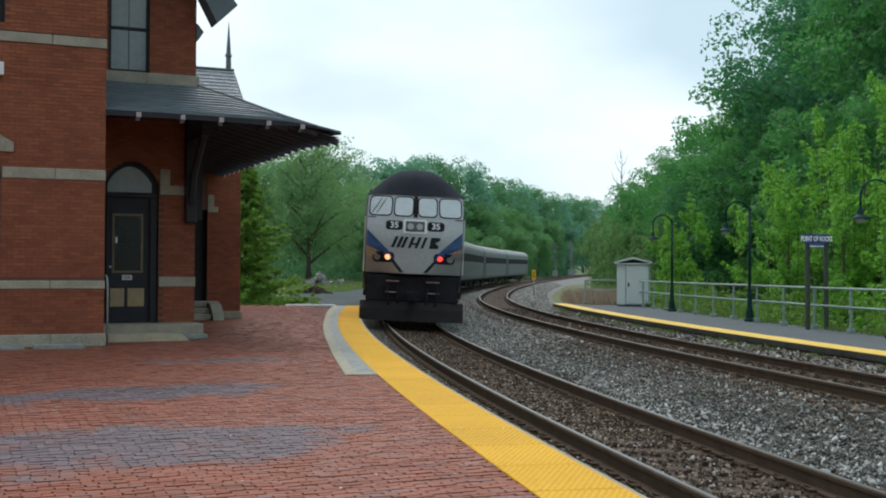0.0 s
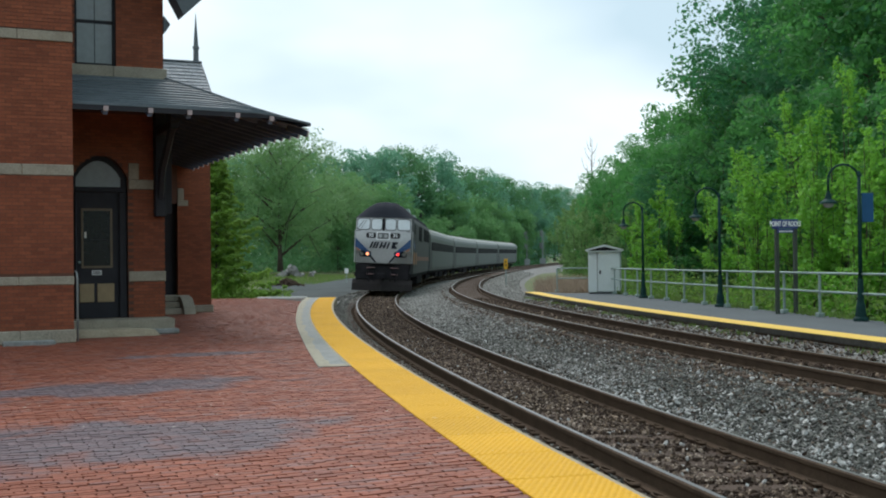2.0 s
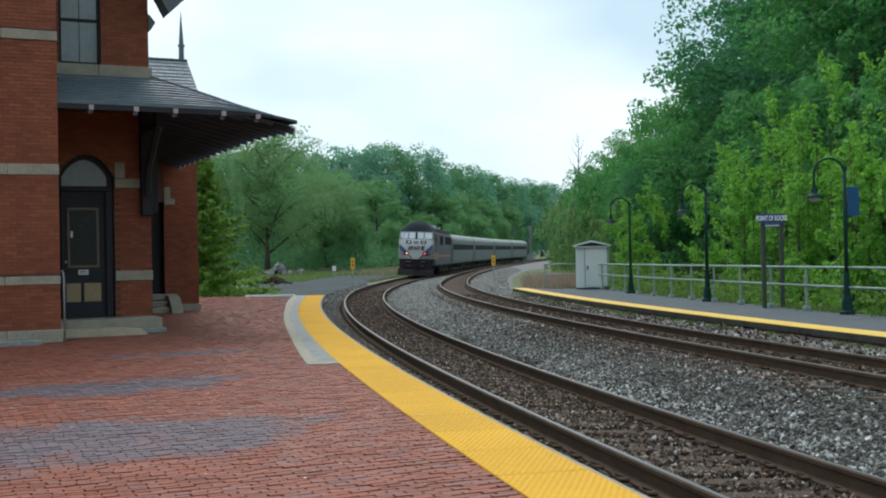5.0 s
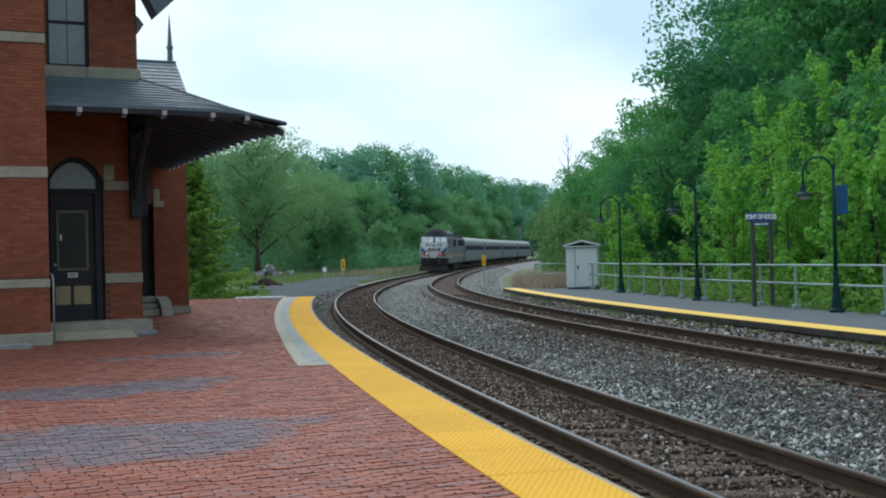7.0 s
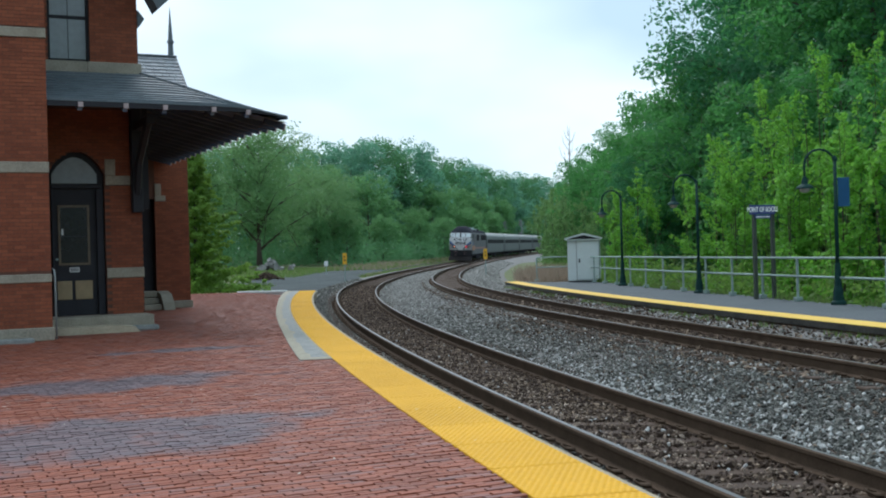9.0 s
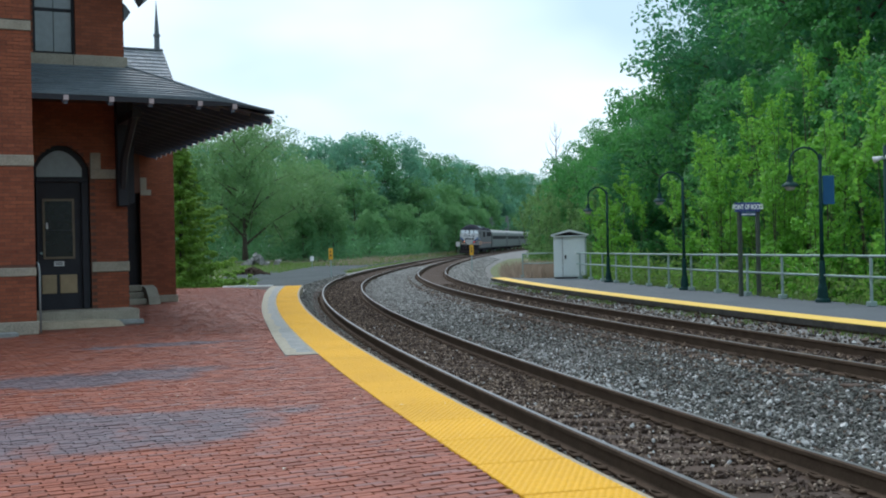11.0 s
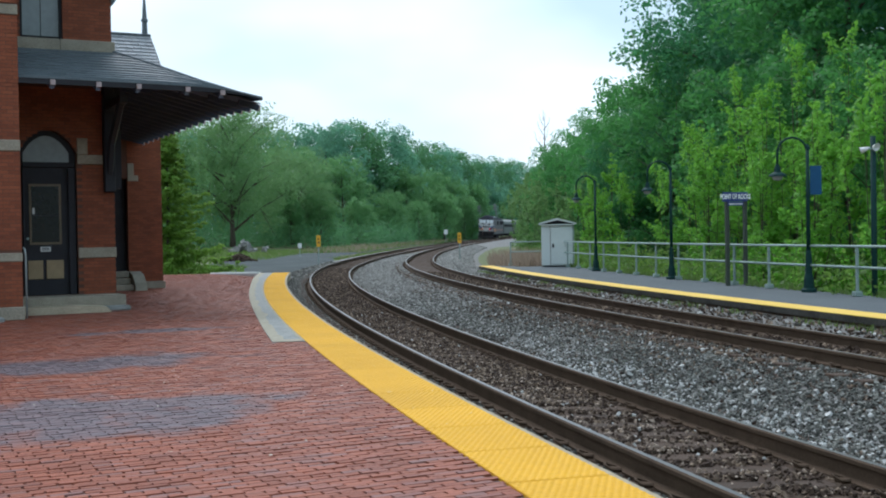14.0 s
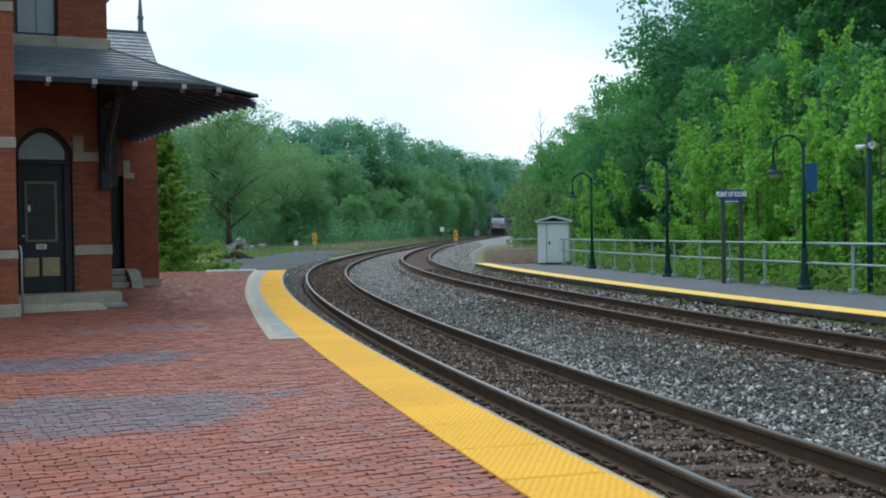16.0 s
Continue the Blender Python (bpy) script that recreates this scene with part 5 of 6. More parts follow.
# tall trees behind the far platform
big_a = tree("deciduous_tree", 31, 21, 6.6, 1.4, M["leaf_dark"], 520, 84, 0.120, "tall dense dark green woodland tree behind the far platform", 14, 1.2, puff=0.135)
big_b = tree("deciduous_tree", 32, 18, 5.6, 1.0, M["leaf_mid"], 470, 80, 0.116, "tall full green woodland tree behind the far platform", 14, 1.2, puff=0.135)
plant(big_a, [(18.2, 57, -1.3, 20, 1.05), (23.5, 50, -1.3, 130, 1.1), (27.0, 64, -1.3, 200, 1.1), (21.0, 72, -1.3, 250, 0.95), (24.5, 40, -1.3, 80, 0.95), (11.4, 60, -1.2, 310, 0.42)], "woodland trees")
plant(big_b, [(17.6, 46, -1.3, 0, 1.0), (17.0, 80, -1.3, 70, 0.78), (20.5, 34, -1.3, 140, 0.9), (16.6, 98, -1.2, 200, 0.74), (19.0, 116, -1.0, 10, 0.8)], "woodland trees")

# younger trees between them and the railing, fresh spring green
mid_a = tree("young_tree", 41, 9.5, 2.7, 0.6, M["leaf_mid"], 180, 62, 0.095, "young green tree growing behind the railing", 12, 1.2, 0.08, puff=0.2)
mid_b = sapling("young_tree", 42, 8.2, 1.9, M["leaf_light"], 62, "slender sapling with bright spring green leaves")
mid_c = sapling("young_tree", 43, 6.6, 1.7, M["leaf_light"], 56, "slender sapling with bright spring green leaves")
plant(mid_a, [(10.6, 62, -1.2, 0, 0.98), (12.8, 56, -1.2, 60, 1.05), (13.4, 47, -1.3, 110, 1.05), (9.2, 71, -1.0, 170, 0.85), (14.2, 40, -1.3, 210, 1.0), (10.6, 80, -1.0, 260, 0.95), (11.0, 92, -0.9, 320, 0.85),
              (14.6, 34, -1.3, 30, 0.95), (15.5, 28, -1.3, 75, 0.95), (13.6, 67, -1.2, 140, 1.3), (13.0, 105, -0.8, 15, 0.95), (14.2, 61, -1.2, 190, 1.45), (14.6, 74, -1.1, 240, 1.35), (12.2, 84, -1.0, 100, 1.12)], "young woodland trees")
plant(mid_b, [(11.6, 41, -1.2, 0, 0.98), (12.9, 33.5, -1.2, 90, 1.0), (11.2, 36, -1.2, 150, 0.85), (13.6, 29.5, -1.2, 220, 1.05), (10.9, 45.5, -1.2, 280, 0.8), (12.5, 37.5, -1.2, 330, 1.05), (14.3, 26.5, -1.2, 40, 0.95),
              (13.2, 24, -1.2, 20, 0.8)], "saplings by the railing")
plant(mid_c, [(10.9, 31, -1.2, 0, 0.9), (11.7, 28, -1.2, 80, 1.0), (10.1, 39, -1.2, 160, 0.85), (11.8, 24.5, -1.2, 240, 0.9), (8.6, 57, -1.1, 40, 0.8), (10.6, 34.5, -1.2, 120, 0.8),
              (8.9, 52, -1.1, 270, 0.9)], "saplings by the railing")
mid_d = sapling("young_tree", 44, 6.8, 1.8, M["leaf_soft"], 60, "slender sapling with soft pale olive leaves")
plant(mid_d, [(7.9, 63, -0.9, 190, 0.78), (7.4, 70, -0.9, 230, 0.8), (7.0, 66, -0.9, 10, 0.72), (7.2, 75, -0.9, 100, 0.85), (7.9, 82, -0.9, 130, 0.95), (9.0, 90, -0.8, 310, 1.0), (8.4, 77, -0.9, 60, 0.95), (8.6, 58.5, -1.1, 150, 0.8)], "saplings at the curve")

# the line of woods beyond the curve; far_a and far_b carry haze in their leaf colour
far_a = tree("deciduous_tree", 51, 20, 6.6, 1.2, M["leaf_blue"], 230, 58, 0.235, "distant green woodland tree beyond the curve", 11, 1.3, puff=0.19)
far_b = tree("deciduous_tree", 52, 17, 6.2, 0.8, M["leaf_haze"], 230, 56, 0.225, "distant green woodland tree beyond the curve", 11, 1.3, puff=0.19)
far_c = tree("deciduous_tree", 53, 21, 7.2, 1.5, M["leaf_deep"], 240, 58, 0.24, "dark green woodland tree beyond the curve, with unseen light-blocking copies behind the camera", 11, 1.5, puff=0.19)
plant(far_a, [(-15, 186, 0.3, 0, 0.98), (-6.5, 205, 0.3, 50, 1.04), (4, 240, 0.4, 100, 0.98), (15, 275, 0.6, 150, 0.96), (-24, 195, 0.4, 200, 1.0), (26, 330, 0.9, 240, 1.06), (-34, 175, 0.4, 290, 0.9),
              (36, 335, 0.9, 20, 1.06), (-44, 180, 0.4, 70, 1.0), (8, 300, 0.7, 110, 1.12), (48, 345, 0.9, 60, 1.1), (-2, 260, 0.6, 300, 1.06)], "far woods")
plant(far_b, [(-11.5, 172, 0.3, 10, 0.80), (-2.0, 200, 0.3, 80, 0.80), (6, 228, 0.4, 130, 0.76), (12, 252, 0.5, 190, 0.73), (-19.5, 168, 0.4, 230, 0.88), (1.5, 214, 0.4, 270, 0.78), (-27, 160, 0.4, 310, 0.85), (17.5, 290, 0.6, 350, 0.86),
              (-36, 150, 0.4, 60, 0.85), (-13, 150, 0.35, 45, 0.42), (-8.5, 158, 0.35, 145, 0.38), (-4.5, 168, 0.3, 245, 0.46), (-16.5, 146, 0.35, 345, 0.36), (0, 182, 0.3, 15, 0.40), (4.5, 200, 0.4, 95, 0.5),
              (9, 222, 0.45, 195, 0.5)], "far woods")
plant(far_c, [(-10.5, 196, 0.3, 0, 1.03), (0, 226, 0.4, 70, 0.98), (9, 260, 0.5, 140, 0.98), (20, 305, 0.8, 210, 1.0), (-20, 205, 0.4, 280, 1.0), (30, 345, 0.9, 350, 1.1), (42, 330, 0.9, 30, 1.1), (-30, 190, 0.4, 90, 1.0), (54, 330, 0.9, 120, 1.15),
              # Seven unseen copies behind the camera, added to shut out low sky light.
              (-26, -34, -0.6, 0, 1.0), (-14, -42, -0.6, 60, 1.1), (-2, -46, -0.6, 120, 1.05), (30, -40, -0.6, 180, 1.1), (40, -22, -0.6, 240, 1.0), (18, -48, -0.6, 300, 1.1), (-38, -20, -0.6, 20, 1.1)], "far woods")
# spreading pale tree beside the road, with visible dark limbs
road_tree = tree("spreading_tree", 61, 17.0, 8.0, 2.6, M["leaf_grey"], 560, 44, 0.15, "broad pale green tree with dark spreading limbs beside the road", 18, 1.6, 0.32, puff=0.14)
plant(road_tree, [(-22.5, 138, 0.25, 0, 1.0), (-31, 132, 0.25, 120, 0.9), (-16.8, 150, 0.3, 200, 0.72)], "road trees")
con = conifer("evergreen_tree", 71, 7.6, 3.3, "yellow-green evergreen at the end of the brick platform")
plant(con, [(-10.9, 49.5, -0.4, 0, 0.9), (-13.8, 53, -0.4, 90, 1.15)], "evergreens")
# bare twig tree standing above the young wood
bt = Build()
r2 = random.Random(4)
bt.tube([(0, 0, 0), (0.1, 0, 5), (0.2, 0, 9.5)], [0.09, 0.06, 0.01], 5)
for k in range(16):
    z = 4.5 + k * 0.3
    a = k * 2.4
    L = 1.5 * (1 - k / 22)
    bt.tube([(0.1, 0, z), (0.1 + math.cos(a) * L * 0.5, math.sin(a) * L * 0.5, z + L * 0.6), (0.1 + math.cos(a) * L * 0.7, math.sin(a) * L * 0.7, z + L * 1.3)], [0.025, 0.016, 0.006], 4)
bare = thing("bare_tree", pose(9.5, 86, -0.9) @ Matrix.Diagonal((1.2, 1.2, 1.2, 1)), "thin leafless tree rising above the young wood", "tree")
part("trunk", bt, M["bark"], bare)


# undergrowth, shrubs and grass as stuff
def stuff(name, mat, centres, spread, per, size, label, category, flat, seed):
    g = np.random.default_rng(seed)
    v, f = leaf_cards(g, np.array(centres), np.array(spread), per, size, flat)
    tagged(part(name, arrays(name, v, f, mat), None), label, category, kind="stuff")


cs, sp_ = [], []
for _ in range(1500):
    s = rng.uniform(-48, 35)
    l = off(-10.7 - abs(rng.normal(0, 2.2)) - 0.03 * max(0, s + 17))
    p = spot(s, l)
    cs.append((p.x, p.y, rng.uniform(-1.0, 0.9) * rng.uniform(0.4, 1)))
    sp_.append(0.28)
stuff("undergrowth", M["leaf_weed"], cs, sp_, 15, 0.066, "bright green weeds and brambles behind the railing", "undergrowth", 0.8, 81)
cs, sp_ = [], []
for _ in range(420):
    x, y = rng.uniform(9, 30), rng.uniform(20, 115)
    if x < 9 + 0.03 * y:
        continue
    cs.append((x + 3, y, rng.uniform(-0.8, 2.4)))
    sp_.append(0.8)
stuff("wood_floor_shrubs", M["leaf_dark"], cs, sp_, 26, 0.12, "dark shrubs on the woodland floor", "undergrowth", 0.7, 82)
cs, sp_ = [], []
for _ in range(700):
    s = rng.uniform(85, 250)
    l = 7.0 + abs(rng.normal(0, 3.5))
    p = spot(s, l)
    cs.append((p.x, p.y, ground_z(p.x, p.y) + rng.uniform(0.1, 2.6)))
    sp_.append(0.9)
for _ in range(500):
    x, y = rng.uniform(-46, -9), rng.uniform(140, 165)
    cs.append((x, y, ground_z(x, y) + rng.uniform(0.1, 2.8)))
    sp_.append(0.9)
for _ in range(500):
    x, y = rng.uniform(-34, 10), rng.uniform(165, 215)
    if x < -2 + (y - 160) * 0.15:
        cs.append((x, y, ground_z(x, y) + rng.uniform(0.1, 5.0)))
        sp_.append(1.2)
for _ in range(420):
    x, y = rng.uniform(22, 75), rng.uniform(318, 330)
    cs.append((x, y, 0.8 + rng.uniform(0.1, 9.0)))
    sp_.append(1.6)
stuff("far_shrubs", M["leaf_deep"], cs, sp_, 50, 0.14, "green shrubs at the foot of the far woods", "shrubs", 0.8, 83)

cs, sp_ = [], []
for _ in range(1000):
    y = rng.uniform(212, 352)
    x = rng.uniform(-60, -4 + (y - 212) * 0.33)
    cs.append((x, y, rng.uniform(1.5, 15.0)))
    sp_.append(2.4)
for _ in range(260):
    x = rng.uniform(-6, 30)
    cs.append((x, 268 + 1.6 * x + rng.uniform(0, 20), rng.uniform(8.0, 16.0)))
    sp_.append(1.8)
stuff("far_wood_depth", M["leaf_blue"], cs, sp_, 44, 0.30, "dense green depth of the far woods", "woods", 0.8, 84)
cs, sp_ = [], []
for _ in range(420):
    cs.append((rng.uniform(22, 40), rng.uniform(58, 92), rng.uniform(0, 17)))
    sp_.append(1.5)
for _ in range(330):
    y, z = rng.uniform(52, 76), rng.uniform(2, 16)
    cs.append((14.6 + 0.05 * (y - 52) + 0.16 * max(0, z - 9) + abs(rng.normal(0, 3.0)), y, z))
    sp_.append(0.8)
for tx, ty, th, tr_ in ((18.2, 57, 21, 6.2), (17.6, 46, 17, 5.0), (23.5, 50, 22, 6.4), (20.5, 34, 15.5, 4.6), (24.5, 40, 19, 5.6)):
    for _ in range(130):
        d = rng.normal(0, 1, 3)
        d *= rng.uniform(0.2, 0.86) / np.linalg.norm(d)
        cs.append((tx + d[0] * tr_, ty + d[1] * tr_, th * (0.5 + 0.45 * d[2]) - 1.0))
        sp_.append(0.65)
stuff("wood_depth", M["leaf_dark"], cs, sp_, 24, 0.17, "dense dark depth of the woods behind the platform", "woods", 0.8, 85)


def blades(name, mat, spots_, h, w, label, seed):
    g = np.random.default_rng(seed)
    c = np.array(spots_)
    n = len(c)
    a = g.uniform(0, 6.283, n)
    d = np.stack([np.cos(a), np.sin(a), np.zeros(n)], 1) * (w * g.uniform(0.6, 1.4, n))[:, None]
    tip = c + np.stack([g.normal(0, 0.3, n) * h, g.normal(0, 0.3, n) * h, h * g.uniform(0.5, 1.3, n)], 1)
    v = np.stack([c - d, c + d, tip], 1).reshape(-1, 3)
    tagged(part(name, arrays(name, v, np.arange(3 * n).reshape(-1, 3), mat), None), label, "grass", kind="stuff")


pts = []
for _ in range(16000):
    x, y = rng.uniform(-20, -7.5), rng.uniform(44.5, 64)
    pts.append((min(x, -9.6 - rng.uniform(0, 3)), y, ground_z(x, y) - 0.02))
for _ in range(14000):
    x, y = rng.uniform(-26, -11.5), rng.uniform(66, 130)
    if math.hypot(x + 12.6, (y - 77) * 0.3) < 2.6:
        continue
    pts.append((x, y, ground_z(x, y) - 0.02))
for _ in range(9000):
    s = rng.uniform(26, 120)
    p = spot(s, 2.9 + abs(rng.normal(0, 0.5)))
    pts.append((p.x, p.y, p.z - 0.62))
verge = []
for _ in range(9000):
    s = rng.uniform(50, 150)
    p = spot(s, rng.uniform(4.2, 10.5))
    verge.append((p.x, p.y, p.z - 0.34))
blades("verge_straw", M["dry_grass"], verge[:3200], 0.55, 0.04, "tan dead grass at the foot of the far woods", 96)
blades("verge_green", M["grass"], verge[3200:], 0.42, 0.04, "pale green grass at the foot of the far woods", 97)
blades("straw", M["dry_grass"], [p for p in pts[30000::9]] + [(x, y + 3, z) for x, y, z in pts[17000:30000:40]], 0.34, 0.03, "thin tan straw among the trackside grass", 94)
blades("grass", M["grass"], pts, 0.28, 0.03, "rough green grass beside the road and track", 91)
pts = []
for _ in range(1500):
    s = rng.uniform(-57, -18)
    if math.sin(s * 0.9) + math.sin(s * 2.3 + 1) < -0.5:
        continue
    p = spot(s, off(-6.72 + abs(rng.normal(0, 0.10))), bed_z(off(-6.7)))
    pts.append((p.x, p.y, p.z - 0.01))
blades("verge_grass", M["grass"], pts, 0.09, 0.012, "low green weeds along the foot of the far platform", 93)
pts = []
for _ in range(2600):
    s = rng.uniform(-57, -17)
    if math.sin(s * 1.3) + math.sin(s * 3.1 + 2) < 0.1:
        continue
    p = spot(s, off(FE - 3.55 + abs(rng.normal(0, 0.12))), FB)
    pts.append((p.x, p.y, p.z))
blades("platform_weeds", M["grass"], pts, 0.17, 0.014, "tufts of grass along the back of the far platform", 95)
pts = []
for _ in range(3600):
    p = spot(rng.uniform(-15.5, -5), off(-8.4 - rng.uniform(0, 2.2)))
    pts.append((p.x, p.y, -0.45))
blades("dry_grass", M["dry_grass"], pts, 0.92, 0.03, "tall tan dry grass at the platform end", 92)

# pale petals and bits of litter on the paving
g2 = np.random.default_rng(33)
pc = []
for cx, cy, sx, sy, k in ((-3.6, 10.9, 1.3, 0.35, 60), (-2.6, 12.2, 1.2, 0.5, 40), (-3.0, 9.8, 1.6, 0.4, 45), (-1.5, 9.0, 1.5, 1.5, 30), (-6.5, 19.3, 0.9, 0.2, 25)):
    for _ in range(k):
        pc.append((cx + g2.normal(0, sx), cy + g2.normal(0, sy), 0.009))
v, f = leaf_cards(g2, np.array(pc), np.zeros(len(pc)), 1, 0.019)
v[:, 2] = 0.007 + np.abs(v[:, 2] - 0.009) * 0.3
tagged(part("fallen_petals", arrays("fallen_petals", v, f, M["petal"]), None), "small pale fallen petals scattered on the bricks", "petals", kind="stuff")

# ---- road, posts, rock pile and litter ----
b = Build()
rows_ = []
for i in range(40):
    s = -17.6 + i * 3.6
    u = i / 39
    l0 = 2.45 + 2.4 * min(1, max(0, i - 8) / 8)
    l1 = 5.6 + 5.0 * min(1, i / 10) - 4.0 * max(0, u - 0.4) * 1.6
    rows_.append([spot(s, l0 - 0.9, -0.62)] + [spot(s, l0 + (l1 - l0) * k / 4, -0.33) for k in range(5)] + [spot(s, l1 + 0.9, -0.62)])
b.strip([r[::-1] for r in rows_])
tagged(part("road", b, M["asphalt_road"], smooth=True), "worn grey asphalt access road beyond the platform", "road", kind="structure")


def marker_post(m):
    t = thing("marker_post", m, "yellow marker plate on a thin grey post by the track", "marker post", "yellow marker posts")
    part("post", Build().box(-0.03, -0.02, 0, 0.03, 0.02, 1.3), M["galv"], t)
    p = part("plate", Build().box(-0.12, -0.035, 1.12, 0.12, -0.021, 1.78, bevel=0.004), M["yellow_marker"], t, "yellow plate")
    part("symbol", Build().box(-0.05, -0.041, 1.32, 0.05, -0.036, 1.42), M["ink"], p, "dark worn symbol")
    part("symbol", Build().box(-0.05, -0.041, 1.52, 0.02, -0.036, 1.62), M["ink"], p, "dark worn symbol")


marker_post(pose(-5.85, 66, -0.36, 0, 0, 4))
marker_post(pose(2.55, 71, -0.33, 0, 0, -4))


def small_sign(m, k, label):
    t = thing("small_sign", m, label, "sign")
    part("post", Build().box(-0.03, -0.02, 0, 0.03, 0.02, 1.0 * k), M["galv"], t)
    part("plate", Build().box(-0.16 * k, -0.03, 0.75 * k, 0.16 * k, -0.02, 1.15 * k), M["white_paint"], t)


small_sign(pose(-10.1, 96, -0.35), 1.0, "small white sign plate on a post beside the road")
small_sign(pose(4.2, 176, 0.0), 1.8, "white trackside sign beyond the curve")


def rock_pile(m):
    g = np.random.default_rng(6)
    t = thing("rock_pile", m, "pile of pale grey rocks beside the road", "rock pile")
    for _ in range(34):
        x, y = g.normal(0, 0.75, 2)
        h = max(0.05, 1.05 - 0.75 * math.hypot(x, y)) * g.uniform(0.4, 1.0)
        v, f = rocks(g, np.array([(x, y, h)]), np.array([g.uniform(0.32, 0.55)]))
        part("rock", arrays("rock", v, f, M["rock"]), None, t)


rock_pile(pose(-17.9, 116, 0.02) @ Matrix.Diagonal((0.85, 0.8, 0.85, 1)))


def branch_pile(m):
    g = random.Random(9)
    t = thing("branch_pile", m, "low pile of dark cut branches and old timbers", "branch pile")
    for _ in range(42):
        x, y, a = g.gauss(0, 0.75), g.gauss(0, 0.45), g.uniform(0, 3.14)
        L = g.uniform(0.5, 1.3)
        z = max(0.06, 0.42 - 0.3 * abs(x)) * g.uniform(0.3, 1.0)
        part("branch", Build().tube([(x - math.cos(a) * L, y - math.sin(a) * L * 0.5, z * 0.5), (x, y, z + 0.08), (x + math.cos(a) * L, y + math.sin(a) * L * 0.5, z * 0.7)], [0.05, 0.045, 0.025], 5), M["tie"], t)


branch_pile(pose(-12.75, 80, -0.32) @ Matrix.Diagonal((0.68, 0.8, 1.3, 1)))


def signal_mast(m):
    t = thing("signal_mast", m, "grey railway signal mast with dark signal heads", "signal mast", "railway signals")
    part("mast", Build().tube([(0, 0, 0), (0, 0, 6.2)], [0.11, 0.09], 8), M["signal_grey"], t)
    for z in (5.6, 3.4):
        h = part("signal_head", Build().box(-0.55, -0.2, z - 0.55, -0.12, 0.0, z + 0.55, bevel=0.04), M["signal_grey"], t)
        for k in (-0.3, 0.0, 0.3):
            part("hood", Build().tube([(-0.335, -0.2, z + k), (-0.335, -0.42, z + k)], [0.12, 0.12], 8, caps=False), M["train_dark"], h)
    part("ladder", Build().box(0.14, -0.02, 0.2, 0.18, 0.02, 5.8).box(0.42, -0.02, 0.2, 0.46, 0.02, 5.8), M["signal_grey"], t)
    part("case", Build().box(-0.5, -0.3, 0, 0.5, 0.3, 1.1, bevel=0.03), M["signal_grey"], t)


signal_mast(pose(13.6, 249, 0.2) @ Matrix.Diagonal((1.2, 1.2, 1.2, 1)))
signal_mast(pose(18.25, 266, 0.3) @ Matrix.Diagonal((1.28, 1.28, 1.28, 1)))

# ---- train ----
def face_y(x, z):
    """How far back the end face lies at a height and distance from the middle."""
    chamfer = 0.55 * max(0.0, abs(x) - 0.42 - 0.85 * (z - 1.6)) if z < 2.2 else 0.0
    return 0.10 * (x / 1.55) ** 2 + chamfer + (0.42 * (z - 2.78) / 1.2 if z > 2.78 else 0.0)


def face_ring(ring, out, mi=0, b=None):
    """A flat piece that follows the end face, out metres in front of it."""
    b = b or Build()
    cx, cz = sum(p[0] for p in ring) / len(ring), sum(p[1] for p in ring) / len(ring)
    c = (cx, face_y(cx, cz) - out, cz)
    pts = [(x, face_y(x, z) - out, z) for x, z in ring]
    back = [(x, y + out + 0.01, z) for x, y, z in pts]
    for i in range(len(pts)):
        j = (i + 1) % len(pts)
        b.poly([c, pts[i], pts[j]], mi)
        b.poly([pts[j], pts[i], back[i], back[j]], mi)
    return b


def round_rect(x0, x1, z0, z1, r, n=4, skew=0.0):
    pts = []
    for cx, cz, a0 in ((x1 - r, z1 - r, 0), (x0 + r, z1 - r, 90), (x0 + r, z0 + r, 180), (x1 - r, z0 + r, 270)):
        for k in range(n + 1):
            a = radians(a0 + 90 * k / n)
            x, z = cx + r * math.cos(a), cz + r * math.sin(a)
            pts.append((x + skew * (z - z0), z))
    return pts


def disc(cx, cz, r, n=14):
    return [(cx + r * math.cos(2 * math.pi * k / n), cz + r * math.sin(2 * math.pi * k / n)) for k in range(n)]


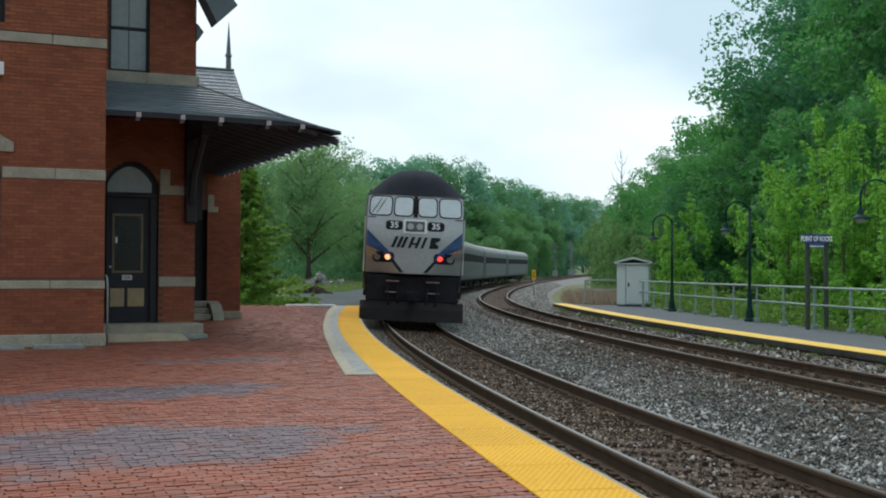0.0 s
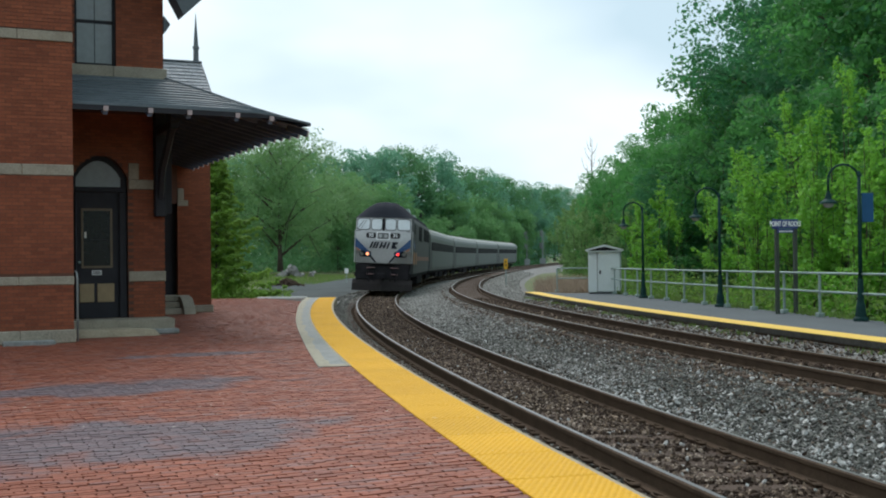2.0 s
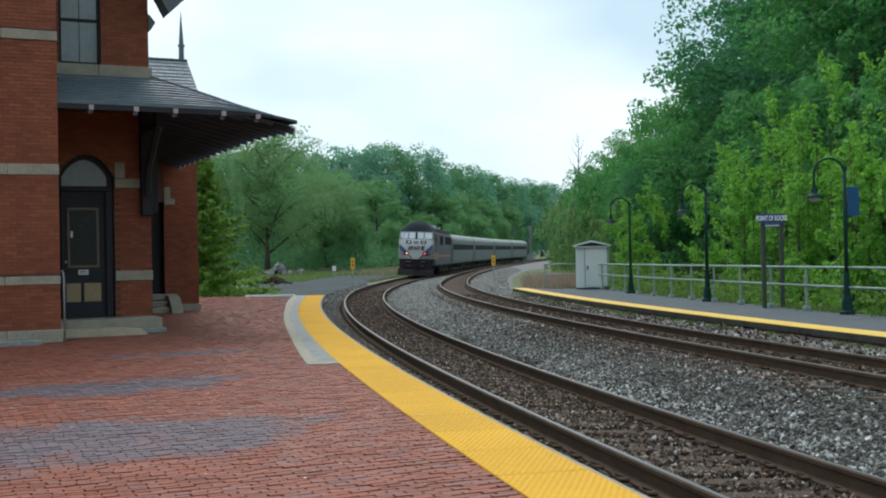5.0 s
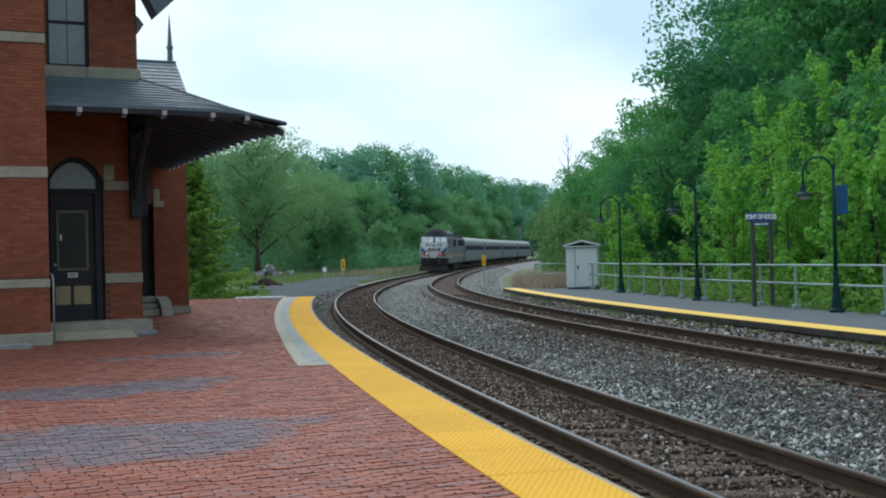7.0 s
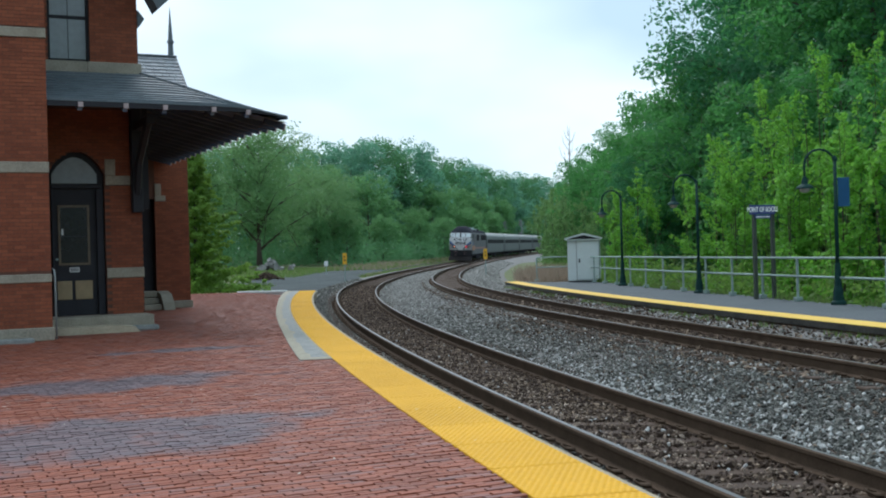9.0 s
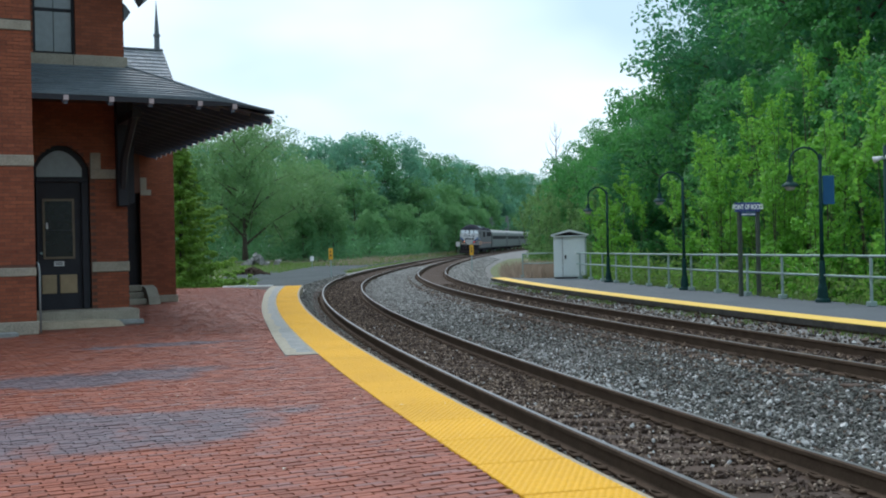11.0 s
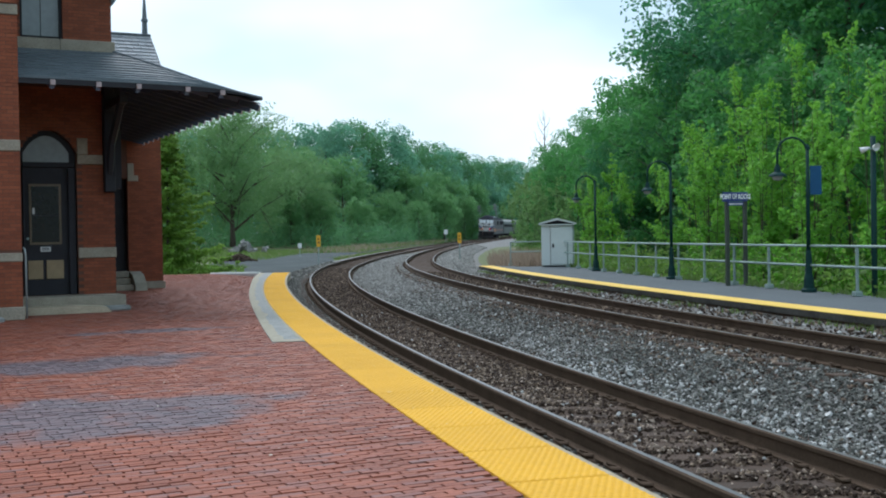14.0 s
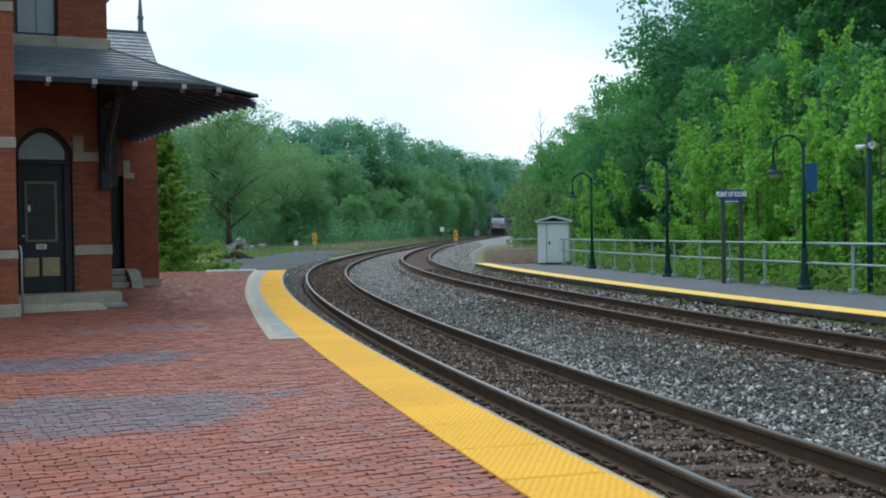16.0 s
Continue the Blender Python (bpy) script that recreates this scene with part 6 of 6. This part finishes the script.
def locomotive():
    t = thing("locomotive", Matrix.Identity(4), "silver commuter diesel locomotive with blue and orange nose bands", "locomotive")
    # end face
    b = Build()
    zs = [1.58, 1.66, 1.74, 1.82, 1.9, 2.0, 2.1, 2.2, 2.5, 2.85, 3.1, 3.4, 3.7, 3.9, 4.0]
    hw = lambda z: 1.47 if z < 3.8 else 1.47 - 0.25 * (z - 3.8)
    b.strip([[(hw(z) * (k / 16 - 1), face_y(hw(z) * (k / 16 - 1), z), z) for k in range(33)] for z in zs])
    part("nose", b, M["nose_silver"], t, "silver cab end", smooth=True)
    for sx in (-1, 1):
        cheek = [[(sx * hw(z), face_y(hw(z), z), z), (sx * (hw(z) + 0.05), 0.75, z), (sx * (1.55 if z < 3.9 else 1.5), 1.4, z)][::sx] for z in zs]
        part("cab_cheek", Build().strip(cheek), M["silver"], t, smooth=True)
    for x0, x1, sk in ((-1.40, -0.76, 0.05), (-0.64, -0.10, 0.02), (0.10, 0.64, -0.02), (0.76, 1.40, -0.05)):
        w = part("windscreen", face_ring(round_rect(x0 - 0.035, x1 + 0.035, 3.315, 3.945, 0.14, skew=sk), 0.012), M["train_dark"], t)
        part("pane", face_ring(round_rect(x0, x1, 3.35, 3.91, 0.12, skew=sk), 0.026), M["windscreen"], w, "windscreen glass with its sky reflection put into the pale colour")
        if x0 < -1:
            for k in (0.0, 0.14):
                part("wiper", face_ring([(x0 + 0.06 + k, 3.40), (x0 + 0.085 + k, 3.40), (x1 - 0.28 + k, 3.86), (x1 - 0.305 + k, 3.86)], 0.04), M["train_dark"], w)
    part("windscreen_sill", face_ring([(-1.45, 3.255), (1.45, 3.255), (1.45, 3.285), (-1.45, 3.285)], 0.012), M["train_dark"], t)
    part("brow_band", face_ring([(-1.42, 3.985), (1.42, 3.985), (1.42, 4.0), (-1.42, 4.0)], 0.05), M["silver"], t, "thin silver brow under the roof")
    part("centre_post", face_ring([(-0.065, 3.30), (0.065, 3.30), (0.065, 3.96), (-0.065, 3.96)], 0.010), M["train_dark"], t)
    for sx, txt in ((-1, "35"), (1, "35")):
        nb = part("number_board", face_ring(round_rect(sx * 0.635 - 0.26, sx * 0.635 + 0.26, 2.90, 3.18, 0.09), 0.02), M["train_dark"], t)
        cx = sx * 0.635
        part("numeral", text_mesh(txt, 0.27, M["white_paint"], 0.006), None, nb, "white numerals", at=pose(cx, face_y(cx, 3.04) - 0.035, 3.04, 90 - 19, 0, 0))
    part("headlight_frame", face_ring(round_rect(-0.36, 0.36, 2.80, 3.24, 0.05), 0.03), M["white_paint"], t, "pale headlight frame")
    hb = part("headlight_box", face_ring(round_rect(-0.29, 0.29, 2.86, 3.18, 0.03), 0.045), M["silver"], t)
    for x in (-0.14, 0.14):
        part("headlight", face_ring(disc(x, 3.02, 0.1), 0.055), M["clear_lens"], hb)
    lg = Build()
    for x in (-0.72, -0.56, -0.42):
        face_ring([(x, 2.36), (x + 0.10, 2.36), (x + 0.24, 2.70), (x + 0.14, 2.70)], 0.014, 0, lg)
    for x in (-0.2, 0.0):
        face_ring([(x, 2.36), (x + 0.09, 2.36), (x + 0.22, 2.70), (x + 0.12, 2.70)], 0.014, 0, lg)
    face_ring([(-0.12, 2.46), (0.06, 2.46), (0.09, 2.52), (-0.09, 2.52)], 0.016, 0, lg)
    face_ring([(0.18, 2.36), (0.27, 2.36), (0.40, 2.70), (0.31, 2.70)], 0.014, 0, lg)
    face_ring([(0.45, 2.36), (0.72, 2.36), (0.74, 2.44), (0.50, 2.44), (0.56, 2.62), (0.78, 2.62), (0.80, 2.70), (0.50, 2.70)], 0.014, 0, lg)
    part("emblem", lg, M["train_roof"], t, "dark slanted emblem bars")
    for sx in (-1, 1):
        q = lambda pts: [(sx * x, z) for x, z in (pts if sx > 0 else pts[::-1])]
        part("blue_band", face_ring(q([(1.455, 2.42), (1.455, 2.88), (1.3, 2.74), (0.78, 2.26), (0.62, 2.02), (0.74, 2.02), (0.95, 2.16)]), 0.022), M["train_blue"], t, "blue diagonal band")
        part("orange_band", face_ring(q([(1.455, 2.16), (1.455, 2.40), (0.99, 2.17)]), 0.02), M["train_orange"], t, "orange wedge")
        part("lower_chevron", face_ring(q([(0.62, 2.0), (0.74, 2.0), (0.42, 1.62), (0.30, 1.62)]), 0.015), M["train_roof"], t)
        h = part("light_housing", face_ring(round_rect(sx * 0.93 - 0.33, sx * 0.93 + 0.33, 1.90, 2.22, 0.12), 0.02), M["train_roof"], t)
        part("tail_light", face_ring(disc(sx * 0.80, 2.06, 0.08), 0.035), M["tail_warm"] if sx < 0 else M["tail_red"], h, "glowing red tail light")
        part("ditch_light", face_ring(disc(sx * 1.12, 2.06, 0.105), 0.03), M["clear_lens"], h, "unlit clear lamp")
        part("grab_rail", Build().tube([(sx * 1.53, 0.5, 1.6), (sx * 1.53, 0.5, 3.3)], [0.018, 0.018], 6), M["white_paint"], t)
    # roof dome over the cab, then hood
    dome = Build()
    arc = [(-1.5, 4.0), (-1.36, 4.17), (-1.12, 4.37), (-0.82, 4.57), (-0.5, 4.71), (0, 4.76), (0.5, 4.71), (0.82, 4.57), (1.12, 4.37), (1.36, 4.17), (1.5, 4.0)]
    rows = [[(x, face_y(x, 4.0) - 0.03, 3.98) for x, z in arc]]
    for y, k in ((0.62, 0.3), (0.8, 0.6), (1.1, 0.84), (1.6, 0.97), (2.4, 1.0), (5.0, 0.95), (6.0, 0.6)):
        rows.append([(x, y, 4.0 + (z - 4.0) * 1.2 * k) for x, z in arc])
    dome.strip([r[::-1] for r in rows])
    part("cab_roof", dome, M["train_roof"], t, "dark domed cab roof", smooth=True)
    body = Build()
    ring = [(-1.55, 1.05), (-1.55, 3.8), (-1.5, 4.0), (1.5, 4.0), (1.55, 3.8), (1.55, 1.05)]
    body.solid(ring, 1.4, 20.3)
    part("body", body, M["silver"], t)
    hood = Build().solid([(-1.42, 4.0), (-1.3, 4.28), (-1.0, 4.42), (1.0, 4.42), (1.3, 4.28), (1.42, 4.0)], 6.0, 20.2)
    part("hood_roof", hood, M["train_roof"], t)
    for y0, y1, h in ((4.9, 6.6, 4.62), (6.9, 8.3, 4.78), (12.9, 14.6, 4.66)):
        part("roof_vent", Build().solid([(-1.05, 4.3), (-0.85, h), (0.85, h), (1.05, 4.3)], y0, y1), M["galv"], t, "grey roof vent")
    for y in (9.6, 11.6, 15.8):
        part("roof_fan", Build().tube([(0, y, 4.4), (0, y, 4.58), (0, y, 4.62)], [0.72, 0.72, 0.6], 14), M["silver"], t)
    for y0, y1, z0, z1 in ((12.5, 19.6, 3.0, 3.75), (6.6, 9.6, 2.9, 3.75), (6.4, 9.0, 4.30, 4.55)):
        for sx in (-1, 1):
            g = Build().box(min(sx * 1.552, sx * 1.58), y0, z0, max(sx * 1.552, sx * 1.58), y1, z1)
            part("grille", g, M["train_dark"], t)
    for sx in (-1, 1):
        x0, x1 = sorted((sx * 1.553, sx * 1.562))
        b = Build()
        b.poly([(sx * 1.558, 1.42, 2.48), (sx * 1.558, 1.42, 2.86), (sx * 1.558, 3.6, 2.45), (sx * 1.558, 3.6, 2.2)])
        part("side_band", b, M["train_blue"], t)
        part("side_panel", Build().box(x0, 1.42, 1.55, x1, 4.6, 2.2), M["train_orange"], t, "orange lower side panel")
        part("side_stripe", Build().box(x0, 4.62, 1.75, x1, 20.2, 2.0), M["train_red"], t, "dull red stripe")
        part("cab_window", Build().box(x0, 1.6, 3.2, x1, 2.5, 3.75), M["coach_glass"], t)
        part("cab_door", Build().box(*sorted((sx * 1.56, sx * 1.575))[:1], 2.8, 1.3, sorted((sx * 1.56, sx * 1.575))[1], 3.5, 3.6), M["silver"], t)
        part("fuel_tank", Build().box(min(sx * 0.7, sx * 1.45), 7.6, 0.35, max(sx * 0.7, sx * 1.45), 12.8, 1.04, bevel=0.06), M["train_dark"], t)
    # underframe
    part("underframe", Build().box(-1.5, 0.35, 0.86, 1.5, 20.2, 1.05).box(-1.45, 0.3, 1.2, 1.45, 0.5, 1.52), M["train_dark"], t)
    part("pilot_plate", Build().box(-1.42, 0.22, 0.72, 1.42, 0.34, 1.5, bevel=0.03), M["train_dark"], t)
    plow = Build()
    rows = []
    for k in range(9):
        x = -1.58 + 3.16 * k / 8
        y = -0.25 + 0.35 * abs(x) / 1.58
        rows.append([(x, y + 0.25, 0.72), (x, y + 0.02, 0.5), (x, y - 0.08, 0.14), (x, y + 0.06, 0.14)])
    plow.strip(rows)
    part("plow", plow, M["train_plow"], t, "dark steel plow")
    part("coupler", Build().box(-0.13, -0.45, 0.78, 0.13, 0.3, 1.02, bevel=0.03).box(-0.2, -0.62, 0.74, 0.2, -0.4, 1.06, bevel=0.04), M["train_dark"], t)
    for x in (-0.75, -0.45, 0.45, 0.75):
        part("air_hose", Build().tube([(x, 0.2, 1.2), (x, 0.02, 1.0), (x, 0.0, 0.75), (x * 0.9, 0.05, 0.6)], [0.03] * 4, 6), M["train_dark"], t)
    for sx in (-1, 1):
        for z in (0.62, 0.98, 1.32):
            part("step", Build().box(min(sx * 0.42, sx * 0.82), 0.12, z, max(sx * 0.42, sx * 0.82), 0.225, z + 0.035), M["train_step"], t)
    for yc in (3.4, 17.0):
        part("bolster", Build().box(-1.05, yc - 0.3, 0.45, 1.05, yc + 0.3, 0.75), M["train_dark"], t)
        for x0 in (-1.22, 1.05):
            part("side_frame", Build().box(x0, yc - 1.9, 0.5, x0 + 0.17, yc + 1.9, 0.8, bevel=0.04), M["train_dark"], t)
        for dy in (-1.35, 1.35):
            for sx in (-1, 1):
                part("wheel", Build().tube([(sx * 0.70, yc + dy, 0.5), (sx * 0.83, yc + dy, 0.5)], [0.53, 0.5], 20), M["rail_side"], t)
    return t


def coach():
    t = thing("passenger_coach", Matrix.Identity(4), "silver fluted stainless passenger coach with a dark window band", "passenger coach", "coaches of the train")
    ring = [(-1.5, 0.98), (-1.55, 1.2), (-1.55, 3.2), (-1.5, 3.42), (1.5, 3.42), (1.55, 3.2), (1.55, 1.2), (1.5, 0.98)]
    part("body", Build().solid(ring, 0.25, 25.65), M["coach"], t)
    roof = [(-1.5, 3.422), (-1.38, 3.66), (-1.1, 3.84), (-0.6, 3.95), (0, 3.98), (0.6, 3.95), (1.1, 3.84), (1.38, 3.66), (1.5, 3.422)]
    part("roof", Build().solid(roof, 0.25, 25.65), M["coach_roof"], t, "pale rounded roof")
    for sx in (-1, 1):
        band = Build().box(min(sx * 1.552, sx * 1.56), 1.0, 2.36, max(sx * 1.552, sx * 1.56), 24.9, 2.92)
        wb = part("window_band", band, M["train_dark"], t)
        for k in range(13):
            y = 2.15 + k * 1.71
            part("window", Build().box(min(sx * 1.561, sx * 1.567), y, 2.42, max(sx * 1.561, sx * 1.567), y + 1.5, 2.86), M["coach_glass"], wb)
        for y in (0.75, 24.0):
            part("door", Build().box(min(sx * 1.5525, sx * 1.566), y, 1.1, max(sx * 1.5525, sx * 1.566), y + 0.95, 2.355), M["silver"], t)
        fl = Build()
        for z in (1.3, 1.42, 1.54, 1.66, 1.78, 1.9, 2.02, 2.14):
            fl.box(min(sx * 1.5525, sx * 1.572), 2.2, z, max(sx * 1.5525, sx * 1.572), 23.8, z + 0.05)
        tagged(part("fluting", fl, M["coach"], t), kind="stuff")
    for y0, y1 in ((-0.05, 0.25), (25.65, 25.92)):
        part("diaphragm", Build().box(-0.55, y0, 1.0, 0.55, y1, 3.3, bevel=0.03), M["train_dark"], t)
        part("end_shadow_plate", Build().box(-1.3, (y0 + y1) / 2 - 0.02, 0.9, -0.56, (y0 + y1) / 2 + 0.02, 1.1), M["train_dark"], t)
    part("underframe", Build().box(-1.4, 0.4, 0.82, 1.4, 25.5, 0.98).box(-1.3, 8.5, 0.45, 1.3, 10.6, 0.84, bevel=0.05).box(-1.3, 12.2, 0.4, 1.3, 15.6, 0.84, bevel=0.05), M["train_dark"], t)
    for yc in (3.6, 22.3):
        for x0 in (-1.15, 0.98):
            part("side_frame", Build().box(x0, yc - 1.7, 0.42, x0 + 0.17, yc + 1.7, 0.72, bevel=0.04), M["train_dark"], t)
        for dy in (-1.3, 1.3):
            for sx in (-1, 1):
                part("wheel", Build().tube([(sx * 0.70, yc + dy, 0.46), (sx * 0.83, yc + dy, 0.46)], [0.48, 0.46], 18), M["rail_side"], t)
    return t


loco = locomotive()
first = coach()
coaches = [first] + [copy_thing(first, Matrix.Identity(4)) for _ in range(3)]


def ride(s_end, a, b_):
    """The pose of a vehicle whose near end is at s_end and whose trucks stand a and b_ metres ahead of it."""
    zr = -0.2175
    p, q = spot(s_end + a, 0, zr), spot(s_end + b_, 0, zr)
    d = (q - p).normalized()
    yaw = math.degrees(math.atan2(-d.x, d.y))
    pitch = math.degrees(math.asin(d.z))
    o = p - d * a
    return Matrix.Translation(o) @ pose(0, 0, 0, 0, 0, yaw) @ pose(0, 0, 0, pitch, 0, 0) @ pose(0, 0, 0, 0, 2.4, 0)


S0, SPEED, GAIN = -29.7, 11.6, 0.12
LOCO_SCALE = 0.945
loco.scale = (LOCO_SCALE,) * 3


def motions():
    ts = [0.5 * i for i in range(33)]
    end = {t: S0 + SPEED * t + GAIN * t * t for t in ts}
    walk(loco, [(t, ride(end[t], 3.2, 16.1)) for t in ts])
    for i, c in enumerate(coaches):
        walk(c, [(t, ride(end[t] + 19.6 + 26.0 * i, 3.6, 22.3)) for t in ts])


# ---- bricks of the walls and of the platform ----
lay_bricks(wing, -2.75, 0.0, 0.235, 7.4, 0.0, [(1.02, 1.17), (2.945, 3.14), (5.31, 5.49)], [wing_win, wing_win_up], 300, 1)
lay_bricks(front, 0.0, 2.06, 0.30, 4.4, DY, [], [door_ring, [(1.3, 1.0), (1.3, 1.24), (2.1, 1.24), (2.1, 1.0)], [(1.3, 2.87), (1.3, 3.08), (1.95, 3.08), (1.95, 2.87)]], 0, 2)
lay_bricks(front, 0.0, 2.06, 5.34, 7.4, DY, [], [up_win], 0, 3)
lay_bricks(rear, 4.065, 5.0, 0.21, 4.6, RY, [], [], 0, 4)


def lay_paving():
    """Paving bricks in rows along the station front, with sand joints between."""
    g = np.random.default_rng(17)
    L, D = 0.185, 0.058
    base = np.array([(-.5, -.5, -0.03), (.5, -.5, -0.03), (.5, .5, -0.03), (-.5, .5, -0.03), (-.485, -.47, 0), (.485, -.47, 0), (.485, .47, 0), (-.485, .47, 0)])
    fs = np.array([(4, 5, 6, 7), (0, 1, 5, 4), (1, 2, 6, 5), (2, 3, 7, 6), (3, 0, 4, 7)])
    shapes = []
    for _ in range(6):
        worn = base.copy()
        worn[4:, 2] += g.uniform(-0.0014, 0.001, 4)
        shapes.append(arrays("brick", worn, fs, M["pave_piece"]))
    C0 = np.array((-4.16 + RC, 62.02))
    quads = []
    for r in range(-435, 460):
        n = r * D + D / 2
        x = -8.0 + (L / 2 if r % 2 else 0) + g.uniform(-0.02, 0.02)
        while x < 9.5:
            c0 = x + L / 2
            wx = A.x + c0 * WX - n * WY
            wy = A.y + c0 * WY + n * WX
            x += L
            if wy < -5.0 or wy > 43.5 or wx < -12:
                continue
            rho = math.hypot(wx - C0[0], wy - C0[1]) - RC
            if rho < off(YI) - 0.03:
                continue
            s_here = math.asin((wy - 62.02) / (RC + rho)) * RC
            if s_here > -46.9 and rho < off(YI + strip_width((s_here + 46.9) / 28.5)) - 0.05:
                continue
            if -7 < c0 < 0 and -0.05 < n < 11:
                continue
            if 0 <= c0 < 2.1 and n > DY - 0.1:
                continue
            quads.append((wx, wy, g.uniform(-0.005, 0.003), g.normal(0, 0.7), L - g.uniform(0.004, 0.013), D - g.uniform(0.003, 0.007)))
    q = np.array(quads)
    order = np.argsort(np.hypot(q[:, 0] + 0.6, q[:, 1] - 7.0))
    for i in order[:300]:
        wx, wy, z, a, l, d = q[i]
        part("brick", shapes[i % 6], None, pavement, at=pose(wx, wy, z, 0, 0, TURN + a) @ Matrix.Diagonal((l, d, 1, 1)))
    q = q[order[300:]]
    n = len(q)
    v = np.repeat(base[None], n, 0)
    v[..., 0] *= q[:, 4:5]
    v[..., 1] *= q[:, 5:6]
    a = np.radians(TURN + q[:, 3:4])
    x = v[..., 0] * np.cos(a) - v[..., 1] * np.sin(a) + q[:, 0:1]
    y = v[..., 0] * np.sin(a) + v[..., 1] * np.cos(a) + q[:, 1:2]
    tip = np.concatenate([np.zeros((n, 4)), g.uniform(-0.0014, 0.001, (n, 4))], 1)
    z = v[..., 2] + q[:, 2:3] + tip
    f = (fs[None] + 8 * np.arange(n)[:, None, None]).reshape(-1, 4)
    tagged(part("brick_paving", arrays("brick_paving", np.stack([x, y, z], -1).reshape(-1, 3), f, M["pave_joined"]), None, pavement), kind="stuff")


lay_paving()
motions()
